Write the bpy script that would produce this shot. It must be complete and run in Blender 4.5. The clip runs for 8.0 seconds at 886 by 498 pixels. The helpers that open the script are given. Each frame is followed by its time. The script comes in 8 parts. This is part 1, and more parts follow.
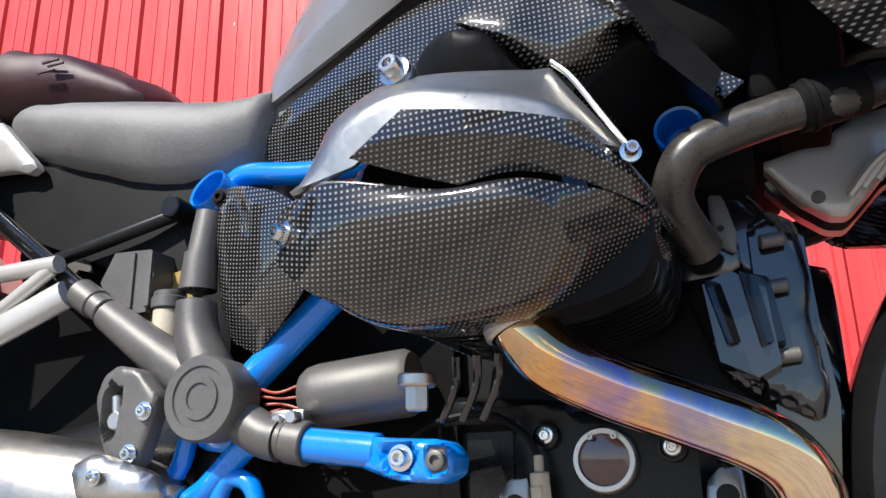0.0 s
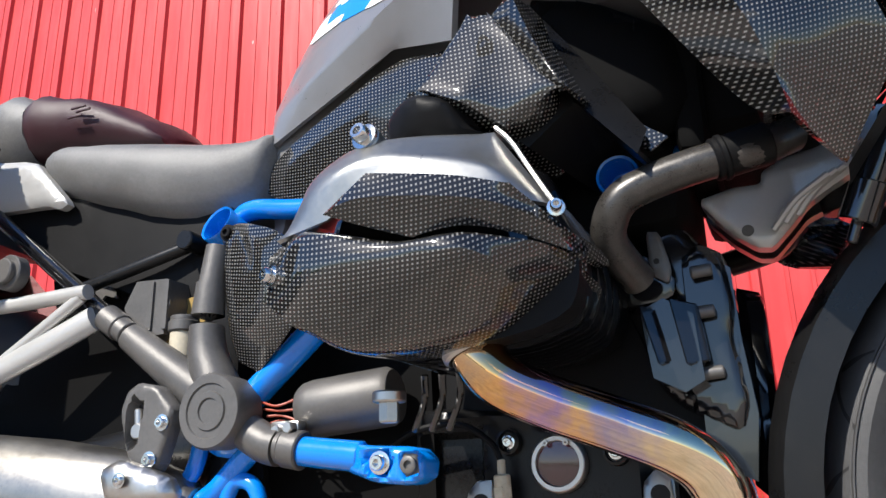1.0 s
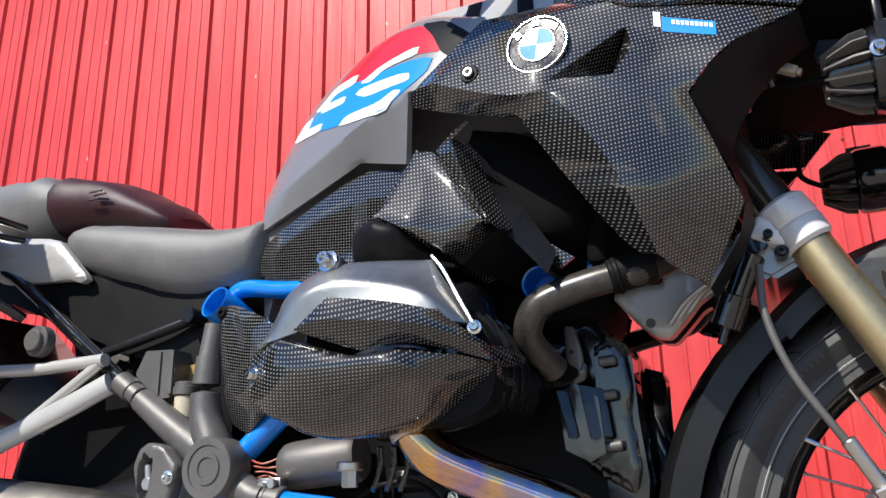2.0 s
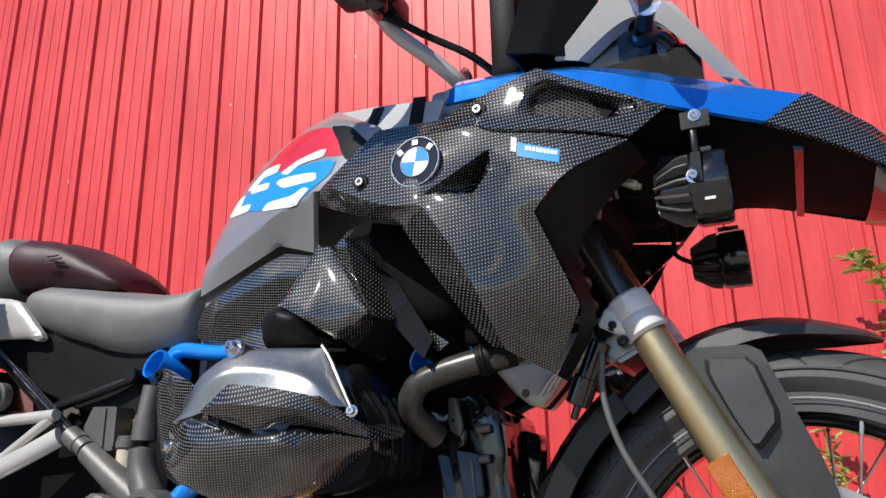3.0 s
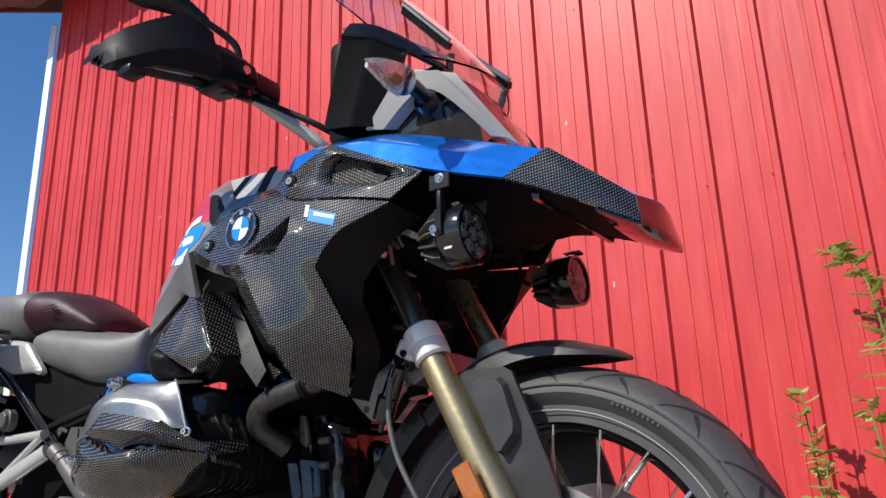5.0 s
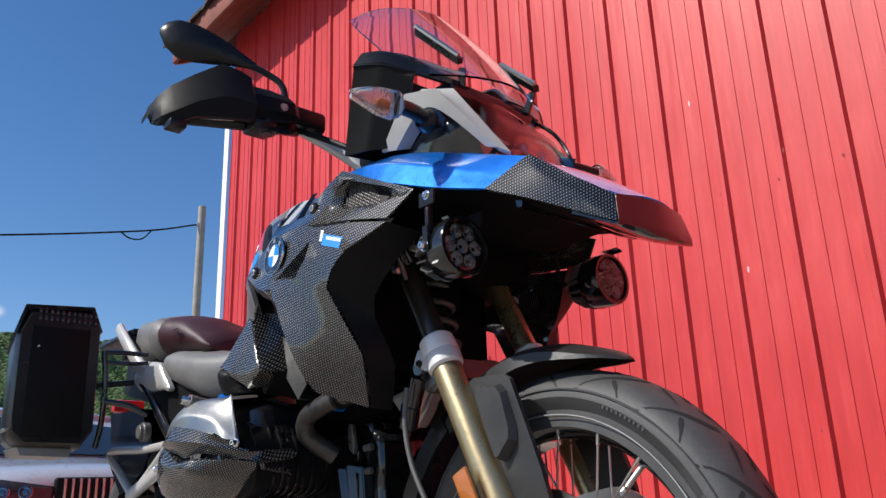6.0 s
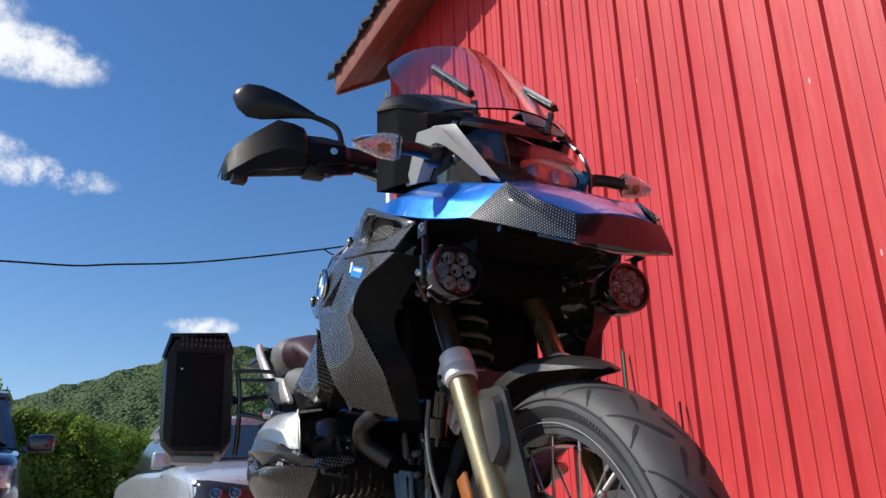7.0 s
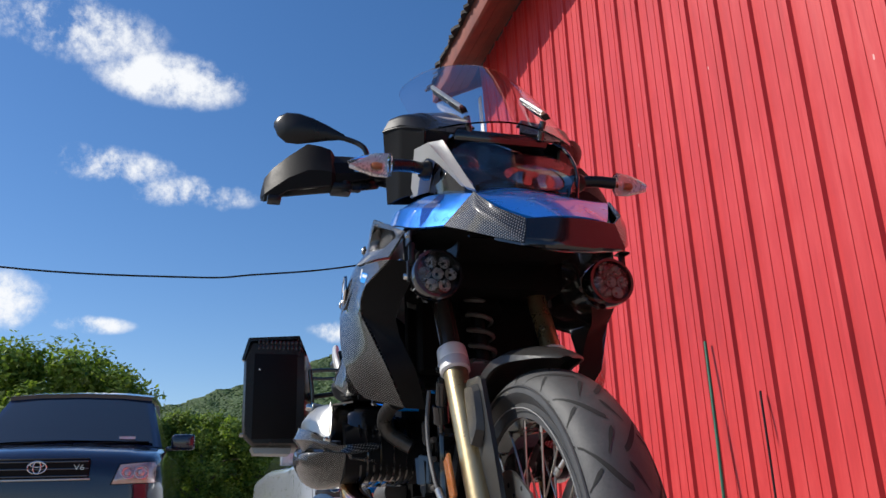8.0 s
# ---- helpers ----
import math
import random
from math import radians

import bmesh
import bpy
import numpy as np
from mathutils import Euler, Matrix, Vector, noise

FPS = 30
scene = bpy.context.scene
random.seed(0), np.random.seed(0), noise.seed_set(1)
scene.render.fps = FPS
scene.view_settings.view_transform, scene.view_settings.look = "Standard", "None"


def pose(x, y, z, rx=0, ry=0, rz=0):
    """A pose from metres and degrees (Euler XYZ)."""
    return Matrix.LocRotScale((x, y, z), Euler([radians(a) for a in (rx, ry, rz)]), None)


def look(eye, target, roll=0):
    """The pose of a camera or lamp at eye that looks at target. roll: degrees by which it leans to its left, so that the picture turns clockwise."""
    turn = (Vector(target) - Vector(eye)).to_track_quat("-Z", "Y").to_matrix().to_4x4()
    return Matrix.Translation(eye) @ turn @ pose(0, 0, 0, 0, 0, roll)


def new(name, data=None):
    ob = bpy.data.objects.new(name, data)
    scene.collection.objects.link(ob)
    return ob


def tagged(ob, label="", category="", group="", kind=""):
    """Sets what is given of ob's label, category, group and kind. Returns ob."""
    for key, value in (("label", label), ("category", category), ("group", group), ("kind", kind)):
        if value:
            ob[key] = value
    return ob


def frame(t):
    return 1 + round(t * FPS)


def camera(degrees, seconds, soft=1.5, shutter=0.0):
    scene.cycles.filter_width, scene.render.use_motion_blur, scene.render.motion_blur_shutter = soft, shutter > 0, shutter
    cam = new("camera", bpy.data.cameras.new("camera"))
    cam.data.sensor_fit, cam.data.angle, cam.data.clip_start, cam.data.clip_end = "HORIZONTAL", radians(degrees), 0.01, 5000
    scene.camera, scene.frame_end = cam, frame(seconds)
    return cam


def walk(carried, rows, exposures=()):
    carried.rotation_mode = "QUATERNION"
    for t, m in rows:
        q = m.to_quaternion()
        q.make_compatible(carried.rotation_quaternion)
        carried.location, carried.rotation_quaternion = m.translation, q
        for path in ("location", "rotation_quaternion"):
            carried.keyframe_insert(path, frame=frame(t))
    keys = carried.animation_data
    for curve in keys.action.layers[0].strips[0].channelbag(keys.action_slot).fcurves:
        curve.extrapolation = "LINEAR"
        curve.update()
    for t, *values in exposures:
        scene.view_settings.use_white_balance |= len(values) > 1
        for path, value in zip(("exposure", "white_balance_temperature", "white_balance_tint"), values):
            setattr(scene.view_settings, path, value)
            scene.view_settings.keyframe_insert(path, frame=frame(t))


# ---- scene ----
import collections

from mathutils.bvhtree import BVHTree

cam = camera(58.3, 8.0)
METRES, EYE, TILT, LEAN, TURN = 2.04, 0.358, -0.8, 0.2, 21.5
ROWS = [
    (0.0, 0.0, 0.0, 0.0, 0.3, 17.81, 0.92),
    (0.5, 0.0085, -0.0246, -0.0079, 1.28, 17.82, 0.99),
    (1.0, 0.0265, -0.053, -0.0014, 2.27, 17.88, 1.04),
    (2.5, 0.0897, -0.1952, 0.0396, 2.77, 18.01, 0.86),
    (3.0, 0.1309, -0.2287, 0.0529, 2.36, 17.96, 0.87),
    (3.5, 0.1819, -0.2542, 0.0406, 2.48, 17.9, 0.99),
    (4.0, 0.2498, -0.2729, 0.0404, 4.05, 17.81, 1.12),
    (4.5, 0.3144, -0.2981, 0.0477, 7.5, 17.83, 1.24),
    (6.0, 0.5237, -0.2758, 0.0539, 28.23, 17.82, 1.34),
    (6.5, 0.6067, -0.2595, 0.0575, 35.98, 17.93, 1.29),
    (7.0, 0.6836, -0.2376, 0.0528, 43.06, 18.03, 1.22),
    (7.5, 0.7559, -0.2148, 0.0492, 48.81, 18.08, 1.14),
    (8.0, 0.8193, -0.1926, 0.0335, 52.86, 18.11, 1.03),
]
EXPOSURES = ((0.0, 0.62), (1.0, 0.55), (2.5, 0.28), (4.5, 0.12), (6.5, 0.06), (8.0, 0.0))
walk(cam, [(t, pose(0, 0, EYE, TILT, LEAN, TURN) @ pose(METRES * x, METRES * y, METRES * z, 90 + pitch, roll, yaw)) for t, x, y, z, yaw, pitch, roll in ROWS], EXPOSURES)

# ---- light ----
SUN_WAY = Vector((0.27, 0.66, -0.69)).normalized()
sun = new("sun", bpy.data.lights.new("sun", "SUN"))
sun.data.energy, sun.data.angle, sun.data.color = 5.3, radians(0.55), (1.0, 0.95, 0.87)
sun.matrix_world = look(-SUN_WAY * 30, (0, 0, 0))


def sky_world():
    """Clear sky with scattered fair-weather clouds low over the hill."""
    w = bpy.data.worlds.new("sky")
    w.use_nodes = True
    scene.world = w
    nt = w.node_tree
    n, link = nt.nodes, nt.links
    bg = n["Background"]
    bg.inputs["Strength"].default_value = 0.118
    sky = n.new("ShaderNodeTexSky")
    sky.sky_type, sky.sun_disc = "NISHITA", False
    sky.sun_elevation = math.asin(-SUN_WAY.z)
    sky.sun_rotation = math.atan2(-SUN_WAY.x, -SUN_WAY.y)
    sky.air_density, sky.dust_density, sky.ozone_density = 1.0, 0.25, 3.0
    co = n.new("ShaderNodeTexCoord")
    total = None
    # azimuth, elevation, half width, half height of each cloud bank, in degrees
    banks = ((-168.5, 31.0, 6.0, 2.4), (-175.5, 28.8, 5.5, 2.0), (-172.0, 22.6, 5.0, 1.5), (-177.5, 21.3, 4.5, 1.3), (-165.0, 13.2, 4.5, 2.2),
             (-171.5, 12.0, 3.0, 0.7), (171.4, 12.0, 2.6, 0.9), (120.0, 25.0, 14.0, 4.0), (-110.0, 28.0, 16.0, 5.0), (-60.0, 20.0, 14.0, 4.0), (20.0, 30.0, 15.0, 5.0))
    noise_big = n.new("ShaderNodeTexNoise")
    noise_big.inputs["Scale"].default_value, noise_big.inputs["Detail"].default_value, noise_big.inputs["Roughness"].default_value = 15.0, 12.0, 0.66
    link.new(co.outputs["Generated"], noise_big.inputs["Vector"])
    for az, el, wide, high in banks:
        a, e = radians(az), radians(el)
        c = Vector((math.cos(a) * math.cos(e), math.sin(a) * math.cos(e), math.sin(e)))
        side = Vector((-math.sin(a), math.cos(a), 0))
        up = c.cross(side)
        terms = []
        for axis, half in ((side, wide), (up, high)):
            d = n.new("ShaderNodeVectorMath")
            d.operation = "DOT_PRODUCT"
            link.new(co.outputs["Generated"], d.inputs[0])
            d.inputs[1].default_value = axis
            s = n.new("ShaderNodeMath")
            s.operation = "SUBTRACT"
            link.new(d.outputs["Value"], s.inputs[0])
            s.inputs[1].default_value = c.dot(axis)
            q = n.new("ShaderNodeMath")
            q.operation = "MULTIPLY"
            link.new(s.outputs[0], q.inputs[0])
            q.inputs[1].default_value = 1 / radians(half)
            sq = n.new("ShaderNodeMath")
            sq.operation = "POWER"
            ab = n.new("ShaderNodeMath")
            ab.operation = "ABSOLUTE"
            link.new(q.outputs[0], ab.inputs[0])
            link.new(ab.outputs[0], sq.inputs[0])
            sq.inputs[1].default_value = 2.0
            terms.append(sq)
        r = n.new("ShaderNodeMath")
        r.operation = "ADD"
        link.new(terms[0].outputs[0], r.inputs[0])
        link.new(terms[1].outputs[0], r.inputs[1])
        d = n.new("ShaderNodeVectorMath")
        d.operation = "DOT_PRODUCT"
        link.new(co.outputs["Generated"], d.inputs[0])
        d.inputs[1].default_value = c
        front = n.new("ShaderNodeMath")
        front.operation = "GREATER_THAN"
        link.new(d.outputs["Value"], front.inputs[0])
        front.inputs[1].default_value = 0.5
        m = n.new("ShaderNodeMapRange")
        link.new(r.outputs[0], m.inputs["Value"])
        m.inputs["From Min"].default_value, m.inputs["From Max"].default_value, m.inputs["To Min"].default_value, m.inputs["To Max"].default_value = 0.0, 1.5, 1.6, 0.0
        f = n.new("ShaderNodeMath")
        f.operation = "MULTIPLY"
        link.new(m.outputs[0], f.inputs[0])
        link.new(front.outputs[0], f.inputs[1])
        if total is None:
            total = f
        else:
            t = n.new("ShaderNodeMath")
            t.operation = "MAXIMUM"
            link.new(total.outputs[0], t.inputs[0])
            link.new(f.outputs[0], t.inputs[1])
            total = t
    add = n.new("ShaderNodeMath")
    add.operation = "MULTIPLY"
    link.new(total.outputs[0], add.inputs[0])
    steep = n.new("ShaderNodeMath")
    steep.operation = "MULTIPLY_ADD"
    link.new(noise_big.outputs["Fac"], steep.inputs[0])
    steep.inputs[1].default_value, steep.inputs[2].default_value = 2.7, -0.70
    link.new(steep.outputs[0], add.inputs[1])
    cover = n.new("ShaderNodeMapRange")
    cover.interpolation_type = "SMOOTHSTEP"
    link.new(add.outputs[0], cover.inputs["Value"])
    cover.inputs["From Min"].default_value, cover.inputs["From Max"].default_value = 0.35, 1.25
    mix = n.new("ShaderNodeMix")
    mix.data_type = "RGBA"
    link.new(cover.outputs[0], mix.inputs["Factor"])
    deep = n.new("ShaderNodeHueSaturation")
    deep.inputs["Saturation"].default_value = 1.24
    link.new(sky.outputs[0], deep.inputs["Color"])
    warm = n.new("ShaderNodeMix")
    warm.data_type, warm.blend_type = "RGBA", "MULTIPLY"
    warm.inputs["Factor"].default_value = 1.0
    warm.inputs["B"].default_value = (1.06, 1.0, 1.06, 1)
    link.new(deep.outputs[0], warm.inputs["A"])
    link.new(warm.outputs["Result"], mix.inputs["A"])
    mix.inputs["B"].default_value = (8.0, 8.2, 8.5, 1)
    link.new(mix.outputs["Result"], bg.inputs["Color"])


sky_world()
# ---- materials ----
def nodes_of(name):
    m = bpy.data.materials.new(name)
    m.use_nodes = True
    nt = m.node_tree
    return m, nt.nodes, nt.links, nt.nodes["Principled BSDF"]


def noise_node(n, link, vec, scale, detail=5.0, rough=0.6):
    t = n.new("ShaderNodeTexNoise")
    t.inputs["Scale"].default_value, t.inputs["Detail"].default_value, t.inputs["Roughness"].default_value = scale, detail, rough
    link.new(vec, t.inputs["Vector"])
    return t


def math_node(n, link, op, a, b=None):
    t = n.new("ShaderNodeMath")
    t.operation = op
    for k, v in enumerate((a, b)):
        if v is None:
            continue
        if isinstance(v, (int, float)):
            t.inputs[k].default_value = v
        else:
            link.new(v, t.inputs[k])
    return t.outputs[0]


def ramp_node(n, link, fac, stops):
    r = n.new("ShaderNodeValToRGB")
    while len(r.color_ramp.elements) < len(stops):
        r.color_ramp.elements.new(0.5)
    for e, (p, c) in zip(r.color_ramp.elements, stops):
        e.position, e.color = p, (*c, 1)
    link.new(fac, r.inputs["Fac"])
    return r.outputs["Color"]


def surface(name, color, rough=0.5, metal=0.0, vary=0.25, scale=14.0, bump=0.0, bump_scale=300.0, coat=0.0, dust=0.0, spec=0.5):
    """A painted, plastic or metal surface with blotches, fine grain and roughness wear."""
    m, n, link, p = nodes_of(name)
    co = n.new("ShaderNodeTexCoord").outputs["Object"]
    blot = noise_node(n, link, co, scale, 6.0)
    fine = noise_node(n, link, co, scale * 17, 3.0)
    both = math_node(n, link, "ADD", math_node(n, link, "MULTIPLY", blot.outputs["Fac"], 0.65), math_node(n, link, "MULTIPLY", fine.outputs["Fac"], 0.35))
    lo = [max(c * (1 - vary), 0) for c in color]
    hi = [min(c * (1 + vary) + dust, 1) for c in color]
    link.new(ramp_node(n, link, both, ((0.3, lo), (0.5, color), (0.72, hi))), p.inputs["Base Color"])
    mr = n.new("ShaderNodeMapRange")
    link.new(both, mr.inputs["Value"])
    mr.inputs["From Min"].default_value, mr.inputs["From Max"].default_value = 0.3, 0.7
    mr.inputs["To Min"].default_value, mr.inputs["To Max"].default_value = max(rough - 0.08, 0.02), min(rough + 0.1, 1)
    link.new(mr.outputs[0], p.inputs["Roughness"])
    p.inputs["Metallic"].default_value = metal
    p.inputs["Coat Weight"].default_value = coat
    p.inputs["Coat Roughness"].default_value = 0.04
    p.inputs["Specular IOR Level"].default_value = spec
    if bump:
        grain = noise_node(n, link, co, bump_scale, 3.0)
        b = n.new("ShaderNodeBump")
        b.inputs["Strength"].default_value, b.inputs["Distance"].default_value = bump, 0.002
        link.new(grain.outputs["Fac"], b.inputs["Height"])
        link.new(b.outputs[0], p.inputs["Normal"])
    return m


def carbon_weave(name, pitch=0.0044, gloss=0.05):
    """Plain-weave carbon cloth under clear lacquer: the over-tows' glint is painted on, under-tows stay black."""
    m, n, link, p = nodes_of(name)
    co = n.new("ShaderNodeTexCoord").outputs["Object"]
    warp = noise_node(n, link, co, 9.0, 2.0)
    sep = n.new("ShaderNodeSeparateXYZ")
    link.new(co, sep.inputs[0])
    k = 2 * math.pi / pitch
    wob = math_node(n, link, "MULTIPLY", warp.outputs["Fac"], 0.0035)
    u = math_node(n, link, "ADD", math_node(n, link, "ADD", sep.outputs["X"], math_node(n, link, "MULTIPLY", sep.outputs["Y"], 0.55)), wob)
    v = math_node(n, link, "ADD", math_node(n, link, "SUBTRACT", sep.outputs["Z"], math_node(n, link, "MULTIPLY", sep.outputs["Y"], 0.6)), wob)
    su = math_node(n, link, "SINE", math_node(n, link, "MULTIPLY", u, k))
    sv = math_node(n, link, "SINE", math_node(n, link, "MULTIPLY", v, k))
    val = math_node(n, link, "MINIMUM", su, sv)
    blot = noise_node(n, link, co, 30.0, 4.0)
    lift = math_node(n, link, "ADD", val, math_node(n, link, "MULTIPLY", math_node(n, link, "SUBTRACT", blot.outputs["Fac"], 0.5), 0.25))
    level = math_node(n, link, "MULTIPLY_ADD", lift, 0.5)
    level.node.inputs[2].default_value = 0.5
    # pale dots in the base colour stand for glints on the over-tows
    link.new(ramp_node(n, link, level, ((0.42, (0.007, 0.0066, 0.0062)), (0.62, (0.045, 0.043, 0.040)), (0.86, (0.225, 0.22, 0.21)))), p.inputs["Base Color"])
    tow = n.new("ShaderNodeMapRange")
    link.new(level, tow.inputs["Value"])
    tow.inputs["From Min"].default_value, tow.inputs["From Max"].default_value, tow.inputs["To Min"].default_value, tow.inputs["To Max"].default_value = 0.45, 0.75, 0.0, 0.15
    link.new(tow.outputs[0], p.inputs["Metallic"])
    p.inputs["Roughness"].default_value = 0.46
    p.inputs["Specular IOR Level"].default_value = 0.1
    p.inputs["Coat IOR"].default_value = 1.6
    p.inputs["Coat Weight"].default_value = 1.0
    p.inputs["Coat Roughness"].default_value = gloss
    b = n.new("ShaderNodeBump")
    b.inputs["Strength"].default_value, b.inputs["Distance"].default_value = 0.10, 0.0005
    link.new(val, b.inputs["Height"])
    link.new(b.outputs[0], p.inputs["Normal"])
    return m


def wall_paint(name):
    """Sun-bleached red enamel on sheet steel with chips and runs."""
    m, n, link, p = nodes_of(name)
    co = n.new("ShaderNodeTexCoord").outputs["Object"]
    mp = n.new("ShaderNodeMapping")
    mp.inputs["Scale"].default_value = (1.0, 1.0, 0.12)
    link.new(co, mp.inputs["Vector"])
    streak = noise_node(n, link, mp.outputs[0], 24.0, 9.0, 0.7)
    big = noise_node(n, link, co, 1.3, 4.0)
    both = math_node(n, link, "ADD", math_node(n, link, "MULTIPLY", streak.outputs["Fac"], 0.6), math_node(n, link, "MULTIPLY", big.outputs["Fac"], 0.4))
    base = ramp_node(n, link, both, ((0.3, (0.42, 0.032, 0.033)), (0.5, (0.53, 0.044, 0.045)), (0.7, (0.62, 0.074, 0.071))))
    mp2 = n.new("ShaderNodeMapping")
    mp2.inputs["Scale"].default_value = (26.0, 26.0, 9.0)
    link.new(co, mp2.inputs["Vector"])
    vor = n.new("ShaderNodeTexVoronoi")
    vor.inputs["Scale"].default_value = 1.0
    link.new(mp2.outputs[0], vor.inputs["Vector"])
    wn = n.new("ShaderNodeTexWhiteNoise")
    link.new(vor.outputs["Position"], wn.inputs["Vector"])
    rare = math_node(n, link, "GREATER_THAN", wn.outputs["Value"], 0.985)
    chip = math_node(n, link, "MULTIPLY", rare, math_node(n, link, "LESS_THAN", vor.outputs["Distance"], 0.11))
    mix = n.new("ShaderNodeMix")
    mix.data_type = "RGBA"
    link.new(math_node(n, link, "MULTIPLY", chip, 0.75), mix.inputs["Factor"])
    link.new(base, mix.inputs["A"])
    mix.inputs["B"].default_value = (0.72, 0.5, 0.46, 1)
    link.new(mix.outputs["Result"], p.inputs["Base Color"])
    p.inputs["Roughness"].default_value = 0.44
    p.inputs["Specular IOR Level"].default_value = 0.32
    dents = noise_node(n, link, mp.outputs[0], 5.0, 3.0)
    b = n.new("ShaderNodeBump")
    b.inputs["Strength"].default_value, b.inputs["Distance"].default_value = 0.45, 0.02
    link.new(dents.outputs["Fac"], b.inputs["Height"])
    link.new(b.outputs[0], p.inputs["Normal"])
    return m


def heat_steel(name):
    """Stainless header pipe with straw, violet and blue temper colours."""
    m, n, link, p = nodes_of(name)
    co = n.new("ShaderNodeTexCoord").outputs["Object"]
    sep = n.new("ShaderNodeSeparateXYZ")
    link.new(co, sep.inputs[0])
    ns = noise_node(n, link, co, 26.0, 4.0)
    along = math_node(n, link, "MULTIPLY_ADD", sep.outputs["X"], 4.2)
    along.node.inputs[2].default_value = 0.72
    f = math_node(n, link, "ADD", along, math_node(n, link, "MULTIPLY", math_node(n, link, "SUBTRACT", ns.outputs["Fac"], 0.5), 0.55))
    col = ramp_node(n, link, f, ((0.0, (0.50, 0.36, 0.24)), (0.14, (0.74, 0.42, 0.17)), (0.3, (0.42, 0.28, 0.46)), (0.42, (0.76, 0.48, 0.24)), (0.55, (0.42, 0.36, 0.50)), (0.7, (0.78, 0.62, 0.40)), (1.0, (0.82, 0.74, 0.58))))
    link.new(col, p.inputs["Base Color"])
    p.inputs["Metallic"].default_value = 1.0
    p.inputs["Roughness"].default_value = 0.05
    return m


def leaf_mat(name, dark, light, scale=40.0, thin=0.0, spread=0.6):
    m, n, link, p = nodes_of(name)
    geo = n.new("ShaderNodeNewGeometry")
    co = n.new("ShaderNodeTexCoord").outputs["Object"]
    ns = noise_node(n, link, co, scale, 3.0)
    f = math_node(n, link, "ADD", math_node(n, link, "MULTIPLY", geo.outputs["Random Per Island"], spread), math_node(n, link, "MULTIPLY", ns.outputs["Fac"], 1 - spread))
    link.new(ramp_node(n, link, f, ((0.15, dark), (0.8, light))), p.inputs["Base Color"])
    p.inputs["Roughness"].default_value = 0.6
    p.inputs["Specular IOR Level"].default_value = 0.2
    if thin:
        tr = n.new("ShaderNodeBsdfTranslucent")
        gain = n.new("ShaderNodeHueSaturation")
        gain.inputs["Value"].default_value, gain.inputs["Saturation"].default_value = 1.5, 1.1
        link.new(p.inputs["Base Color"].links[0].from_socket, gain.inputs["Color"])
        link.new(gain.outputs[0], tr.inputs["Color"])
        mx = n.new("ShaderNodeMixShader")
        mx.inputs["Fac"].default_value = thin
        link.new(p.outputs[0], mx.inputs[1])
        link.new(tr.outputs[0], mx.inputs[2])
        link.new(mx.outputs[0], n["Material Output"].inputs["Surface"])
    return m


def glass_mat(name, color=(1, 1, 1), rough=0.0, alpha_like=1.0):
    m, n, link, p = nodes_of(name)
    p.inputs["Base Color"].default_value = (*color, 1)
    p.inputs["Roughness"].default_value = rough
    p.inputs["Transmission Weight"].default_value = alpha_like
    p.inputs["IOR"].default_value = 1.45
    return m


CARBON = carbon_weave("carbon_weave")
FINE_CARBON = carbon_weave("fine_carbon_weave", 0.0042)
RED_WALL = wall_paint("red_wall_paint")
HEAT = heat_steel("tempered_steel")
BLACK = surface("black_plastic", (0.0055, 0.0055, 0.006), 0.5, bump=0.06, bump_scale=900, spec=0.13)
SATIN = surface("satin_black", (0.0075, 0.0075, 0.008), 0.3, coat=0.06, spec=0.28)
GLOSSB = surface("gloss_black", (0.008, 0.008, 0.009), 0.12, coat=0.6)
FENDERB = surface("grained_grey_plastic", (0.026, 0.0255, 0.025), 0.38, bump=0.2, bump_scale=1200, dust=0.01)
VINYL = surface("seat_vinyl", (0.15, 0.148, 0.145), 0.46, bump=0.35, bump_scale=700, dust=0.02)
MAROON = surface("maroon_vinyl", (0.035, 0.008, 0.012), 0.5, bump=0.3, bump_scale=700)
BLUE = surface("blue_enamel", (0.0, 0.19, 0.70), 0.22, vary=0.08, coat=0.5)
BLUEM = surface("blue_metallic", (0.006, 0.19, 0.74), 0.3, metal=0.55, vary=0.06, coat=1.0, scale=30)
TANKG = surface("grey_metallic_paint", (0.25, 0.25, 0.255), 0.33, metal=0.35, vary=0.06, coat=0.3, scale=40)
REDP = surface("red_decal", (0.52, 0.015, 0.03), 0.35, vary=0.06, coat=0.3)
WHITEP = surface("white_decal", (0.78, 0.78, 0.78), 0.45, vary=0.04, spec=0.25)
BLUEP = surface("blue_decal", (0.01, 0.22, 0.62), 0.45, vary=0.04, spec=0.25)
ALU = surface("cast_aluminium", (0.30, 0.303, 0.296), 0.33, metal=0.9, vary=0.1, bump=0.08, bump_scale=1500)
SILVER = surface("silver_paint", (0.47, 0.465, 0.45), 0.34, metal=0.3, vary=0.06)
BRUSHED = surface("brushed_steel", (0.52, 0.50, 0.47), 0.36, metal=1.0, vary=0.12)
CHROME = surface("bright_steel", (0.66, 0.66, 0.65), 0.16, metal=1.0, vary=0.08)
PEWTER = surface("grey_cast_frame", (0.105, 0.10, 0.095), 0.42, metal=0.3, bump=0.15, bump_scale=1100)
GOLD = surface("gold_anodised", (0.46, 0.36, 0.20), 0.3, metal=0.85, vary=0.08)
RUBBER = surface("tyre_rubber", (0.046, 0.046, 0.047), 0.55, bump=0.25, bump_scale=900, dust=0.015)
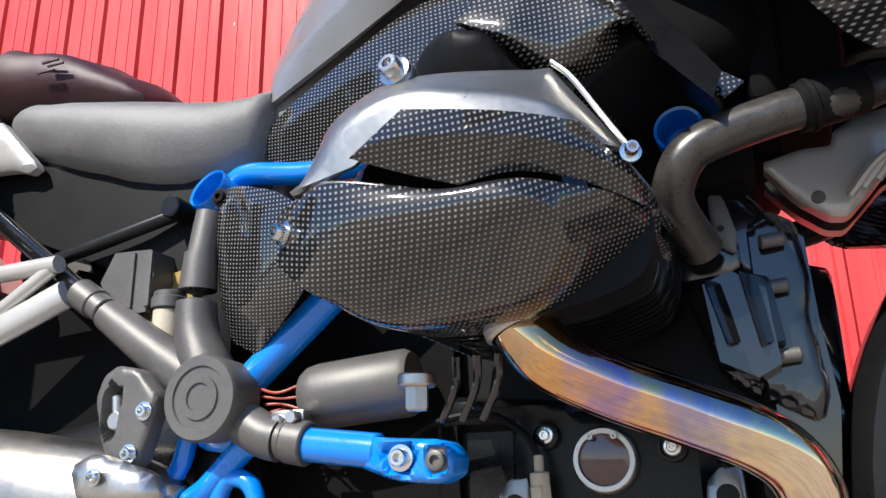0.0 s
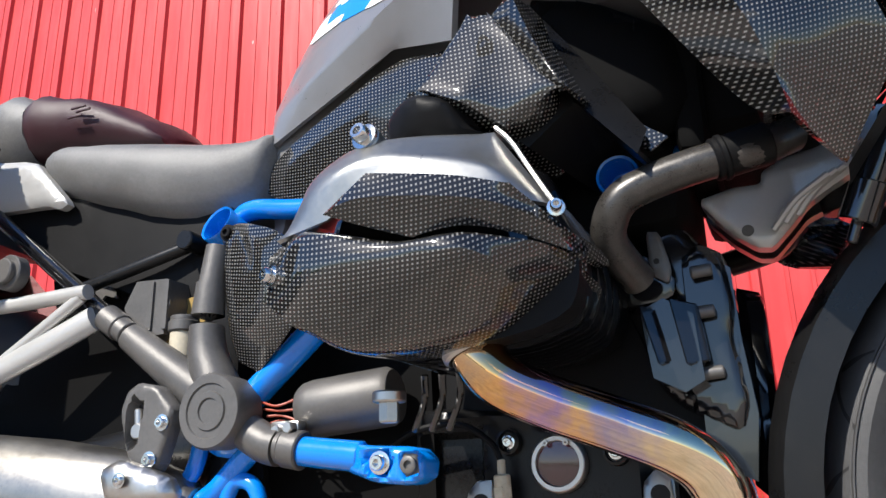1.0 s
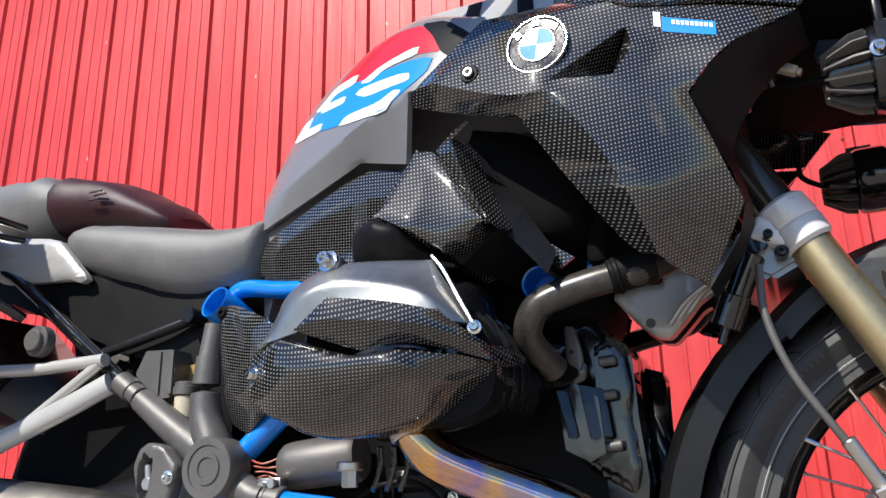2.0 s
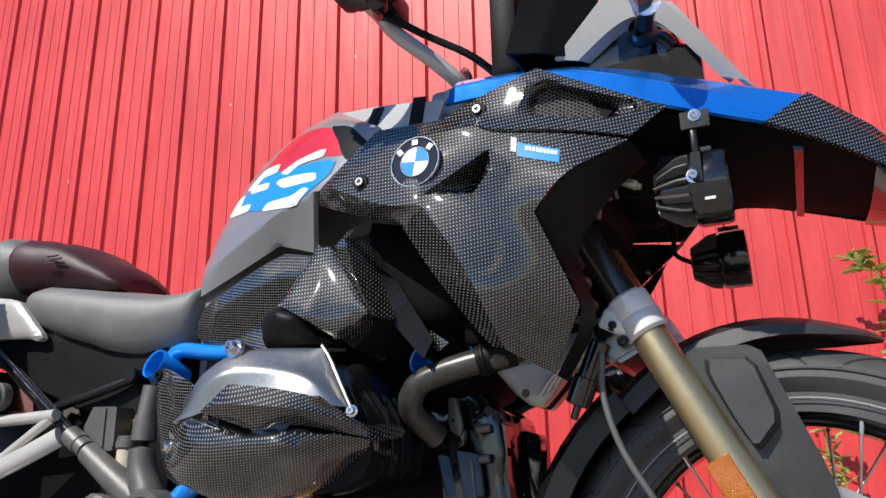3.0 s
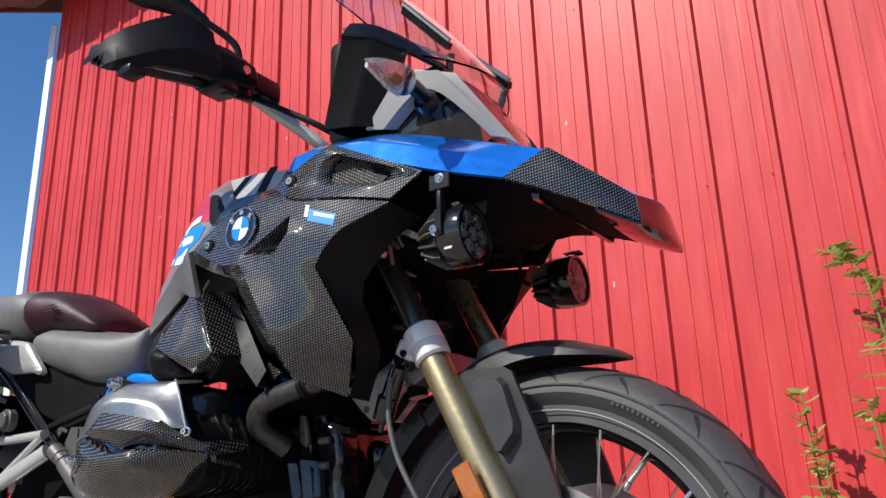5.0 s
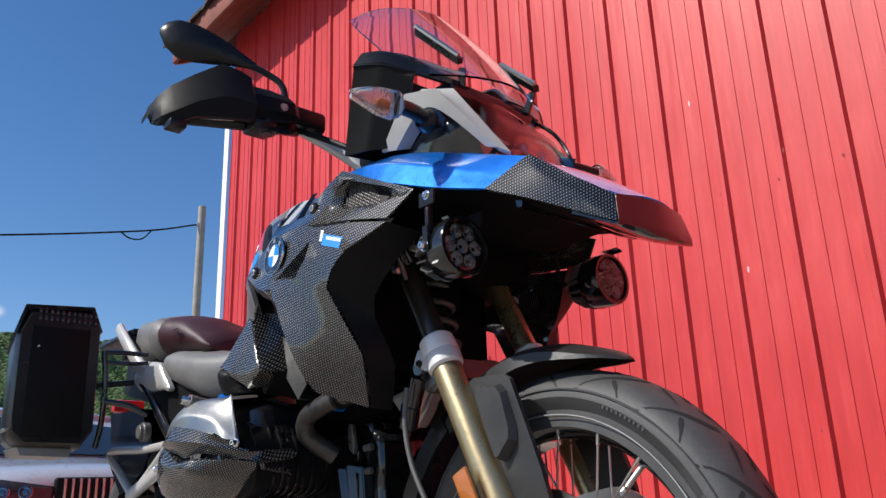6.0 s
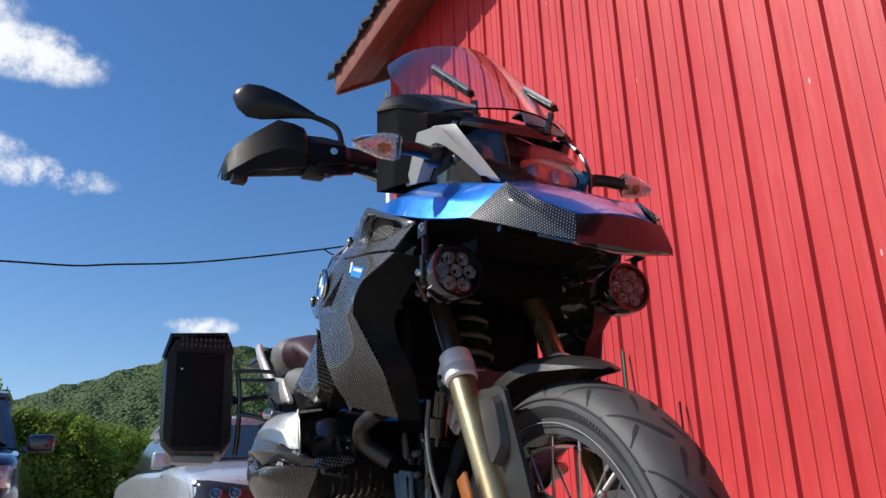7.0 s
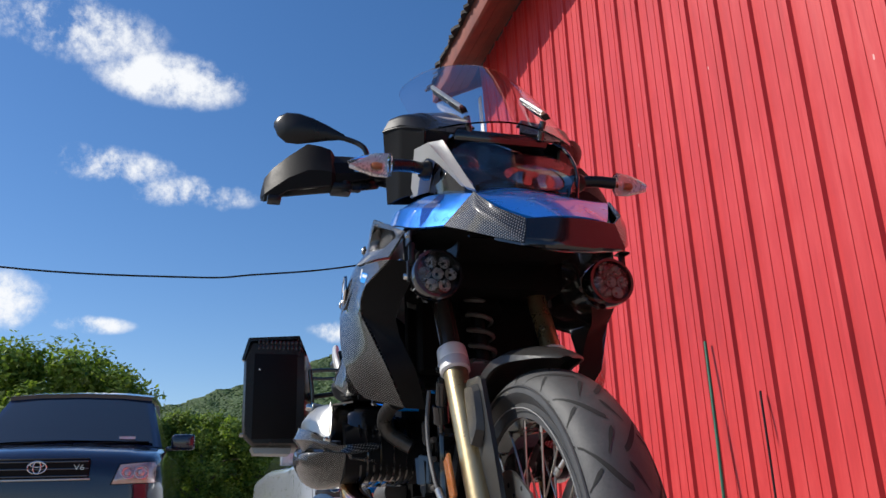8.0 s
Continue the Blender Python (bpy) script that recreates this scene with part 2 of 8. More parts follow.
ENGINEB = surface("engine_black_paint", (0.007, 0.007, 0.0075), 0.3, spec=0.22)
# near-black colour that paints the shade inside grooves, holes and openings
RECESS_SHADE = surface("recess_shade", (0.008, 0.008, 0.008), 0.8)
ORANGE = surface("orange_reflector", (0.42, 0.115, 0.003), 0.2, vary=0.25, bump=1.0, bump_scale=700, coat=0.5)
AMBER = surface("amber_bulb", (0.30, 0.085, 0.02), 0.3)
COPPER = surface("copper_wire", (0.35, 0.06, 0.03), 0.4)
TAN = surface("tan_bottle", (0.30, 0.20, 0.06), 0.4)
CREAM = surface("cream_plastic", (0.45, 0.40, 0.30), 0.5)
LENS = glass_mat("clear_lens", (0.95, 0.95, 0.95), 0.03)
SCREEN = glass_mat("tinted_screen", (0.93, 0.9, 0.93), 0.0)
GREENP = surface("green_paint", (0.02, 0.13, 0.08), 0.5)
WHITE_CAR = surface("white_car_paint", (0.50, 0.545, 0.60), 0.3, metal=0.25, vary=0.03, coat=0.9)
NAVY_CAR = surface("navy_car_paint", (0.007, 0.010, 0.028), 0.18, vary=0.05, coat=1.0)
CARGLASS = surface("car_glass", (0.014, 0.017, 0.02), 0.04, vary=0.05, spec=0.9)
CLUSTER = surface("headlamp_cluster", (0.045, 0.045, 0.05), 0.1, metal=0.3, vary=0.3, scale=30)
# the rosy base colour paints in the red barn's reflection
LAMP_REFLECTION = surface("headlamp_wall_reflection", (0.50, 0.37, 0.33), 0.16, metal=0.55, vary=0.3, scale=14, coat=1.0)
GRAVEL = surface("gravel", (0.30, 0.27, 0.23), 0.9, vary=0.5, scale=6.0, bump=0.9, bump_scale=60)
WOOD = surface("weathered_red_wood", (0.20, 0.055, 0.035), 0.75, vary=0.45, scale=6, bump=0.4, bump_scale=60)
ROOFM = surface("dark_roofing", (0.035, 0.032, 0.03), 0.85, vary=0.5, scale=20, bump=0.5, bump_scale=90)
TRIMW = surface("white_trim_paint", (0.74, 0.74, 0.72), 0.45, vary=0.08)
POLEWOOD = surface("weathered_pole_wood", (0.33, 0.30, 0.26), 0.85, vary=0.3, scale=5, bump=0.4, bump_scale=60)
LENSCUP = surface("signal_reflector", (0.62, 0.60, 0.58), 0.25, metal=0.6, vary=0.1)
BARK = surface("bark", (0.09, 0.065, 0.045), 0.9, vary=0.4, scale=8, bump=0.8, bump_scale=40)
LEAF = leaf_mat("tree_leaf", (0.035, 0.085, 0.014), (0.23, 0.31, 0.055), 1.6, 0.35)
HILLLEAF = leaf_mat("hill_canopy", (0.026, 0.058, 0.017), (0.072, 0.122, 0.032), 0.05, 0.0, 0.6)
TRIMG = surface("trim_grey_paint", (0.34, 0.335, 0.32), 0.45, vary=0.08, bump=0.1, bump_scale=900)
WEEDLEAF = leaf_mat("weed_leaf", (0.13, 0.23, 0.04), (0.40, 0.45, 0.16), 40.0, 0.35)
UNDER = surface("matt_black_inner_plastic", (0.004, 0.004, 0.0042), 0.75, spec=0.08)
POLISH = surface("polished_casting", (0.64, 0.64, 0.63), 0.3, metal=0.15, vary=0.06)
LEDCUP = surface("led_reflector", (0.36, 0.35, 0.35), 0.25, metal=0.9)
DARKTUBE = surface("smoked_steel_tube", (0.06, 0.053, 0.046), 0.2, metal=0.6, vary=0.1)
TITAN = surface("brushed_titanium", (0.34, 0.325, 0.30), 0.38, metal=1.0, vary=0.15)
SMOKE = surface("smoked_chrome", (0.30, 0.29, 0.285), 0.12, metal=1.0, vary=0.15)
BARMET = surface("scuffed_bar_paint", (0.05, 0.046, 0.042), 0.3, metal=0.35, vary=0.35, scale=40, dust=0.03)
# ---- building helpers ----
YC = 0.79  # the motorcycle's middle plane


def thing(name, at, label, category, group="", kind=""):
    ob = new(name)
    ob.location = at
    ob.empty_display_size = 0.1
    ob["origin"] = at
    return tagged(ob, label, category, group, kind)


def base_of(ob):
    while ob.parent is not None:
        ob = ob.parent
    return Vector(ob["origin"]) if "origin" in ob else Vector((0, 0, 0))


def part(name, bm, material, parent, label="", sharp=38):
    """Links a bmesh, given in world metres, as one mesh object under a thing or a part."""
    if parent is not None:
        bm.transform(Matrix.Translation(-base_of(parent)))
    me = bpy.data.meshes.new(name)
    bm.to_mesh(me)
    bm.free()
    for f in me.polygons:
        f.use_smooth = True
    me.set_sharp_from_angle(angle=radians(sharp))
    for mt in material if isinstance(material, (list, tuple)) else (material,):
        me.materials.append(mt)
    ob = new(name, me)
    ob.parent = parent
    return tagged(ob, label)


def mirrored(bm):
    """The same mesh on the other side of the motorcycle."""
    out = bm.copy()
    for v in out.verts:
        v.co.y = 2 * YC - v.co.y
    bmesh.ops.reverse_faces(out, faces=out.faces[:])
    return out


def join(*bms):
    out = bmesh.new()
    for b in bms:
        me = bpy.data.meshes.new("joined")
        b.to_mesh(me)
        b.free()
        out.from_mesh(me)
        bpy.data.meshes.remove(me)
    return out


def box(x0, x1, y0, y1, z0, z1, bevel=0.004, seg=2, m=None):
    bm = bmesh.new()
    bmesh.ops.create_cube(bm, size=1)
    bm.transform(Matrix.Translation(((x0 + x1) / 2, (y0 + y1) / 2, (z0 + z1) / 2)) @ Matrix.Diagonal((x1 - x0, y1 - y0, z1 - z0, 1)))
    if bevel:
        bmesh.ops.bevel(bm, geom=bm.edges[:], offset=bevel, segments=seg, affect="EDGES", profile=0.5)
    if m is not None:
        bm.transform(m)
    return bm


def lathe(profile, at, axis, seg=32):
    """Turns (distance along the axis, radius) pairs round an axis through the point at."""
    bm = bmesh.new()
    w = Vector(axis).normalized()
    u = w.orthogonal().normalized()
    v = w.cross(u)
    rings = []
    for d, r in profile:
        c = Vector(at) + w * d
        if r < 1e-5:
            rings.append([bm.verts.new(c)])
        else:
            rings.append([bm.verts.new(c + (u * math.cos(a) + v * math.sin(a)) * r) for a in (2 * math.pi * k / seg for k in range(seg))])
    for a, b in zip(rings, rings[1:]):
        for k in range(seg):
            j = (k + 1) % seg
            if len(a) == 1 and len(b) > 1:
                bm.faces.new((a[0], b[j], b[k]))
            elif len(b) == 1 and len(a) > 1:
                bm.faces.new((a[k], a[j], b[0]))
            elif len(a) > 1:
                bm.faces.new((a[k], a[j], b[j], b[k]))
    bmesh.ops.recalc_face_normals(bm, faces=bm.faces[:])
    return bm


def cyl(a, b, r, r2=None, seg=24, edge=0.0015):
    a, b = Vector(a), Vector(b)
    length = (b - a).length
    r2 = r if r2 is None else r2
    e = min(edge, r * 0.4, r2 * 0.4, length * 0.3)
    return lathe(((0, 0), (0, r - e), (e, r), (length - e, r2), (length, r2 - e), (length, 0)), a, b - a, seg)


def curve_points(points, steps=8):
    """Catmull-Rom through the points."""
    p = [Vector(q) for q in points]
    p = [p[0] * 2 - p[1]] + p + [p[-1] * 2 - p[-2]]
    out = []
    for i in range(1, len(p) - 2):
        for k in range(steps):
            t = k / steps
            a, b, c, d = p[i - 1], p[i], p[i + 1], p[i + 2]
            out.append(0.5 * (2 * b + (c - a) * t + (2 * a - 5 * b + 4 * c - d) * t * t + (3 * b - a - 3 * c + d) * t ** 3))
    out.append(p[-2])
    return out


def sweep(points, radius, steps=8, seg=16, flat=1.0, up=(0, 0, 1)):
    """A tube along a smooth path; radius is a number or a function of 0..1; flat squeezes it along up."""
    pts = curve_points(points, steps)
    bm = bmesh.new()
    rings = []
    for i, c in enumerate(pts):
        t = (pts[min(i + 1, len(pts) - 1)] - pts[max(i - 1, 0)]).normalized()
        side = t.cross(Vector(up))
        side = side.normalized() if side.length > 1e-3 else t.orthogonal().normalized()
        top = side.cross(t)
        r = radius(i / (len(pts) - 1)) if callable(radius) else radius
        rings.append([bm.verts.new(c + side * math.cos(a) * r + top * math.sin(a) * r * flat) for a in (2 * math.pi * k / seg for k in range(seg))])
    for a, b in zip(rings, rings[1:]):
        for k in range(seg):
            j = (k + 1) % seg
            bm.faces.new((a[k], a[j], b[j], b[k]))
    bm.faces.new(rings[0][::-1])
    bm.faces.new(rings[-1])
    bmesh.ops.recalc_face_normals(bm, faces=bm.faces[:])
    return bm


def loft(rings, closed=True, caps=True):
    """Skins a row of rings of points."""
    bm = bmesh.new()
    vs = [[bm.verts.new(p) for p in r] for r in rings]
    n = len(vs[0])
    for a, b in zip(vs, vs[1:]):
        for k in range(n if closed else n - 1):
            j = (k + 1) % n
            bm.faces.new((a[k], a[j], b[j], b[k]))
    if caps and closed:
        bm.faces.new(vs[0][::-1])
        bm.faces.new(vs[-1])
    bmesh.ops.recalc_face_normals(bm, faces=bm.faces[:])
    return bm


def plate_spline(points):
    """A smooth sheet y(x, z) through a few (x, z, y) points: a thin-plate spline."""
    c = np.array(points, float)
    p = c[:, :2]
    n = len(p)

    def bend(r2):
        return np.where(r2 > 0, r2 * np.log(r2 + 1e-12), 0)

    a = np.zeros((n + 3, n + 3))
    a[:n, :n] = bend(((p[:, None] - p[None]) ** 2).sum(-1))
    a[:n, n], a[:n, n + 1:], a[n, :n], a[n + 1:, :n] = 1, p, 1, p.T
    w = np.linalg.solve(a, np.r_[c[:, 2], 0, 0, 0])

    def at(x, z):
        q = np.array([x, z])
        return float(bend(((q - p) ** 2).sum(-1)) @ w[:n] + w[n] + w[n + 1] * x + w[n + 2] * z)

    return at


def edge_distance(outline):
    a = np.array(outline, float)
    b = np.roll(a, -1, axis=0)
    ab = b - a
    den = (ab ** 2).sum(-1)

    def at(x, z):
        q = np.array([x, z])
        t = np.clip(((q - a) * ab).sum(-1) / den, 0, 1)
        return float(np.sqrt(((a + ab * t[:, None] - q) ** 2).sum(-1)).min())

    return at


def inside(poly, x, z):
    r = False
    for (x0, z0), (x1, z1) in zip(poly, poly[1:] + poly[:1]):
        if (z0 > z) != (z1 > z) and x < (x1 - x0) * (z - z0) / (z1 - z0) + x0:
            r = not r
    return r


def sunk(poly, deep, soft):
    """A dent of that outline in a sheet y(x, z)."""
    near = edge_distance(poly)

    def at(x, z):
        return deep * min(near(x, z) / soft, 1) if inside(poly, x, z) else 0.0

    return at


def folded(line, poly, deep, wide):
    """Beyond a crease line, inside poly, the sheet falls away by deep over that width."""
    near = edge_distance(list(line) + list(line)[-2:0:-1])

    def at(x, z):
        return deep * min(near(x, z) / wide, 1) if inside(poly, x, z) else 0.0

    return at


def rounded(outline, cut=0.14):
    """One round of corner cutting."""
    out = []
    n = len(outline)
    for i in range(n):
        a, b = outline[i], outline[(i + 1) % n]
        out.append((a[0] + (b[0] - a[0]) * cut, a[1] + (b[1] - a[1]) * cut))
        out.append((b[0] + (a[0] - b[0]) * cut, b[1] + (a[1] - b[1]) * cut))
    return out


def shell(outline, depth, thick=0.006, step=0.012, roll=0.0, roll_width=0.012, soft=1):
    """A moulded panel with its outline in the x-z plane, y from depth, and edges that roll inward."""
    for _ in range(soft):
        outline = rounded(outline)
    bm = bmesh.new()
    bm.faces.new([bm.verts.new((x, 0, z)) for x, z in outline])
    bmesh.ops.triangulate(bm, faces=bm.faces[:])
    xs, zs = [p[0] for p in outline], [p[1] for p in outline]
    rim = edge_distance(outline)
    for axis, lo, hi in ((0, min(xs), max(xs)), (2, min(zs), max(zs))):
        k = int((hi - lo) / step) + 1
        for i in range(1, k):
            at, no = Vector((0, 0, 0)), Vector((0, 0, 0))
            at[axis], no[axis] = lo + (hi - lo) * i / k, 1
            bmesh.ops.bisect_plane(bm, geom=bm.verts[:] + bm.edges[:] + bm.faces[:], plane_co=at, plane_no=no, dist=1e-6)
    if roll:
        bmesh.ops.triangulate(bm, faces=bm.faces[:])
    bmesh.ops.remove_doubles(bm, verts=bm.verts[:], dist=0.0004)
    for v in bm.verts:
        d = rim(v.co.x, v.co.z)
        v.co.y = depth(v.co.x, v.co.z) + (roll * (1 - min(d / roll_width, 1)) ** 2 if roll else 0)
    bm.normal_update()
    for f in bm.faces:
        if f.normal.y > 0:
            f.normal_flip()
    fronts = bm.faces[:]
    back = {v: bm.verts.new(v.co + Vector((0, thick, 0))) for v in bm.verts[:]}
    rims = [e for e in bm.edges if len(e.link_faces) == 1]
    sides = []
    for e in rims:
        f = e.link_faces[0]
        vs = list(f.verts)
        a, b = e.verts
        i = vs.index(a)
        sides.append((a, b) if vs[(i + 1) % len(vs)] is b else (b, a))
    for f in fronts:
        bm.faces.new([back[v] for v in reversed(f.verts)])
    for a, b in sides:
        bm.faces.new((b, a, back[a], back[b]))
    return bm


def cage(points, faces, creases="", corners="", level=3, sharp=2):
    """Catmull-Clark surface over a small control cage; creases are chains of point names, joined by '-'."""
    names = list(points)
    vs = [Vector(points[k]) for k in names]
    fs = [[names.index(k) for k in f.split()] for f in faces]
    hard = {}
    for chain in creases.split():
        q = [names.index(k) for k in chain.split("-")]
        for a, b in zip(q, q[1:]):
            hard[frozenset((a, b))] = sharp
    pin = {names.index(k) for k in corners.split()}
    for _ in range(level):
        mids = [sum((vs[i] for i in f), Vector()) / len(f) for f in fs]
        edges, around, edged = {}, collections.defaultdict(list), collections.defaultdict(list)
        for k, f in enumerate(fs):
            for a, b in zip(f, f[1:] + f[:1]):
                edges.setdefault(frozenset((a, b)), []).append(k)
            for a in f:
                around[a].append(k)
        for e in edges:
            for a in e:
                edged[a].append(e)
        out, slot = [], {}
        for i, v in enumerate(vs):
            keen = [e for e in edged[i] if len(edges[e]) < 2 or hard.get(e, 0) > 0]
            if i in pin or len(keen) > 2:
                out.append(v.copy())
            elif len(keen) == 2:
                out.append(0.75 * v + 0.125 * sum((vs[j] for e in keen for j in e if j != i), Vector()))
            else:
                n = len(around[i])
                q = sum((mids[k] for k in around[i]), Vector()) / n
                r = sum(((vs[j] + v) / 2 for e in edged[i] for j in e if j != i), Vector()) / len(edged[i])
                out.append((q + 2 * r + (n - 3) * v) / n)
        softer = {}
        for e, own in edges.items():
            a, b = tuple(e)
            mid = (vs[a] + vs[b]) / 2
            if len(own) == 2 and hard.get(e, 0) <= 0:
                mid = (mid * 2 + mids[own[0]] + mids[own[1]]) / 4
            slot[e] = len(out)
            out.append(mid)
            if hard.get(e, 0) > 1:
                softer[frozenset((a, slot[e]))] = softer[frozenset((b, slot[e]))] = hard[e] - 1
        quads = []
        for k, f in enumerate(fs):
            c = len(out)
            out.append(mids[k])
            for p, a, b in zip(f[-1:] + f[:-1], f, f[1:] + f[:1]):
                quads.append([a, slot[frozenset((a, b))], c, slot[frozenset((p, a))]])
        vs, fs, hard = out, quads, softer
    bm = bmesh.new()
    bv = [bm.verts.new(v) for v in vs]
    for f in fs:
        bm.faces.new([bv[i] for i in f])
    bmesh.ops.recalc_face_normals(bm, faces=bm.faces[:])
    bm.normal_update()
    if sum(f.normal.y * f.calc_area() for f in bm.faces) > 0:
        bmesh.ops.reverse_faces(bm, faces=bm.faces[:])
        bm.normal_update()
    return bm


def height_over(bm):
    """The y at which a line along y meets the skin, as a function of x and z."""
    tree = BVHTree.FromBMesh(bm)

    def at(x, z):
        hit = tree.ray_cast(Vector((x, -1, z)), Vector((0, 1, 0)))[0]
        return hit.y if hit else 0.53

    return at


def thicken(bm, t):
    """Gives an open skin a back at a depth of t, and a rim."""
    bm.normal_update()
    fronts = bm.faces[:]
    rims = []
    for e in bm.edges:
        if len(e.link_faces) == 1:
            vs = list(e.link_faces[0].verts)
            a, b = e.verts
            rims.append((a, b) if vs[(vs.index(a) + 1) % len(vs)] is b else (b, a))
    back = {v: bm.verts.new(v.co - v.normal * t) for v in bm.verts[:]}
    for f in fronts:
        bm.faces.new([back[v] for v in reversed(f.verts)])
    for a, b in rims:
        bm.faces.new((b, a, back[a], back[b]))
    return bm


def flat_y(y):
    return lambda x, z: y


def bolt(at, axis, r, h, name, parent, material=None, label="bright steel hex socket bolt"):
    """A socket-head bolt with a washer."""
    w = Vector(axis).normalized()
    at = Vector(at)
    b = lathe(((0, r * 1.5), (h * 0.25, r * 1.5), (h * 0.28, r), (h * 0.85, r), (h, r * 0.85), (h, r * 0.5), (h * 0.45, r * 0.46), (h * 0.45, 0)), at, w, 20)
    return part(name, b, material or CHROME, parent, label)
# ---- ground, barn, distance ----
def ground_height(x, y):
    s = min(max((-2.2 - x) / 2.4, 0), 1)
    return -0.2 * s * s * (3 - 2 * s) + 0.08 * min(max((0.4 - y) / 0.5, 0), 1) * s


def build_ground():
    bm = bmesh.new()
    def cuts(lim):
        a = [-lim, -lim * 0.4, -200, -80, -40] + [-20 + 1.0 * i for i in range(41)] + [40, 80, 200, lim * 0.4, lim]
        return a
    xs = cuts(2500)
    grid = [[bm.verts.new((x, y, ground_height(x, y))) for x in xs] for y in xs]
    for a, b in zip(grid, grid[1:]):
        for k in range(len(xs) - 1):
            bm.faces.new((a[k], a[k + 1], b[k + 1], b[k]))
    tagged(part("ground", bm, GRAVEL, None), "dry tan gravel yard in front of the barn", "ground", kind="structure")


build_ground()

WALL_Y, PITCH, WALL_L, WALL_R = 2.47, 0.2255, -4.45, 7.3


def build_wall():
    """Ribbed steel sheets, four ribs each, on a solid core."""
    core = tagged(part("wall_north", box(WALL_L + 0.01, WALL_R, WALL_Y + 0.02, WALL_Y + 0.16, -0.25, 4.3, 0), RED_WALL, None), "barn wall clad in ribbed red steel sheet", "wall", kind="structure")
    rib0 = -0.66  # a screw line
    prof = [(0.0, 0), (0.056, 0), (0.0575, 0.0032), (0.0695, 0.0032), (0.071, 0), (0.127, 0), (0.1285, 0.0032), (0.1405, 0.0032), (0.142, 0), (0.180, 0), (0.187, 0.018), (0.2085, 0.018), (0.2165, 0)]
    start = rib0 + 0.032 - 0.2165
    k0 = int(math.floor((WALL_L - start) / PITCH))
    k = k0
    while start + k * PITCH < WALL_R:
        bm = bmesh.new()
        rows = []
        for j in range(4):
            x = start + (k + j) * PITCH
            for px, h in prof:
                if WALL_L <= x + px <= WALL_R:
                    rows.append((x + px, h))
        if len(rows) > 2:
            if k > k0:
                rows.insert(0, (rows[0][0] - 0.009, 0))
            lo = [bm.verts.new((x, WALL_Y - h - 0.0012 * (k % 2), -0.2)) for x, h in rows]
            hi = [bm.verts.new((x, WALL_Y - h - 0.0012 * (k % 2), 4.29)) for x, h in rows]
            for a in range(len(rows) - 1):
                bm.faces.new((lo[a], lo[a + 1], hi[a + 1], hi[a]))
            ext = bmesh.ops.extrude_face_region(bm, geom=bm.faces[:])
            for v in ext["geom"]:
                if isinstance(v, bmesh.types.BMVert):
                    v.co.y += 0.0012
            bmesh.ops.recalc_face_normals(bm, faces=bm.faces[:])
            part("steel_sheet", bm, RED_WALL, core, sharp=20)
        k += 4
    bm = lathe(((0, 0.008), (0.002, 0.008), (0.002, 0.0052), (0.007, 0.0048), (0.0075, 0)), (0, 0, 0), (0, -1, 0), 8)
    me = bpy.data.meshes.new("screw")
    bm.to_mesh(me)
    bm.free()
    me.materials.append(GLOSSB_WALL)
    for z in (0.625, 1.497, 2.42, 3.3):
        for i in range(-16, 15):
            ob = new("screw", me)
            ob.location = (rib0 + i * PITCH + 0.003 * math.sin(i * 7.1 + z), WALL_Y - 0.002, z + 0.006 * math.sin(i * 3.3 + z * 5))
            ob.parent = core
    # side wall round the corner, and the far side closed
    part("wall_west", box(WALL_L + 0.01, WALL_L + 0.15, WALL_Y + 0.16, 12, -0.25, 4.3, 0), RED_WALL, None)
    tagged(bpy.data.objects["wall_west"], "red painted side wall of the barn", "wall", kind="structure")
    tagged(part("trim", box(WALL_L - 0.03, WALL_L + 0.05, WALL_Y - 0.028, WALL_Y - 0.021, -0.2, 3.98, 0.001), TRIMW, None), "white painted metal corner trim of the barn", "trim", kind="structure")


GLOSSB_WALL = surface("red_screw_head", (0.16, 0.02, 0.02), 0.4, metal=0.4)
build_wall()


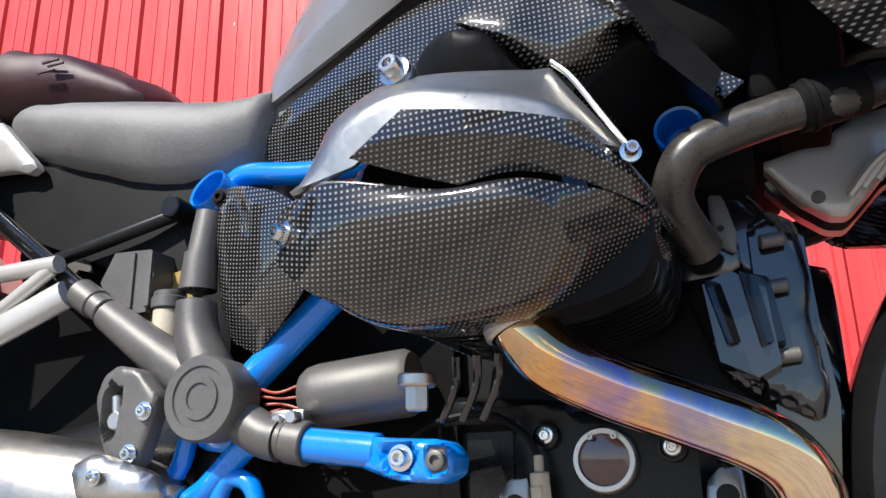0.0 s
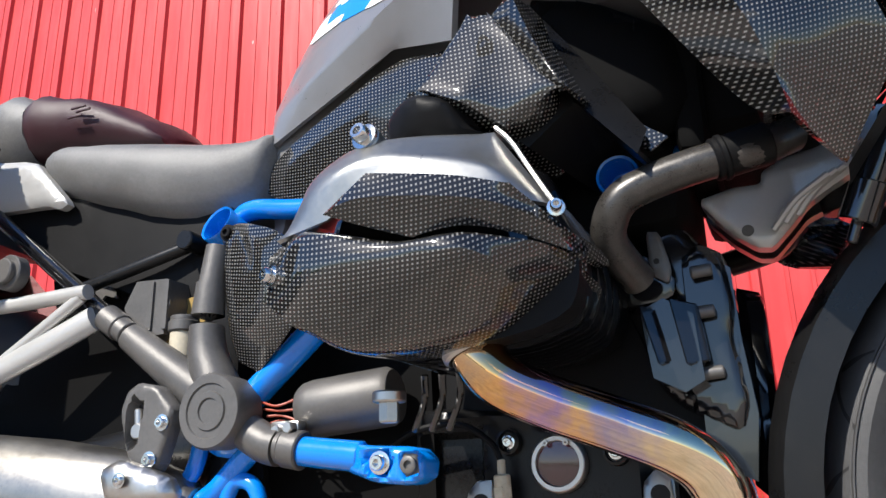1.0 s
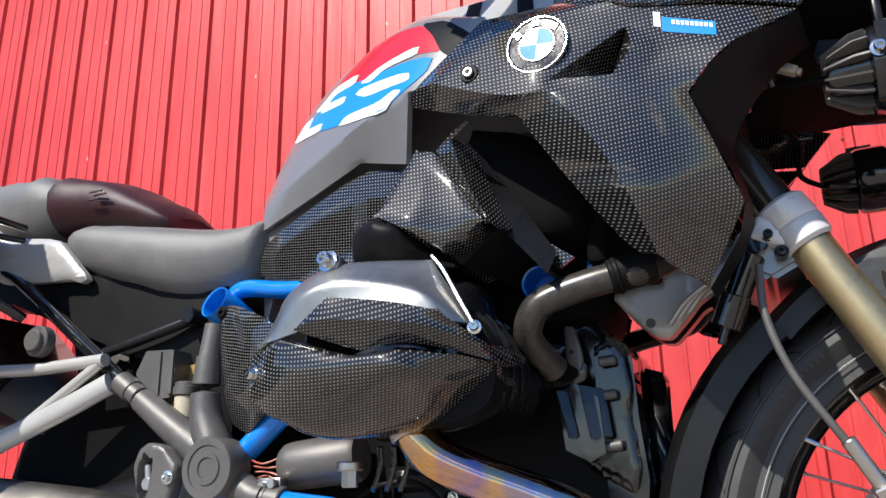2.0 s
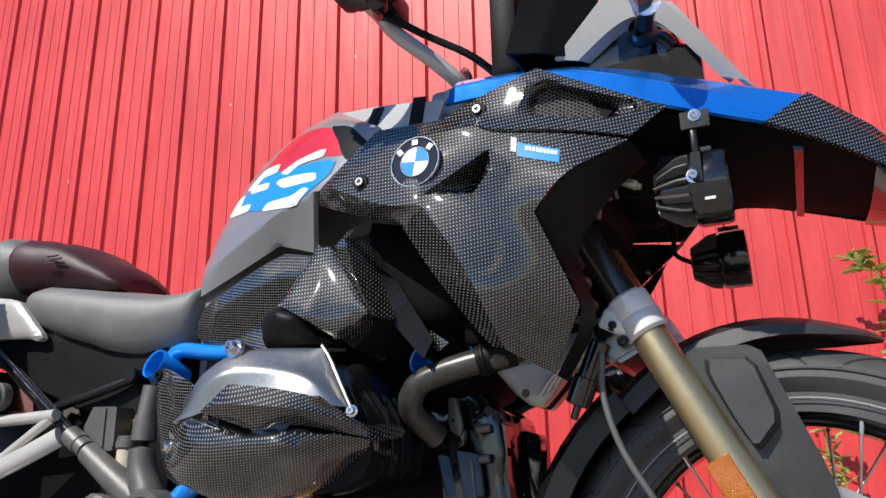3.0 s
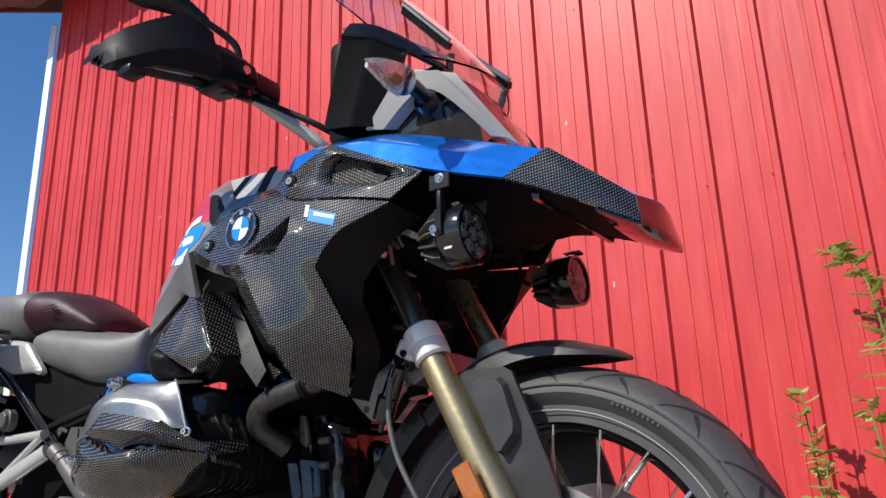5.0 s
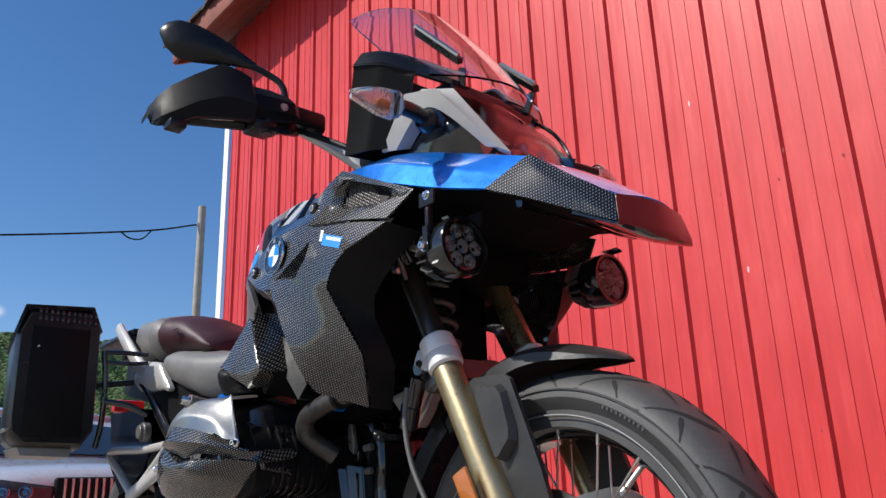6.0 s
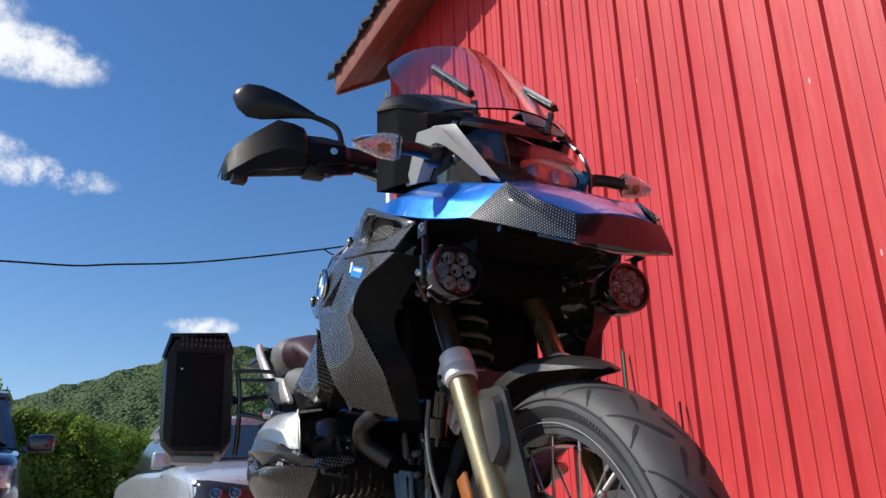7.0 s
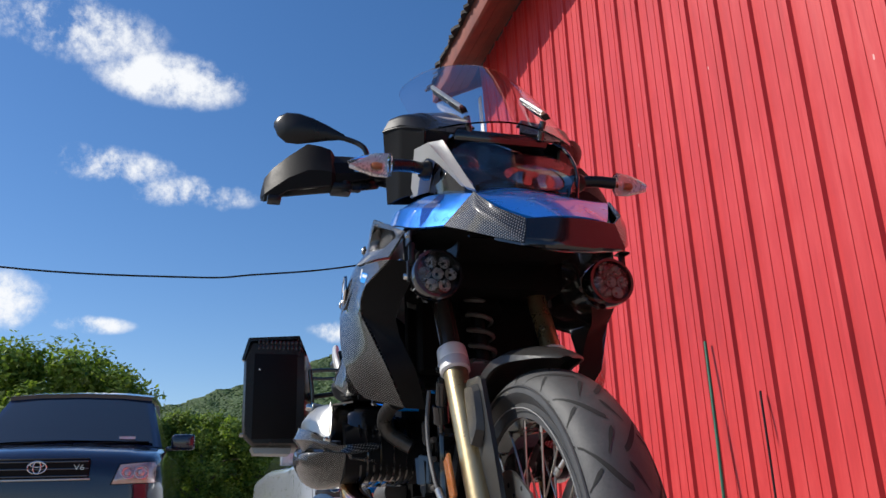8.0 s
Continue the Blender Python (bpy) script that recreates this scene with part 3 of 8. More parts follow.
def build_eave():
    """Overhanging roof edge: sloping soffit boards, fascia, ragged roofing."""
    x0, x1 = -4.80, WALL_R
    run, rise = 0.34, 0.18
    roof = thing("barn_roof", (0, WALL_Y, 4.3), "weathered red wooden eave under dark ragged roofing", "roof", kind="structure")
    # soffit boards run along the eave
    for i in range(3):
        a, b = i / 3, (i + 1) / 3 - 0.012
        ya, yb = WALL_Y - 0.02 - run * a, WALL_Y - 0.02 - run * b
        za, zb = 4.28 - rise * a, 4.28 - rise * b
        part("soffit_board", loft([[(x, ya, za), (x, yb, zb), (x, yb, zb + 0.02), (x, ya, za + 0.02)] for x in (x0 + 0.03 * (i % 2), x1)]), WOOD, roof)
    yf, zf = WALL_Y - 0.02 - run, 4.28 - rise
    part("fascia", box(x0, x1, yf - 0.028, yf + 0.002, zf - 0.035, zf + 0.17, 0.003), WOOD, roof)
    part("end_board", loft([[(x, WALL_Y + 0.3, 4.42), (x, yf, zf - 0.03), (x, yf, zf + 0.16), (x, WALL_Y + 0.3, 4.62)] for x in (x0 - 0.03, x0)]), WOOD, roof)
    bm = bmesh.new()
    rng = random.Random(4)
    n = 300
    lo, hi = [], []
    for i in range(n + 1):
        x = x0 - 0.09 + (x1 - x0 + 0.09) * i / n
        j = rng.uniform(-0.03, 0.02)
        lo.append(bm.verts.new((x, yf - 0.07 + j, zf + 0.15 + rng.uniform(-0.02, 0.012))))
        hi.append(bm.verts.new((x, WALL_Y + 4.0, zf + 0.15 + 4.4 * rise / run)))
    for i in range(n):
        bm.faces.new((lo[i], lo[i + 1], hi[i + 1], hi[i]))
    ext = bmesh.ops.extrude_face_region(bm, geom=bm.faces[:])
    for v in ext["geom"]:
        if isinstance(v, bmesh.types.BMVert):
            v.co.z += 0.03
    bmesh.ops.recalc_face_normals(bm, faces=bm.faces[:])
    part("roofing", bm, ROOFM, roof)


build_eave()


def build_hill():
    """A long wooded ridge; the canopy is one sheet of many crowns."""

    def height(az):
        pts = ((90, 40), (130, 70), (150, 94), (163, 100), (168, 101), (172, 97), (176.5, 84), (183, 66), (186, 52), (190, 44), (205, 34), (240, 30), (270, 25))
        for (a, ha), (b, hb) in zip(pts, pts[1:]):
            if a <= az <= b:
                return ha + (hb - ha) * (az - a) / (b - a)
        return 25

    bm = bmesh.new()
    rows = []
    azs = [90 + 2 * i for i in range(91)]
    for d, k in ((260, 0.0), (300, 0.12), (360, 0.42), (430, 0.72), (500, 1.0), (600, 0.9)):
        rows.append([bm.verts.new((d * math.cos(radians(a)), d * math.sin(radians(a)), k * (height(a) - 6) - 1)) for a in azs])
    for a, b in zip(rows, rows[1:]):
        for i in range(len(azs) - 1):
            bm.faces.new((a[i], b[i], b[i + 1], a[i + 1]))
    tagged(part("backdrop", bm, HILLLEAF, None), "wooded green ridge on the horizon", "hill", kind="structure")
    ico = bmesh.new()
    bmesh.ops.create_icosphere(ico, subdivisions=1, radius=1)
    base = np.array([v.co[:] for v in ico.verts])
    tri = np.array([[v.index for v in f.verts] for f in ico.faces])
    ico.free()
    gen = np.random.default_rng(11)
    count = 70000
    az = np.where(np.arange(count) < 65000, gen.uniform(156, 197, count), gen.uniform(100, 260, count))
    dist = 262 + 245 * gen.random(count) ** 0.8
    rise = np.interp(dist, (260, 300, 360, 430, 500, 600), (0, 0.12, 0.42, 0.72, 1.0, 0.9)) * (np.array([height(q) for q in az]) - 6)
    rise += 0.7 * np.sin(az * 1.7 + dist * 0.045) + 0.5 * np.sin(az * 3.9 - dist * 0.08)
    crowns = np.stack((dist * np.cos(np.radians(az)), dist * np.sin(np.radians(az)), rise), 1)
    size = 0.6 + 0.8 * gen.random(count) ** 2.0
    wob = 1 + 0.32 * gen.uniform(-1, 1, (count, len(base)))
    pts = crowns[:, None] + base[None] * (size[:, None] * wob)[..., None] * np.array((1.3, 1.3, 0.55))
    verts = pts.reshape(-1, 3).tolist()
    faces = (tri[None] + (np.arange(count) * len(base))[:, None, None]).reshape(-1, 3).tolist()
    me = bpy.data.meshes.new("far_wood")
    me.from_pydata(verts, [], faces)
    me.polygons.foreach_set("use_smooth", [True] * len(me.polygons))
    me.materials.append(HILLLEAF)
    tagged(new("far_wood", me), "mixed green forest covering the ridge", "forest", kind="stuff")


build_hill()


def build_tree(at, high, wide, seed, leaves, label, low=0.2):
    rng = random.Random(seed)
    tree = thing("tree", at, label, "tree", "trees beyond the yard")
    at = Vector(at)
    trunk = sweep([at + Vector((0, 0, -0.2)), at + Vector((0.1, 0.05, high * 0.25)), at + Vector((-0.1, 0.1, high * 0.55)), at + Vector((0.05, 0, high * 0.8))], lambda t: high * 0.028 * (1 - 0.75 * t), 5, 9)
    part("trunk", trunk, BARK, tree)
    clumps = []
    for i in range(9):
        a = i * 2.4 + rng.random()
        z0 = high * rng.uniform(0.25, 0.55)
        tip = at + Vector((math.cos(a) * wide * rng.uniform(0.5, 0.85), math.sin(a) * wide * rng.uniform(0.5, 0.85), z0 + high * rng.uniform(0.1, 0.3)))
        part("limb", sweep([at + Vector((0, 0, z0)), (at + Vector((0, 0, z0)) + tip) / 2 + Vector((0, 0, 0.2)), tip], lambda t: high * 0.012 * (1 - 0.8 * t), 4, 6), BARK, tree)
    n_cl = 110
    for i in range(n_cl):
        a, u = rng.uniform(0, 2 * math.pi), rng.random()
        zz = low + (1 - low) * u
        prof = math.sin(math.pi * min(max((zz - low * 0.6) / (1.08 - low * 0.6), 0), 1)) ** 0.6
        rr = wide * prof * math.sqrt(rng.uniform(0.15, 1.0))
        clumps.append((at + Vector((math.cos(a) * rr, math.sin(a) * rr, high * zz * 0.97)), wide * rng.uniform(0.16, 0.30)))
    verts, faces = [], []
    for i in range(leaves):
        c, r = clumps[i % n_cl]
        d = Vector((rng.gauss(0, 1), rng.gauss(0, 1), rng.gauss(0, 0.8))).normalized()
        p = c + d * r * rng.uniform(0.3, 1.05)
        u = Vector((rng.gauss(0, 1), rng.gauss(0, 1), rng.gauss(0, 0.6))).normalized()
        w = (d + Vector((0, 0, 0.5)) + u * 0.4).cross(u).normalized()
        s = high * 0.021 * rng.uniform(0.45, 1.05)
        o = len(verts)
        verts += [p - u * s, p + w * s * 0.55, p + u * s, p - w * s * 0.55]
        faces.append((o, o + 1, o + 2, o + 3))
    me = bpy.data.meshes.new("crown")
    me.from_pydata([v - at for v in verts], [], faces)
    me.materials.append(LEAF)
    ob = new("crown", me)
    ob.parent = tree
    return tree


build_tree((-21.0, -4.0, -0.2), 4.7, 2.7, 3, 52000, "broad leafy tree behind the parked dark car")
build_tree((-23.0, -6.6, -0.2), 4.6, 2.4, 5, 40000, "leafy tree beside the broad one")
build_tree((-22.0, -0.1, -0.2), 3.2, 1.7, 7, 40000, "low bright green bushy tree", 0.05)
build_tree((-24.0, 1.6, -0.2), 2.9, 1.8, 8, 40000, "low round bushy tree below the ridge", 0.05)
build_tree((-27.0, 4.0, -0.2), 3.0, 2.2, 9, 34000, "low dense green bush tree", 0.05)
build_tree((-30.0, -2.0, -0.2), 3.6, 2.6, 12, 34000, "round green tree in the hedge line", 0.05)


def build_wire():
    """A slack service cable from a pole behind the yard to beyond it."""
    pole = thing("utility_pole", (-24.0, 10.6, -0.2), "weathered grey wooden utility pole by the barn", "pole")
    part("shaft", cyl((-24, 10.6, -0.2), (-24, 10.6, 10.4), 0.15, 0.13, 12), POLEWOOD, pole)
    part("cable_bracket", box(-24.06, -23.94, 10.42, 10.52, 9.66, 9.78, 0.01), BRUSHED, pole)
    pts = [(-24, 10.5, 9.72), (-24, 8.5, 9.1), (-24, 4.1, 8.14), (-24, 1.3, 7.76), (-24, -0.7, 7.58), (-24, -6.3, 7.66), (-24, -14, 8.6), (-24, -24, 10.5)]
    bm = join(sweep(pts, 0.03, 10, 6), sweep([(-24, 8.9, 9.2), (-24, 8.6, 8.85), (-24, 8.2, 8.8), (-24, 7.9, 8.96)], 0.025, 6, 6))
    tagged(part("overhead_cable", bm, BLACK, None), "slack black overhead cable across the sky", "cable")


build_wire()
# ---- motorcycle ----
bike = thing("motorcycle", (0, YC, 0), "blue and grey adventure motorcycle with carbon panels, parked", "motorcycle")
RIGHT = (0, -1, 0)


def both(name, bm, material, parent, label=""):
    """A part and its twin on the other side."""
    twin = mirrored(bm)
    a = part(name, bm, material, parent, label)
    b = part(name, twin, material, parent, label)
    return a, b


# ---- front wheel ----
WC = Vector((0.415, YC, 0.322))


def build_front_wheel():
    wheel = part("front_wheel", lathe(((-0.05, 0.0), (-0.05, 0.022), (-0.035, 0.03), (-0.03, 0.05), (-0.022, 0.05), (-0.018, 0.03), (0.018, 0.03), (0.022, 0.05), (0.03, 0.05), (0.035, 0.03), (0.05, 0.022), (0.05, 0)), WC, (0, 1, 0), 32), SATIN, bike, "spoked front wheel with a black rim")
    rows = []
    for k in range(25):
        a = radians(-118 + 236 * k / 24)
        w = 0.0585 * math.sin(a) / math.sin(radians(90)) if abs(a) < radians(90) else math.copysign(0.0585 - 0.012 * (abs(a) - radians(90)) / radians(28), a)
        crown = 0.266 + 0.054 * math.cos(a * 0.86) if abs(a) < radians(90) else 0.266 + 0.054 * math.cos(radians(90) * 0.86) - (abs(a) - radians(90)) * 0.033
        rows.append((w, crown))
    tyre = part("tyre", lathe(rows + [(0.047, 0.238), (-0.047, 0.238), rows[0]], WC, (0, 1, 0), 96), RUBBER, wheel, "black road tyre with sweeping tread grooves")

    def on_tread(ang, w):
        s = min(abs(w) / 0.0585, 0.999)
        a = math.asin(s)
        r = 0.266 + 0.054 * math.cos(a * 0.86) + 0.0006
        return WC + Vector((math.cos(ang) * r, w, math.sin(ang) * r))

    # flat dark strips on the tread, painted shade instead of cut grooves
    bm = bmesh.new()
    for i in range(17):
        a0 = 2 * math.pi * i / 17
        for sgn in (-1, 1):
            shift = 0.18 if sgn > 0 else 0.0
            for (u0, w0), (u1, w1), wid in (((0.0, 0.003), (0.27, 0.056), 0.0072), ((0.30, 0.002), (0.17, 0.022), 0.0068), ((0.10, 0.036), (0.02, 0.055), 0.0044)):
                ring = []
                for k in range(9):
                    t = k / 8
                    ang = a0 + shift + u0 + (u1 - u0) * t ** 1.3
                    w = sgn * (w0 + (w1 - w0) * t)
                    half = wid * (0.35 + 0.65 * math.sin(math.pi * min(t * 1.1 + 0.12, 1))) / 0.3
                    ring.append((bm.verts.new(on_tread(ang - half, w)), bm.verts.new(on_tread(ang + half, w))))
                for p, q in zip(ring, ring[1:]):
                    bm.faces.new((p[0], p[1], q[1], q[0]))
    tagged(part("groove_shade", bm, RECESS_SHADE, tyre), "dark strips painting the shade in the tread grooves", kind="stuff")
    for s in (-1, 1):
        ring = lathe(((0.0, 0.2540), (0.0012, 0.2540), (0.0012, 0.2552), (0.0, 0.2552), (0.0, 0.2540)), WC + Vector((0, s * 0.0535, 0)), (0, s, 0), 96)
        part("bead_line", ring, TRIMG, tyre, "bright line at the tyre bead")
        ring = lathe(((0, 0.288), (0.0025, 0.289), (0.0025, 0.2905), (0, 0.2915)), WC + Vector((0, s * 0.0570, 0)), (0, s, 0), 96)
        part("sidewall_ridge", ring, RUBBER, tyre)
        # raised sidewall marks, kept as plain bars
        bars = bmesh.new()
        for g, (a_mid, cnt) in enumerate(((68, 10), (30, 4), (18, 8), (140, 10), (215, 8), (300, 6))):
            for k in range(cnt):
                a = radians(a_mid - k * 1.6)
                c = WC + Vector((math.cos(a) * 0.2755, s * 0.0575, math.sin(a) * 0.2755))
                b = box(-0.0016, 0.0016, -0.0003, 0.0003, -0.0022, 0.0022, 0, m=Matrix.Translation(c) @ Matrix.Rotation(-a + math.pi / 2, 4, "Y"))
                bars = join(bars, b)
        tagged(part("sidewall_mark", bars, RUBBER, tyre), "raised rubber marks", kind="stuff")
    part("rim", lathe(((-0.047, 0.252), (-0.042, 0.248), (-0.038, 0.236), (-0.022, 0.222), (0.022, 0.222), (0.038, 0.236), (0.042, 0.248), (0.047, 0.252), (0.044, 0.256), (-0.044, 0.256), (-0.047, 0.252)), WC, (0, 1, 0), 96), GLOSSB, wheel, "black wire-spoke rim")
    for i in range(40):
        a = 2 * math.pi * i / 40
        s = 1 if i % 2 else -1
        twist = radians(38) * (1 if (i // 2) % 2 else -1)
        p = WC + Vector((math.cos(a) * 0.232, s * 0.034, math.sin(a) * 0.232))
        q = WC + Vector((math.cos(a + twist) * 0.048, s * 0.026, math.sin(a + twist) * 0.048))
        part("spoke", cyl(p, q, 0.0018, seg=8, edge=0), BRUSHED, wheel)
        part("spoke_nipple", cyl(p + (p - q).normalized() * 0.004, p - (p - q).normalized() * 0.012, 0.003, seg=8, edge=0), CHROME, wheel)
    va = radians(56)
    v0 = WC + Vector((math.cos(va) * 0.222, -0.004, math.sin(va) * 0.222))
    v1 = WC + Vector((math.cos(va) * 0.180, -0.02, math.sin(va) * 0.182))
    part("valve", join(cyl(v0, v1, 0.0042, seg=12), cyl(v1, v1 + (v1 - v0).normalized() * 0.014, 0.0058, seg=12)), BRUSHED, wheel, "metal tyre valve with a cap")
    for s in (-1, 1):
        bm = bmesh.new()
        n = 60
        rings = [[], [], [], []]
        for k in range(n):
            a = 2 * math.pi * k / n
            wave = 0.1525 + 0.002 * math.sin(a * 10)
            for ring, (r, d) in zip(rings, ((0.108, -0.0022), (wave, -0.0022), (wave, 0.0022), (0.108, 0.0022))):
                ring.append(bm.verts.new(WC + Vector((math.cos(a) * r, s * 0.072 + d, math.sin(a) * r))))
        for k in range(n):
            j = (k + 1) % n
            for a, b in zip(rings, rings[1:] + rings[:1]):
                bm.faces.new((a[k], a[j], b[j], b[k]))
        bmesh.ops.recalc_face_normals(bm, faces=bm.faces[:])
        disc = part("brake_disc", bm, BRUSHED, wheel, "drilled steel brake disc")
        # thin dark spots on the disc paint the shade of its holes
        holes = bmesh.new()
        for k in range(30):
            a = 2 * math.pi * k / 30
            r = 0.118 + 0.012 * (k % 3)
            c = WC + Vector((math.cos(a) * r, s * 0.0745, math.sin(a) * r))
            holes = join(holes, cyl(c, c + Vector((0, s * 0.0004, 0)), 0.0042, seg=10, edge=0))
        part("hole_shade", holes, RECESS_SHADE, disc, "dark spots painting the shade in the drilled holes")
        arms = bmesh.new()
        for k in range(6):
            a = math.pi * k / 3
            c0 = WC + Vector((math.cos(a) * 0.03, s * 0.06, math.sin(a) * 0.03))
            c1 = WC + Vector((math.cos(a + 0.2) * 0.112, s * 0.072, math.sin(a + 0.2) * 0.112))
            arms = join(arms, cyl(c0, c1, 0.007, 0.006, 10))
        part("disc_carrier", arms, SATIN, wheel)


build_front_wheel()

# ---- fork ----
FK = Vector((0.183, 0, -0.358)).normalized()


def build_fork():
    for s, y in ((-1, YC - 0.106), (1, YC + 0.106)):
        c = Vector((0.251, y, 0.676))
        part("fork_slider", lathe(((0.0, 0.0), (0.0, 0.0225), (0.012, 0.0235), (0.30, 0.0235), (0.36, 0.025), (0.375, 0.026), (0.40, 0.02), (0.40, 0)), c, FK, 32), GOLD, bike, "gold anodised fork slider")
        # same smoked tube on both sides; gold on the far one paints sunlight
        part("fork_tube", cyl(c + FK * 0.02, c - FK * 0.36, 0.0205), GOLD if s > 0 else DARKTUBE, bike, "polished upper fork tube, the far one coloured gold as if sunlit")
        part("dust_seal", lathe(((-0.004, 0.0215), (0, 0.026), (0.014, 0.0265), (0.018, 0.0245)), c, FK, 32), SILVER, bike)
        lug = c + FK * 0.392
        part("axle_lug", join(cyl(lug, WC + Vector((-0.004, y - YC, 0.0)), 0.024, 0.03), cyl(WC + Vector((0, (y - YC) - 0.022, 0)), WC + Vector((0, (y - YC) + 0.022, 0)), 0.03)), ALU, bike, "cast aluminium axle clamp")
        # clamp of the fork bridge
        clamp = part("fork_clamp", join(lathe(((-0.040, 0.0245), (-0.036, 0.0285), (-0.012, 0.0300), (-0.009, 0.0285), (-0.006, 0.0300), (0.014, 0.0290), (0.018, 0.0245)), c, FK, 32), box(-0.04, 0.0, -0.017, 0.017, -0.014, 0.014, 0.006, 3, Matrix.Translation(c + Vector((-0.012, s * 0.004, -0.008))) @ Matrix.Rotation(radians(27), 4, "Y"))), POLISH, bike, "polished cast aluminium fork clamp")
        for k, d in enumerate((-0.010, 0.014)):
            at = c + FK * d + Vector((-0.028, s * 0.026, -0.012))
            bolt(at - Vector((0, s * 0.008, 0)), (0, s, 0), 0.0052, 0.009, "clamp_bolt", clamp, SATIN, "black hex socket bolt")
        # caliper
        cal = WC + Vector((-0.165, s * 0.085, 0.01))
        part("brake_caliper", box(-0.05, 0.05, -0.03, 0.03, -0.028, 0.028, 0.01, 3, Matrix.Translation(cal) @ Matrix.Rotation(radians(95), 4, "Y")), GLOSSB, bike, "black four-piston brake caliper")
    bridge = loft([[(0.17, y, 0.655), (0.215, y, 0.625), (0.255, y, 0.645), (0.235, y, 0.685), (0.19, y, 0.69)] for y in (YC - 0.11, YC - 0.05, YC + 0.05, YC + 0.11)])
    bmesh.ops.bevel(bridge, geom=bridge.edges[:], offset=0.006, segments=2, affect="EDGES")
    part("fork_bridge", bridge, ALU, bike, "cast aluminium lower fork bridge")
    # telelever arm, visible as a silver web behind the clamp
    out = [(0.024, 0.645), (0.060, 0.656), (0.088, 0.655), (0.091, 0.670), (0.112, 0.686), (0.16, 0.690), (0.215, 0.694), (0.222, 0.660), (0.19, 0.655), (0.158, 0.640), (0.130, 0.626), (0.112, 0.606), (0.092, 0.586), (0.076, 0.588), (0.052, 0.608)]
    fold_ = folded([(0.09, 0.664), (0.16, 0.668), (0.222, 0.676)], [(0.09, 0.664), (0.16, 0.668), (0.222, 0.676), (0.23, 0.71), (0.05, 0.71)], 0.016, 0.02)

    def arm_y(x, z):
        return 0.752 - 0.35 * max(x - 0.12, 0) - 0.25 * max(0.05 - x, 0) + fold_(x, z)

    arm = part("telelever_arm", shell(out, arm_y, 0.02, 0.006, 0.004, 0.006, 1), SILVER, bike, "cast aluminium suspension arm with a dark bolt hole")
    part("telelever_arm", mirrored(shell(out, arm_y, 0.02, 0.02, 0.006, 0.008, 1)), ALU, bike)
    part("arm_bolt", lathe(((0, 0.0), (0, 0.0062), (0.002, 0.0058), (0.002, 0)), (0.070, 0.7525, 0.606), RIGHT, 20), PEWTER, arm, "dark countersunk bolt")
    for k in range(3):
        part("arm_rib", sweep([(0.094 + 0.012 * k, 0.742, 0.600 + 0.006 * k), (0.118 + 0.010 * k, 0.736, 0.626 + 0.004 * k), (0.15 + 0.008 * k, 0.728, 0.645 + 0.003 * k)], 0.004, 5, 8), SILVER, arm)
    # strut bolts hanging behind the clamp
    part("sensor_holder", join(cyl((0.20, 0.675, 0.655), (0.165, 0.68, 0.585), 0.014), cyl((0.178, 0.675, 0.612), (0.162, 0.68, 0.578), 0.0165), cyl((0.165, 0.68, 0.585), (0.155, 0.682, 0.56), 0.005), cyl((0.205, 0.668, 0.668), (0.205, 0.70, 0.668), 0.013)), GLOSSB, bike, "black damper sensor with a metal tip")
    part("brake_hose", sweep([(0.205, 0.645, 0.635), (0.205, 0.64, 0.58), (0.222, 0.638, 0.52), (0.252, 0.64, 0.465), (0.268, 0.645, 0.44)], 0.0042, 8, 10), PEWTER, bike, "braided steel brake hose")
    part("hose_fitting", join(cyl((0.262, 0.642, 0.452), (0.29, 0.655, 0.40), 0.0075), cyl((0.285, 0.65, 0.41), (0.30, 0.66, 0.385), 0.012, seg=6)), BRUSHED, bike)
    # spring and damper between the fork legs
    part("damper_body", cyl((0.10, YC - 0.012, 0.95), (0.16, YC - 0.012, 0.62), 0.017), SATIN, bike)
    pts = [Vector((0.112, YC - 0.012, 0.90)) + Vector((0.048, 0, -0.24)) * (k / 63) + Vector((math.cos(k * 0.7) * 0.025, math.sin(k * 0.7) * 0.025, 0)) for k in range(64)]
    part("coil_spring", sweep(pts, 0.0055, 2, 8), PEWTER, bike, "grey coil spring")
    # reflector
    m = Matrix.Translation(Vector((0.345, YC - 0.148, 0.468))) @ Matrix.Rotation(radians(-27), 4, "Y")
    part("reflector", box(-0.015, 0.015, -0.004, 0.003, -0.04, 0.04, 0.0025, 2, m), ORANGE, bike, "orange side reflector")


build_fork()


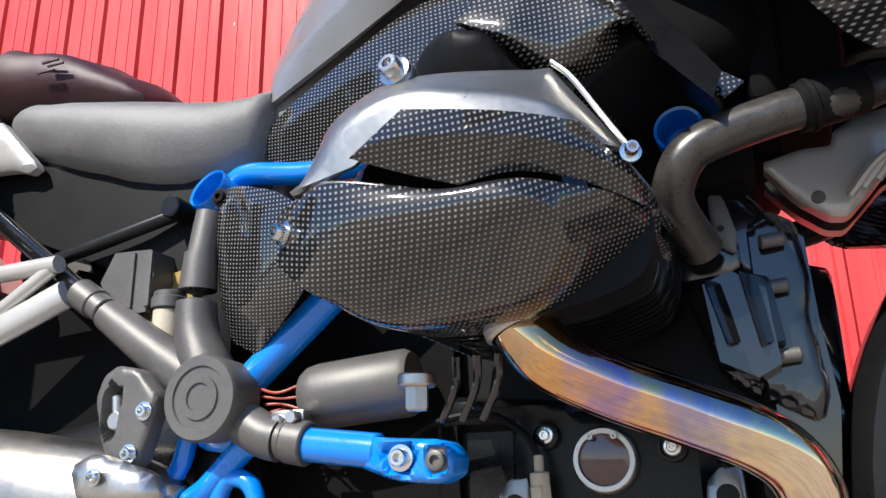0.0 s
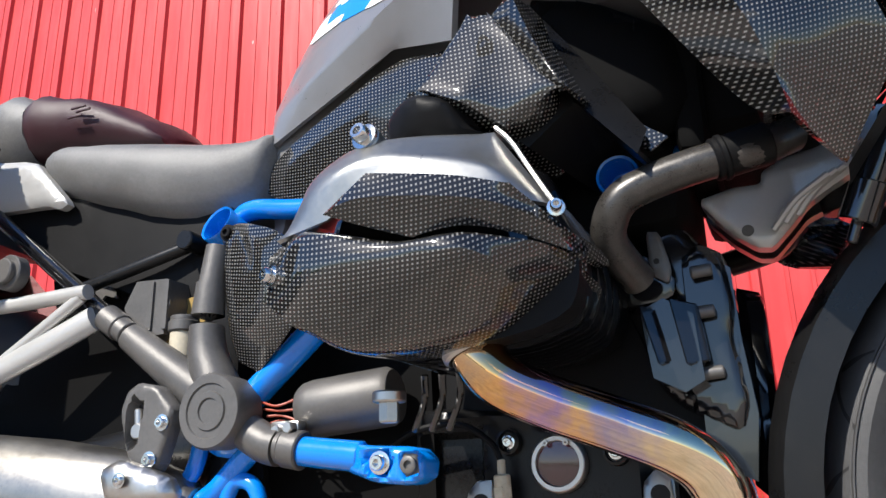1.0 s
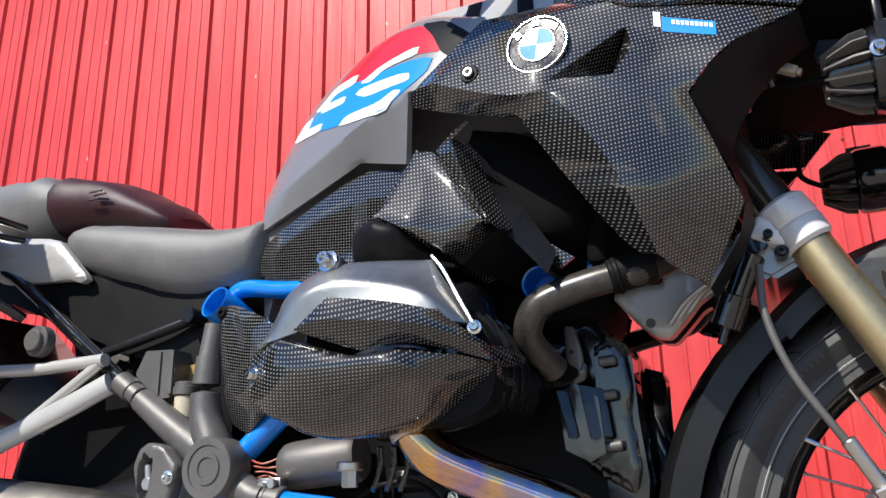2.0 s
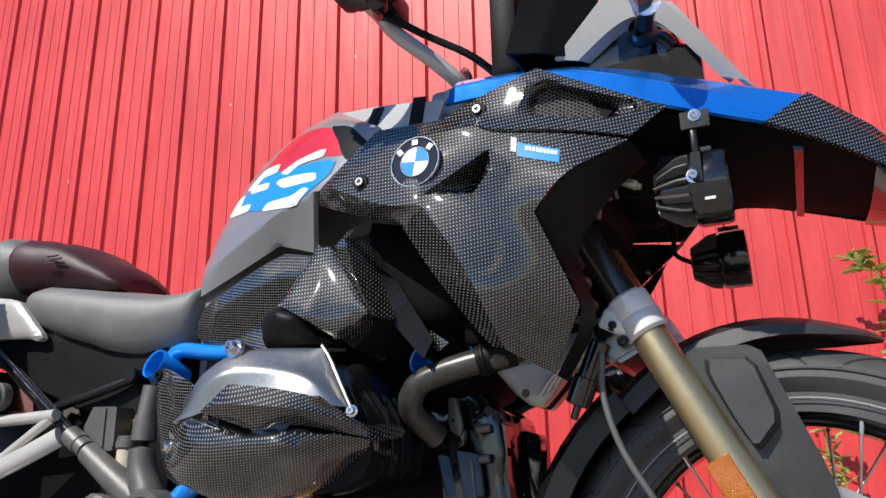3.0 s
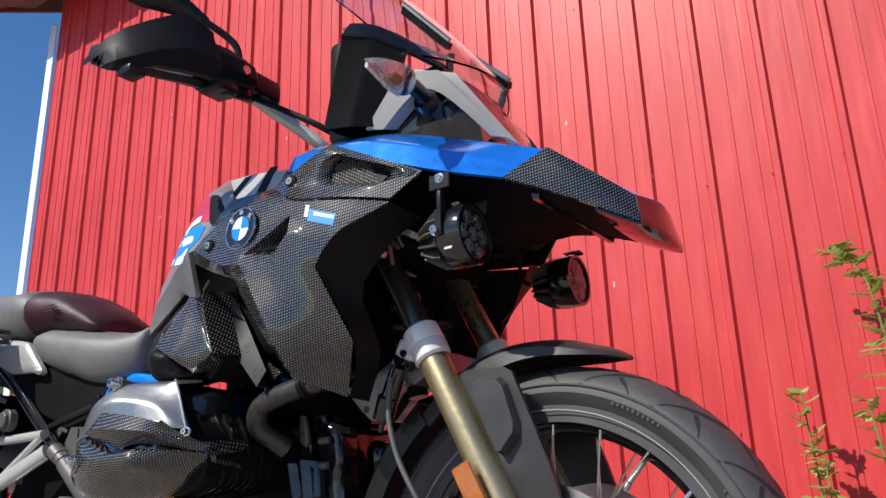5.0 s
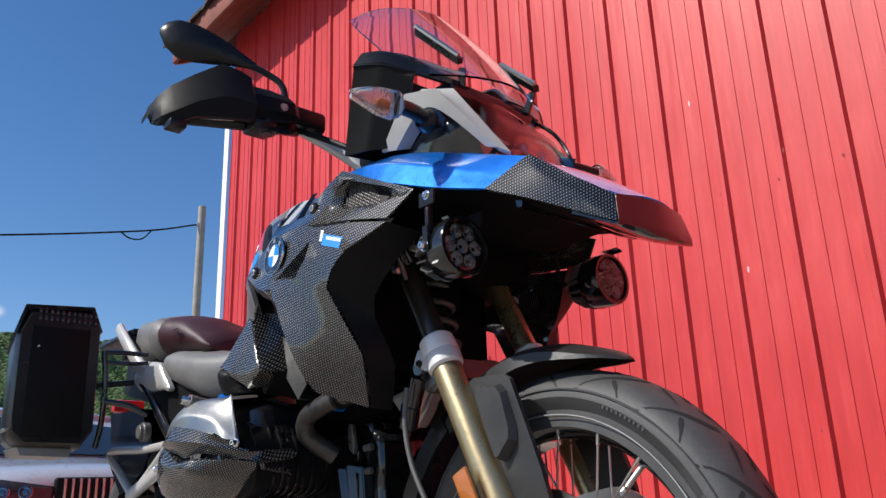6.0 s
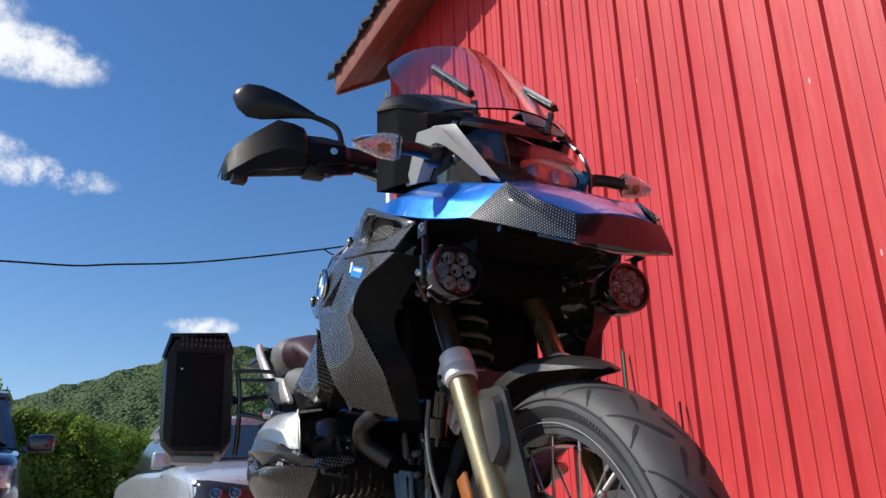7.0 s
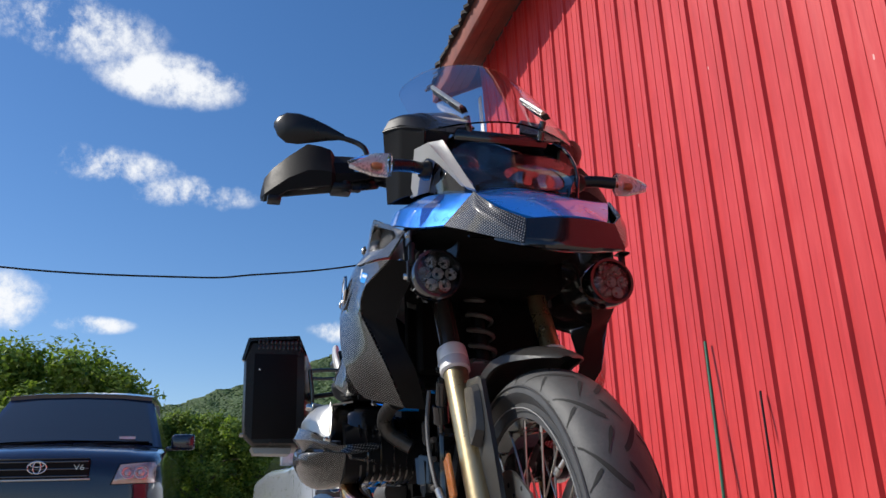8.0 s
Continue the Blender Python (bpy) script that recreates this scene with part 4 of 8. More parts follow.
def build_front_fender():
    prof = ((-0.072, -0.030), (-0.069, -0.006), (-0.045, 0.008), (-0.02, 0.013), (0.02, 0.013), (0.045, 0.008), (0.069, -0.006), (0.072, -0.030), (0.066, -0.030), (0.063, -0.009), (0.042, 0.003), (0.018, 0.008), (-0.018, 0.008), (-0.042, 0.003), (-0.063, -0.009), (-0.066, -0.030))
    rings = []
    for k in range(21):
        t = k / 20
        a = radians(128 - 57.5 * t)
        r = 0.338 + 0.012 * math.sin(math.pi * min(t * 1.2, 1)) + 0.004 * t
        narrow = 1.06 if t < 0.4 else 1.06 * max(1 - ((t - 0.4) / 0.605) ** 2.4, 0.01) ** 0.5
        skirt = 1.0 if t < 0.4 else 1.0 - 0.9 * (t - 0.4) / 0.6
        thin = min(1.0, narrow + 0.12)
        rings.append([WC + Vector((math.cos(a) * (r + h * thin * (skirt if h < 0 else 1)), w * narrow, math.sin(a) * (r + h * thin * (skirt if h < 0 else 1)))) for w, h in prof])
    fender = part("front_fender", loft(rings), FENDERB, bike, "black front fender over the tyre")
    leg = [(0.300, 0.640), (0.385, 0.638), (0.407, 0.583), (0.444, 0.487), (0.462, 0.40), (0.435, 0.34), (0.39, 0.37), (0.366, 0.452), (0.333, 0.543), (0.305, 0.600)]
    facet = [(0.322, 0.628), (0.378, 0.624), (0.403, 0.546), (0.371, 0.510), (0.350, 0.545), (0.322, 0.606)]
    legs = both("fender_leg", shell(leg, lambda x, z: 0.690 + 0.05 * max(0.48 - z, 0), 0.008, 0.012, 0.0, 0.012, 1), FENDERB, fender, "black fender leg with a raised facet")
    for leg_ob, flip in zip(legs, (False, True)):
        low = shell(facet, lambda x, z: 0.6885, 0.004, 0.05, 0, 0, 1)
        top_face = [(x + (0.362 - x) * 0.16, z + (0.575 - z) * 0.10) for x, z in facet]
        high = shell(top_face, lambda x, z: 0.678 - 0.10 * max(0.57 - z, 0), 0.003, 0.05, 0, 0, 1)
        a = [Vector((x, 0.689, z)) for x, z in rounded(facet)]
        b = [Vector((x, 0.678 - 0.10 * max(0.57 - z, 0), z)) for x, z in rounded(top_face)]
        block = loft([a, b])
        low.free()
        high.free()
        part("leg_facet", mirrored(block) if flip else block, FENDERB, leg_ob, "raised satin facet", 20)
    # rear splash panel hanging behind the wheel
    rings = []
    for k in range(11):
        a = radians(128 + 55 * k / 10)
        rings.append([WC + Vector((math.cos(a) * (0.342 + h), w, math.sin(a) * (0.342 + h))) for w, h in ((-0.078, -0.028), (-0.078, 0.004), (-0.06, 0.018), (0.06, 0.018), (0.078, 0.004), (0.078, -0.028), (0.070, -0.028), (0.070, 0.0), (0.055, 0.011), (-0.055, 0.011), (-0.070, 0.0), (-0.070, -0.028))])
    part("splash_guard", loft(rings), SATIN, fender, "black rear splash guard")


build_front_fender()

# ---- carbon fairing ----
FAIRING = dict(
    lt=(-0.161, 0.552, 0.882), tb=(-0.063, 0.553, 0.956), sl=(0.036, 0.560, 0.956), i1=(-0.118, 0.525, 0.871), i2=(-0.032, 0.529, 0.930), i3=(0.096, 0.522, 0.916),
    gl=(0.112, 0.523, 0.902), g1=(0.196, 0.534, 0.893), g2=(0.278, 0.554, 0.874), rt=(0.112, 0.522, 0.882), rl=(0.027, 0.504, 0.829), rr=(0.096, 0.503, 0.818),
    fl=(0.076, 0.580, 0.850), rc=(0.117, 0.509, 0.848), fr=(0.152, 0.518, 0.849), fb=(0.115, 0.508, 0.803), pt=(0.032, 0.497, 0.809), k2=(0.021, 0.498, 0.815),
    k1=(-0.022, 0.503, 0.818), m=(0.017, 0.503, 0.876), o0=(-0.162, 0.560, 0.866), o1=(-0.106, 0.546, 0.838), o2=(-0.013, 0.524, 0.802))
FAIRING.update(
    so1=(0.030, 0.526, 0.731), so3=(0.083, 0.548, 0.652), en=(0.101, 0.544, 0.636), c1=(0.090, 0.488, 0.722), c2=(0.112, 0.513, 0.652), se=(0.118, 0.536, 0.631),
    pm=(0.140, 0.510, 0.704), nt=(0.166, 0.519, 0.788), e3=(0.186, 0.512, 0.811), e2=(0.217, 0.516, 0.837), e1=(0.246, 0.533, 0.852), lo=(0.203, 0.562, 0.680), bo=(0.156, 0.606, 0.608))
FAIRING_FACES = ("lt i1 i2 tb", "tb i2 i3 sl", "i1 k1 m i2", "i2 m gl i3", "m rl rt gl", "m k1 k2 rl", "rt rl fl", "rl rr fl", "fl rr rc rt", "rc rr fb fr", "rt rc fr", "rl k2 pt", "rl pt fb rr",
                 "gl rt fr g1", "g1 fr e2 e1", "g1 e1 g2", "fr e3 e2", "fr fb nt e3", "pt c1 pm fb", "fb pm lo nt", "c1 c2 pm", "pm c2 bo lo", "c2 se bo", "lt o0 o1 i1", "i1 o1 k1", "k1 o1 o2 k2",
                 "k2 o2 so1 c1 pt", "c1 so1 so3 c2", "c2 so3 en se")
SCOOP = dict(
    sl=(0.034, 0.560, 0.956), b1=(0.096, 0.519, 0.917), gl=(0.114, 0.519, 0.905), g1=(0.196, 0.530, 0.896), g2=(0.281, 0.552, 0.878), tip=(0.323, 0.574, 0.917), st=(0.172, 0.544, 0.991), lf=(0.10, 0.545, 0.972),
    hl=(0.163, 0.545, 0.981), hb=(0.143, 0.538, 0.929), hc=(0.252, 0.549, 0.904), hr=(0.313, 0.570, 0.917), vl=(0.169, 0.572, 0.982), vb=(0.156, 0.564, 0.928), vc=(0.250, 0.572, 0.910), vr=(0.262, 0.585, 0.934))
SCOOP_FACES = ("sl b1 gl hb lf", "lf hb hl st", "st hl hr tip", "tip hr hc g2", "g2 hc g1", "g1 hc hb gl", "hl hb vb vl", "hb hc vc vb", "hc hr vr vc", "hr hl vl vr", "vl vb vc vr")


def build_fairing():
    skin = cage(FAIRING, FAIRING_FACES, "lt-i1-i2-i3 lt-i1-k1-k2-pt-c1-c2-se m-k2 rl-rt rt-rc-rr-rl fl-rr fl-rt rl-pt-fb rr-fb-fr-rc fb-nt gl-g1-g2 k1-k2", "lt tb sl g2 nt lo bo en o0 o2 k2 pt rl rr fb", 3, 3)
    fair_at = height_over(skin)
    fair, _ = both("side_fairing", thicken(skin, 0.006), CARBON, bike, "glossy carbon fibre side fairing with sharp creases")
    bm = cage(SCOOP, SCOOP_FACES, "hl-hb-hc-hr-hl vl-vb-vc-vr-vl", "sl st tip g2 hl hb hc hr vl vb vc vr", 3, 3)
    scoop_at = height_over(bm)
    scoop_part, _ = both("scoop_panel", thicken(bm, 0.004), CARBON, bike, "carbon fibre intake scoop panel")
    # black floor and expanded-metal mesh in the scoop
    floor = [(0.163, 0.978), (0.153, 0.930), (0.248, 0.911), (0.262, 0.931)]
    floor_y = plate_spline([(0.169, 0.982, 0.571), (0.156, 0.928, 0.563), (0.250, 0.910, 0.571), (0.262, 0.934, 0.584)])
    both("scoop_floor", shell(floor, lambda x, z: floor_y(x, z) - 0.0035, 0.001, 0.02, 0, 0, 0), BLACK, scoop_part)
    bm = bmesh.new()
    grille = [(0.168, 0.976), (0.159, 0.931), (0.247, 0.912), (0.232, 0.944), (0.19, 0.975)]
    for i in range(26):
        for j in range(14):
            x, z = 0.154 + i * 0.0046, 0.908 + j * 0.0056 + (i % 2) * 0.0028
            if inside(grille, x, z):
                y = floor_y(x, z) - 0.0065
                ring_o = [bm.verts.new((x + 0.0029 * math.cos(a), y + 0.0004 * (i % 2), z + 0.0031 * math.sin(a))) for a in (k * math.pi / 3 for k in range(6))]
                ring_i = [bm.verts.new((x + 0.0019 * math.cos(a), y - 0.0006 + 0.0004 * (i % 2), z + 0.0020 * math.sin(a))) for a in (k * math.pi / 3 for k in range(6))]
                for k in range(6):
                    bm.faces.new((ring_o[k], ring_o[(k + 1) % 6], ring_i[(k + 1) % 6], ring_i[k]))
    both("scoop_mesh", bm, PEWTER, scoop_part, "grey metal mesh in the scoop")
    # turned-in black inner face towards the fork
    rim = ("g2", "e1", "e2", "e3", "nt", "lo", "bo")
    deep = ((0.288, 0.62, 0.866), (0.256, 0.60, 0.835), (0.230, 0.585, 0.80), (0.210, 0.58, 0.772), (0.198, 0.59, 0.742), (0.208, 0.62, 0.672), (0.160, 0.65, 0.604))
    inner = loft([[Vector(FAIRING[k]) + Vector((0.001, 0.003, -0.001)) for k in rim], deep], closed=False)
    bmesh.ops.subdivide_edges(inner, edges=inner.edges[:], cuts=2, smooth=0.5, use_grid_fill=True)
    both("fairing_inner", inner, BLACK, fair, "black inner face of the fairing")
    for x, z in ((-0.067, 0.866), (0.092, 0.947)):
        y = fair_at(x, z) if x < 0 else scoop_at(x, z)
        bolt((x, y - 0.002, z), RIGHT, 0.0062, 0.006, "fairing_screw", fair, BRUSHED, "steel button-head screw in a rubber washer")
        part("screw_washer", lathe(((0, 0.0), (0, 0.0115), (0.003, 0.0105), (0.003, 0)), (x, y - 0.001, z), RIGHT, 20), BLACK, fair)
    # round emblem: black ring, quartered disc, no lettering
    ec = Vector((0.017, fair_at(0.017, 0.876) - 0.0005, 0.876))
    en = Vector((-0.05, -1, 0.06)).normalized()
    em = part("emblem", lathe(((0, 0.0), (0, 0.0350), (0.003, 0.0345), (0.0042, 0.0325), (0.0032, 0.0315), (0.0032, 0)), ec, en, 48), GLOSSB, fair, "round black badge with blue and white quarters")
    part("emblem_rim", lathe(((0.003, 0.0325), (0.0048, 0.0335), (0.0048, 0.0348), (0.002, 0.0353)), ec, en, 48), CHROME, em)
    u = Vector((1, 0, 0)) - en * en.x
    u.normalize()
    v = en.cross(u) * -1
    for q, mt in ((0, WHITEP), (1, BLUEP), (2, WHITEP), (3, BLUEP)):
        bm = bmesh.new()
        c = ec + en * 0.0038
        ctr = bm.verts.new(c)
        rim = [bm.verts.new(c + (u * math.cos(a) + v * math.sin(a)) * 0.0195) for a in (radians(90 * q + 8 + 90 * k / 8) for k in range(9))]
        for a, b in zip(rim, rim[1:]):
            bm.faces.new((ctr, a, b))
        bmesh.ops.recalc_face_normals(bm, faces=bm.faces[:])
        if sum(f.normal.y for f in bm.faces) > 0:
            bmesh.ops.reverse_faces(bm, faces=bm.faces[:])
        part("emblem_quarter", bm, mt, em)
    part("emblem_rim", lathe(((0.0034, 0.0195), (0.0044, 0.0198), (0.0044, 0.0208), (0.0034, 0.021)), ec, en, 48), CHROME, em)
    for a in (38, 90, 142):
        d = u * math.cos(radians(a)) + v * math.sin(radians(a))
        d = d if d.z > 0 else -d
        c = ec + en * 0.0045 + d * 0.027
        part("emblem_mark", box(-0.004, 0.004, -0.0004, 0.0004, -0.0035, 0.0035, 0, m=Matrix.Translation(c) @ Matrix.Rotation(radians(90 - a), 4, "Y")), BRUSHED, em)
    # supplier sticker: blue block, white tab, plain bars
    def sticker(name, x0, x1, z0, z1, mt, up, label=""):
        slope = -0.36
        def cut(x, z):
            return x, z + (x - 0.142) * slope
        o = [cut(x0, z0), cut(x1, z0), cut(x1, z1), cut(x0, z1)]
        part(name, shell(o, lambda x, z: fair_at(x, z) - 0.0003 - up, 0.0004, 0.006, 0, 0, 0), mt, fair, label)
    sticker("sticker", 0.148, 0.200, 0.866, 0.886, BLUEP, 0.0004, "blue and white supplier sticker")
    sticker("sticker_tab", 0.140, 0.147, 0.872, 0.892, WHITEP, 0.0005)
    for k in range(9):
        sticker("sticker_bar", 0.158 + k * 0.0045, 0.1612 + k * 0.0045, 0.877, 0.883, WHITEP, 0.0009)
    # black ducting and radiator behind the fairing
    duct = [(-0.115, 0.850), (-0.045, 0.836), (0.03, 0.79), (0.045, 0.715), (0.02, 0.685), (-0.03, 0.672), (-0.09, 0.70)]
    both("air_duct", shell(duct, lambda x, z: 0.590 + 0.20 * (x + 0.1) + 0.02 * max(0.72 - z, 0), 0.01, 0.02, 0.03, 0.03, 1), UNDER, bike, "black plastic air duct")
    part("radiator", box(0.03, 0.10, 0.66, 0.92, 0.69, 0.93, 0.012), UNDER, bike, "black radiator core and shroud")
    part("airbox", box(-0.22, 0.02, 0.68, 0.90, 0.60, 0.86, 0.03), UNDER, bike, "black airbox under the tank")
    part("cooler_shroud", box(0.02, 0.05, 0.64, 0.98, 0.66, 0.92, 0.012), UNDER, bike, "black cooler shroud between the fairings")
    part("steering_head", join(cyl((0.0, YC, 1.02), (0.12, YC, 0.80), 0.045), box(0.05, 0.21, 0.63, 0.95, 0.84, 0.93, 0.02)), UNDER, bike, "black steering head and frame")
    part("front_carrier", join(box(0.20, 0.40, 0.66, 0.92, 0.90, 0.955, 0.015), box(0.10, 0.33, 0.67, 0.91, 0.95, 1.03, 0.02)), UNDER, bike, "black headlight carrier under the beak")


build_fairing()
# ---- tank, seats, side panels ----
def build_tank():
    pts = dict(bl=(-0.503, 0.722, 0.804), l1=(-0.511, 0.738, 0.858), l2=(-0.445, 0.738, 0.988), l3=(-0.375, 0.737, 1.052), l4=(-0.30, 0.722, 1.080), l5=(-0.19, 0.655, 1.06), i1=(-0.45, 0.708, 0.905), i2=(-0.36, 0.682, 0.992), i3=(-0.27, 0.632, 1.02), i4=(-0.15, 0.560, 1.0),
               c0=(-0.485, 0.706, 0.842), c1=(-0.37, 0.656, 0.866), c2=(-0.25, 0.592, 0.880), c3=(-0.16, 0.546, 0.880), b1=(-0.39, 0.678, 0.822), b2=(-0.274, 0.632, 0.841), b3=(-0.185, 0.590, 0.806), r1=(-0.06, 0.555, 0.962), r2=(-0.06, 0.545, 0.88))
    faces = ("bl b1 c1 c0", "b1 b2 c2 c1", "b2 b3 c3 c2", "bl c0 l1", "l1 c0 c1 i1", "l1 i1 l2", "l2 i1 i2 l3", "l3 i2 i3 l4", "l4 i3 i4 l5", "i1 c1 c2 i2", "i2 c2 c3 i4 i3", "i4 c3 r2 r1", "l5 i4 r1")
    skin = cage(pts, faces, "c0-c1-c2-c3", "bl l1 b3 b2 r1 r2 l5", 3, 3)
    tank_at = height_over(skin)
    side, _ = both("fuel_tank_side", thicken(skin, 0.008), TANKG, bike, "grey metallic fuel tank with red, white and blue decals")
    rings = []
    for x, zt, w in ((-0.50, 0.84, 0.06), (-0.47, 0.93, 0.07), (-0.40, 0.975, 0.09), (-0.31, 1.015, 0.11), (-0.2, 1.045, 0.135), (-0.1, 1.052, 0.15), (0.06, 1.04, 0.16)):
        rings.append([(x, YC + w * math.cos(a), zt - 0.03 + 0.035 * math.sin(a) - (0.16 if math.sin(a) < -0.01 else 0)) for a in (2 * math.pi * k / 16 for k in range(16))])
    part("fuel_tank", loft(rings), TANKG, bike, "grey metallic tank top")

    def decal(name, o, mt, up, label="", soft=1):
        part(name, shell(o, lambda x, z: tank_at(x, z) - up, 0.0005, 0.009, 0, 0, soft), mt, side, label)

    decal("red_stripe", [(-0.352, 1.004), (-0.316, 1.022), (-0.273, 1.034), (-0.209, 1.017), (-0.158, 0.996), (-0.134, 0.962), (-0.118, 0.930), (-0.154, 0.941), (-0.228, 0.956), (-0.274, 0.961)], REDP, 0.0006, "bright red tank decal")
    decal("black_stripe", [(-0.160, 1.000), (-0.118, 0.985), (-0.075, 0.940), (-0.090, 0.905), (-0.118, 0.928), (-0.134, 0.962)], BLACK, 0.0007)
    decal("blue_block", [(-0.428, 0.945), (-0.397, 0.974), (-0.327, 0.979), (-0.234, 0.950), (-0.129, 0.927), (-0.137, 0.905), (-0.166, 0.886), (-0.207, 0.876), (-0.31, 0.904)], BLUEP, 0.0011, "blue tank decal")
    # broad slanted white strokes, kept as plain shapes
    for o in ([(-0.406, 0.982), (-0.353, 1.002), (-0.281, 0.981), (-0.287, 0.966), (-0.344, 0.981), (-0.371, 0.967)], [(-0.452, 0.942), (-0.432, 0.975), (-0.402, 0.973), (-0.415, 0.951), (-0.36, 0.936), (-0.366, 0.923)], [(-0.379, 0.963), (-0.373, 0.976), (-0.305, 0.955), (-0.309, 0.943)],
              [(-0.273, 0.957), (-0.228, 0.960), (-0.153, 0.954), (-0.157, 0.940), (-0.219, 0.949), (-0.248, 0.944)], [(-0.281, 0.942), (-0.268, 0.945), (-0.166, 0.916), (-0.162, 0.904), (-0.171, 0.902), (-0.251, 0.921)], [(-0.313, 0.903), (-0.296, 0.913), (-0.22, 0.895), (-0.19, 0.899), (-0.173, 0.890), (-0.207, 0.873)]):
        decal("white_stroke", o, WHITEP, 0.0016)
    # bright cover strip along the tank's shoulder with two dark bands
    cover = [(-0.185, 1.052), (-0.105, 1.034), (0.02, 1.006), (0.018, 0.955), (-0.07, 0.952), (-0.11, 0.990)]
    strip_y = plate_spline([(-0.185, 1.052, 0.648), (-0.105, 1.034, 0.622), (0.02, 1.006, 0.600), (0.018, 0.955, 0.572), (-0.07, 0.952, 0.560)])
    strip, _ = both("tank_cover", shell(cover, strip_y, 0.006, 0.012, 0, 0, 0), SILVER, bike, "bright silver tank shoulder cover with dark bands")
    for a in (-0.105, -0.035):
        part("cover_band", shell([(a, 1.030), (a + 0.022, 1.026), (a + 0.034, 0.950), (a + 0.014, 0.953)], lambda x, z: strip_y(x, z) - 0.0012, 0.0006, 0.012, 0, 0, 0), BLACK, strip)


build_tank()


def build_panels():
    at = plate_spline([(-0.511, 0.736, 0.720), (-0.199, 0.811, 0.610), (-0.183, 0.709, 0.580), (-0.3, 0.75, 0.630)])
    out = [(-0.513, 0.733), (-0.496, 0.786), (-0.280, 0.833), (-0.191, 0.806), (-0.16, 0.78), (-0.19, 0.70), (-0.250, 0.672), (-0.352, 0.692)]
    line = [(-0.515, 0.755), (-0.36, 0.785), (-0.26, 0.79), (-0.16, 0.765)]
    fold = folded(line, line + [(-0.15, 0.64), (-0.5, 0.66)], 0.03, 0.06)
    both("tank_side_panel", shell(out, lambda x, z: at(x, z) + fold(x, z), 0.008, 0.008, 0.0, 0.006, 1), CARBON, bike, "carbon fibre panel below the tank")
    body = dict(L=(-0.190, 0.513, 0.711), T=(-0.151, 0.548, 0.802), U=(-0.128, 0.541, 0.794), R=(-0.061, 0.528, 0.692), B=(-0.112, 0.533, 0.664), M=(-0.147, 0.511, 0.690), P=(-0.128, 0.527, 0.742),
                L9=(-0.22, 0.59, 0.725), T9=(-0.165, 0.63, 0.83), U9=(-0.11, 0.63, 0.815), R9=(-0.035, 0.63, 0.69), B9=(-0.09, 0.62, 0.645), M9=(-0.15, 0.60, 0.675))
    both("intake_cover", thicken(cage(body, ("L M P T", "T P R U", "P M B R", "L9 L T T9", "T U U9 T9", "U R R9 U9", "R B B9 R9", "B M M9 B9", "M L L9 M9"), "L-M-B-R-U-T-L T-P-M", "L T U R B L9 T9 U9 R9 B9 M9", 3, 2), 0.005), CARBON, bike, "carbon fibre air intake cover")
    rim = dict(a=(-0.127, 0.553, 0.797), b=(-0.095, 0.546, 0.744), c=(-0.061, 0.534, 0.689), d=(-0.101, 0.534, 0.802), e=(-0.083, 0.528, 0.746), f=(-0.053, 0.524, 0.689), g=(-0.076, 0.524, 0.813), h=(-0.105, 0.546, 0.812), d9=(-0.080, 0.60, 0.802), e9=(-0.062, 0.60, 0.746), f9=(-0.035, 0.60, 0.689))
    both("intake_rim", thicken(cage(rim, ("a b e d", "b c f e", "a d g h", "d e e9 d9", "e f f9 e9"), "d-e-f", "a c d f g h", 2, 2), 0.004), CARBON, bike, "carbon fibre intake rim")
    part("intake_tunnel", loft([[(-0.10, 0.56, 0.80), (-0.055, 0.56, 0.69), (-0.10, 0.56, 0.655), (-0.17, 0.56, 0.72)], [(-0.02, 0.72, 0.80), (0.02, 0.72, 0.68), (-0.05, 0.72, 0.64), (-0.12, 0.72, 0.72)]]), BLACK, bike)
    duct = dict(a=(-0.096, 0.572, 0.812), b=(-0.070, 0.566, 0.712), c=(-0.006, 0.574, 0.636), d=(0.003, 0.584, 0.662), e=(-0.054, 0.586, 0.754), f=(-0.080, 0.586, 0.792), c9=(0.004, 0.63, 0.632), b9=(-0.055, 0.63, 0.700))
    both("duct_panel", thicken(cage(duct, ("a b e f", "b c d e", "b b9 c9 c"), "a-b-c b-e", "a b c d e f c9 b9", 2, 3), 0.004), ENGINEB, bike, "satin black duct panel behind the fairing")
    part("radiator_cover", thicken(cage(dict(a=(-0.076, 0.625, 0.829), b=(-0.058, 0.622, 0.836), c=(-0.003, 0.616, 0.794), d=(-0.003, 0.614, 0.780), e=(-0.038, 0.612, 0.762), f=(-0.077, 0.622, 0.795), g=(-0.040, 0.610, 0.797)), ("a f g b", "b g d c", "f e d g"), "", "a b c d e f", 2, 2), 0.004), SATIN, bike, "dark grey radiator cover")
    part("duct_tip", thicken(cage(dict(a=(-0.007, 0.598, 0.677), b=(0.018, 0.602, 0.659), c=(0.002, 0.600, 0.648), d=(-0.008, 0.600, 0.655)), ("a b c d",), "", "a b c d", 2, 2), 0.004), CARBON, bike, "small carbon fibre duct tip")
    # black throttle body cap
    cap = [(-0.242, 0.664), (-0.243, 0.706), (-0.225, 0.716), (-0.198, 0.717), (-0.157, 0.703), (-0.145, 0.680), (-0.117, 0.662), (-0.164, 0.655)]
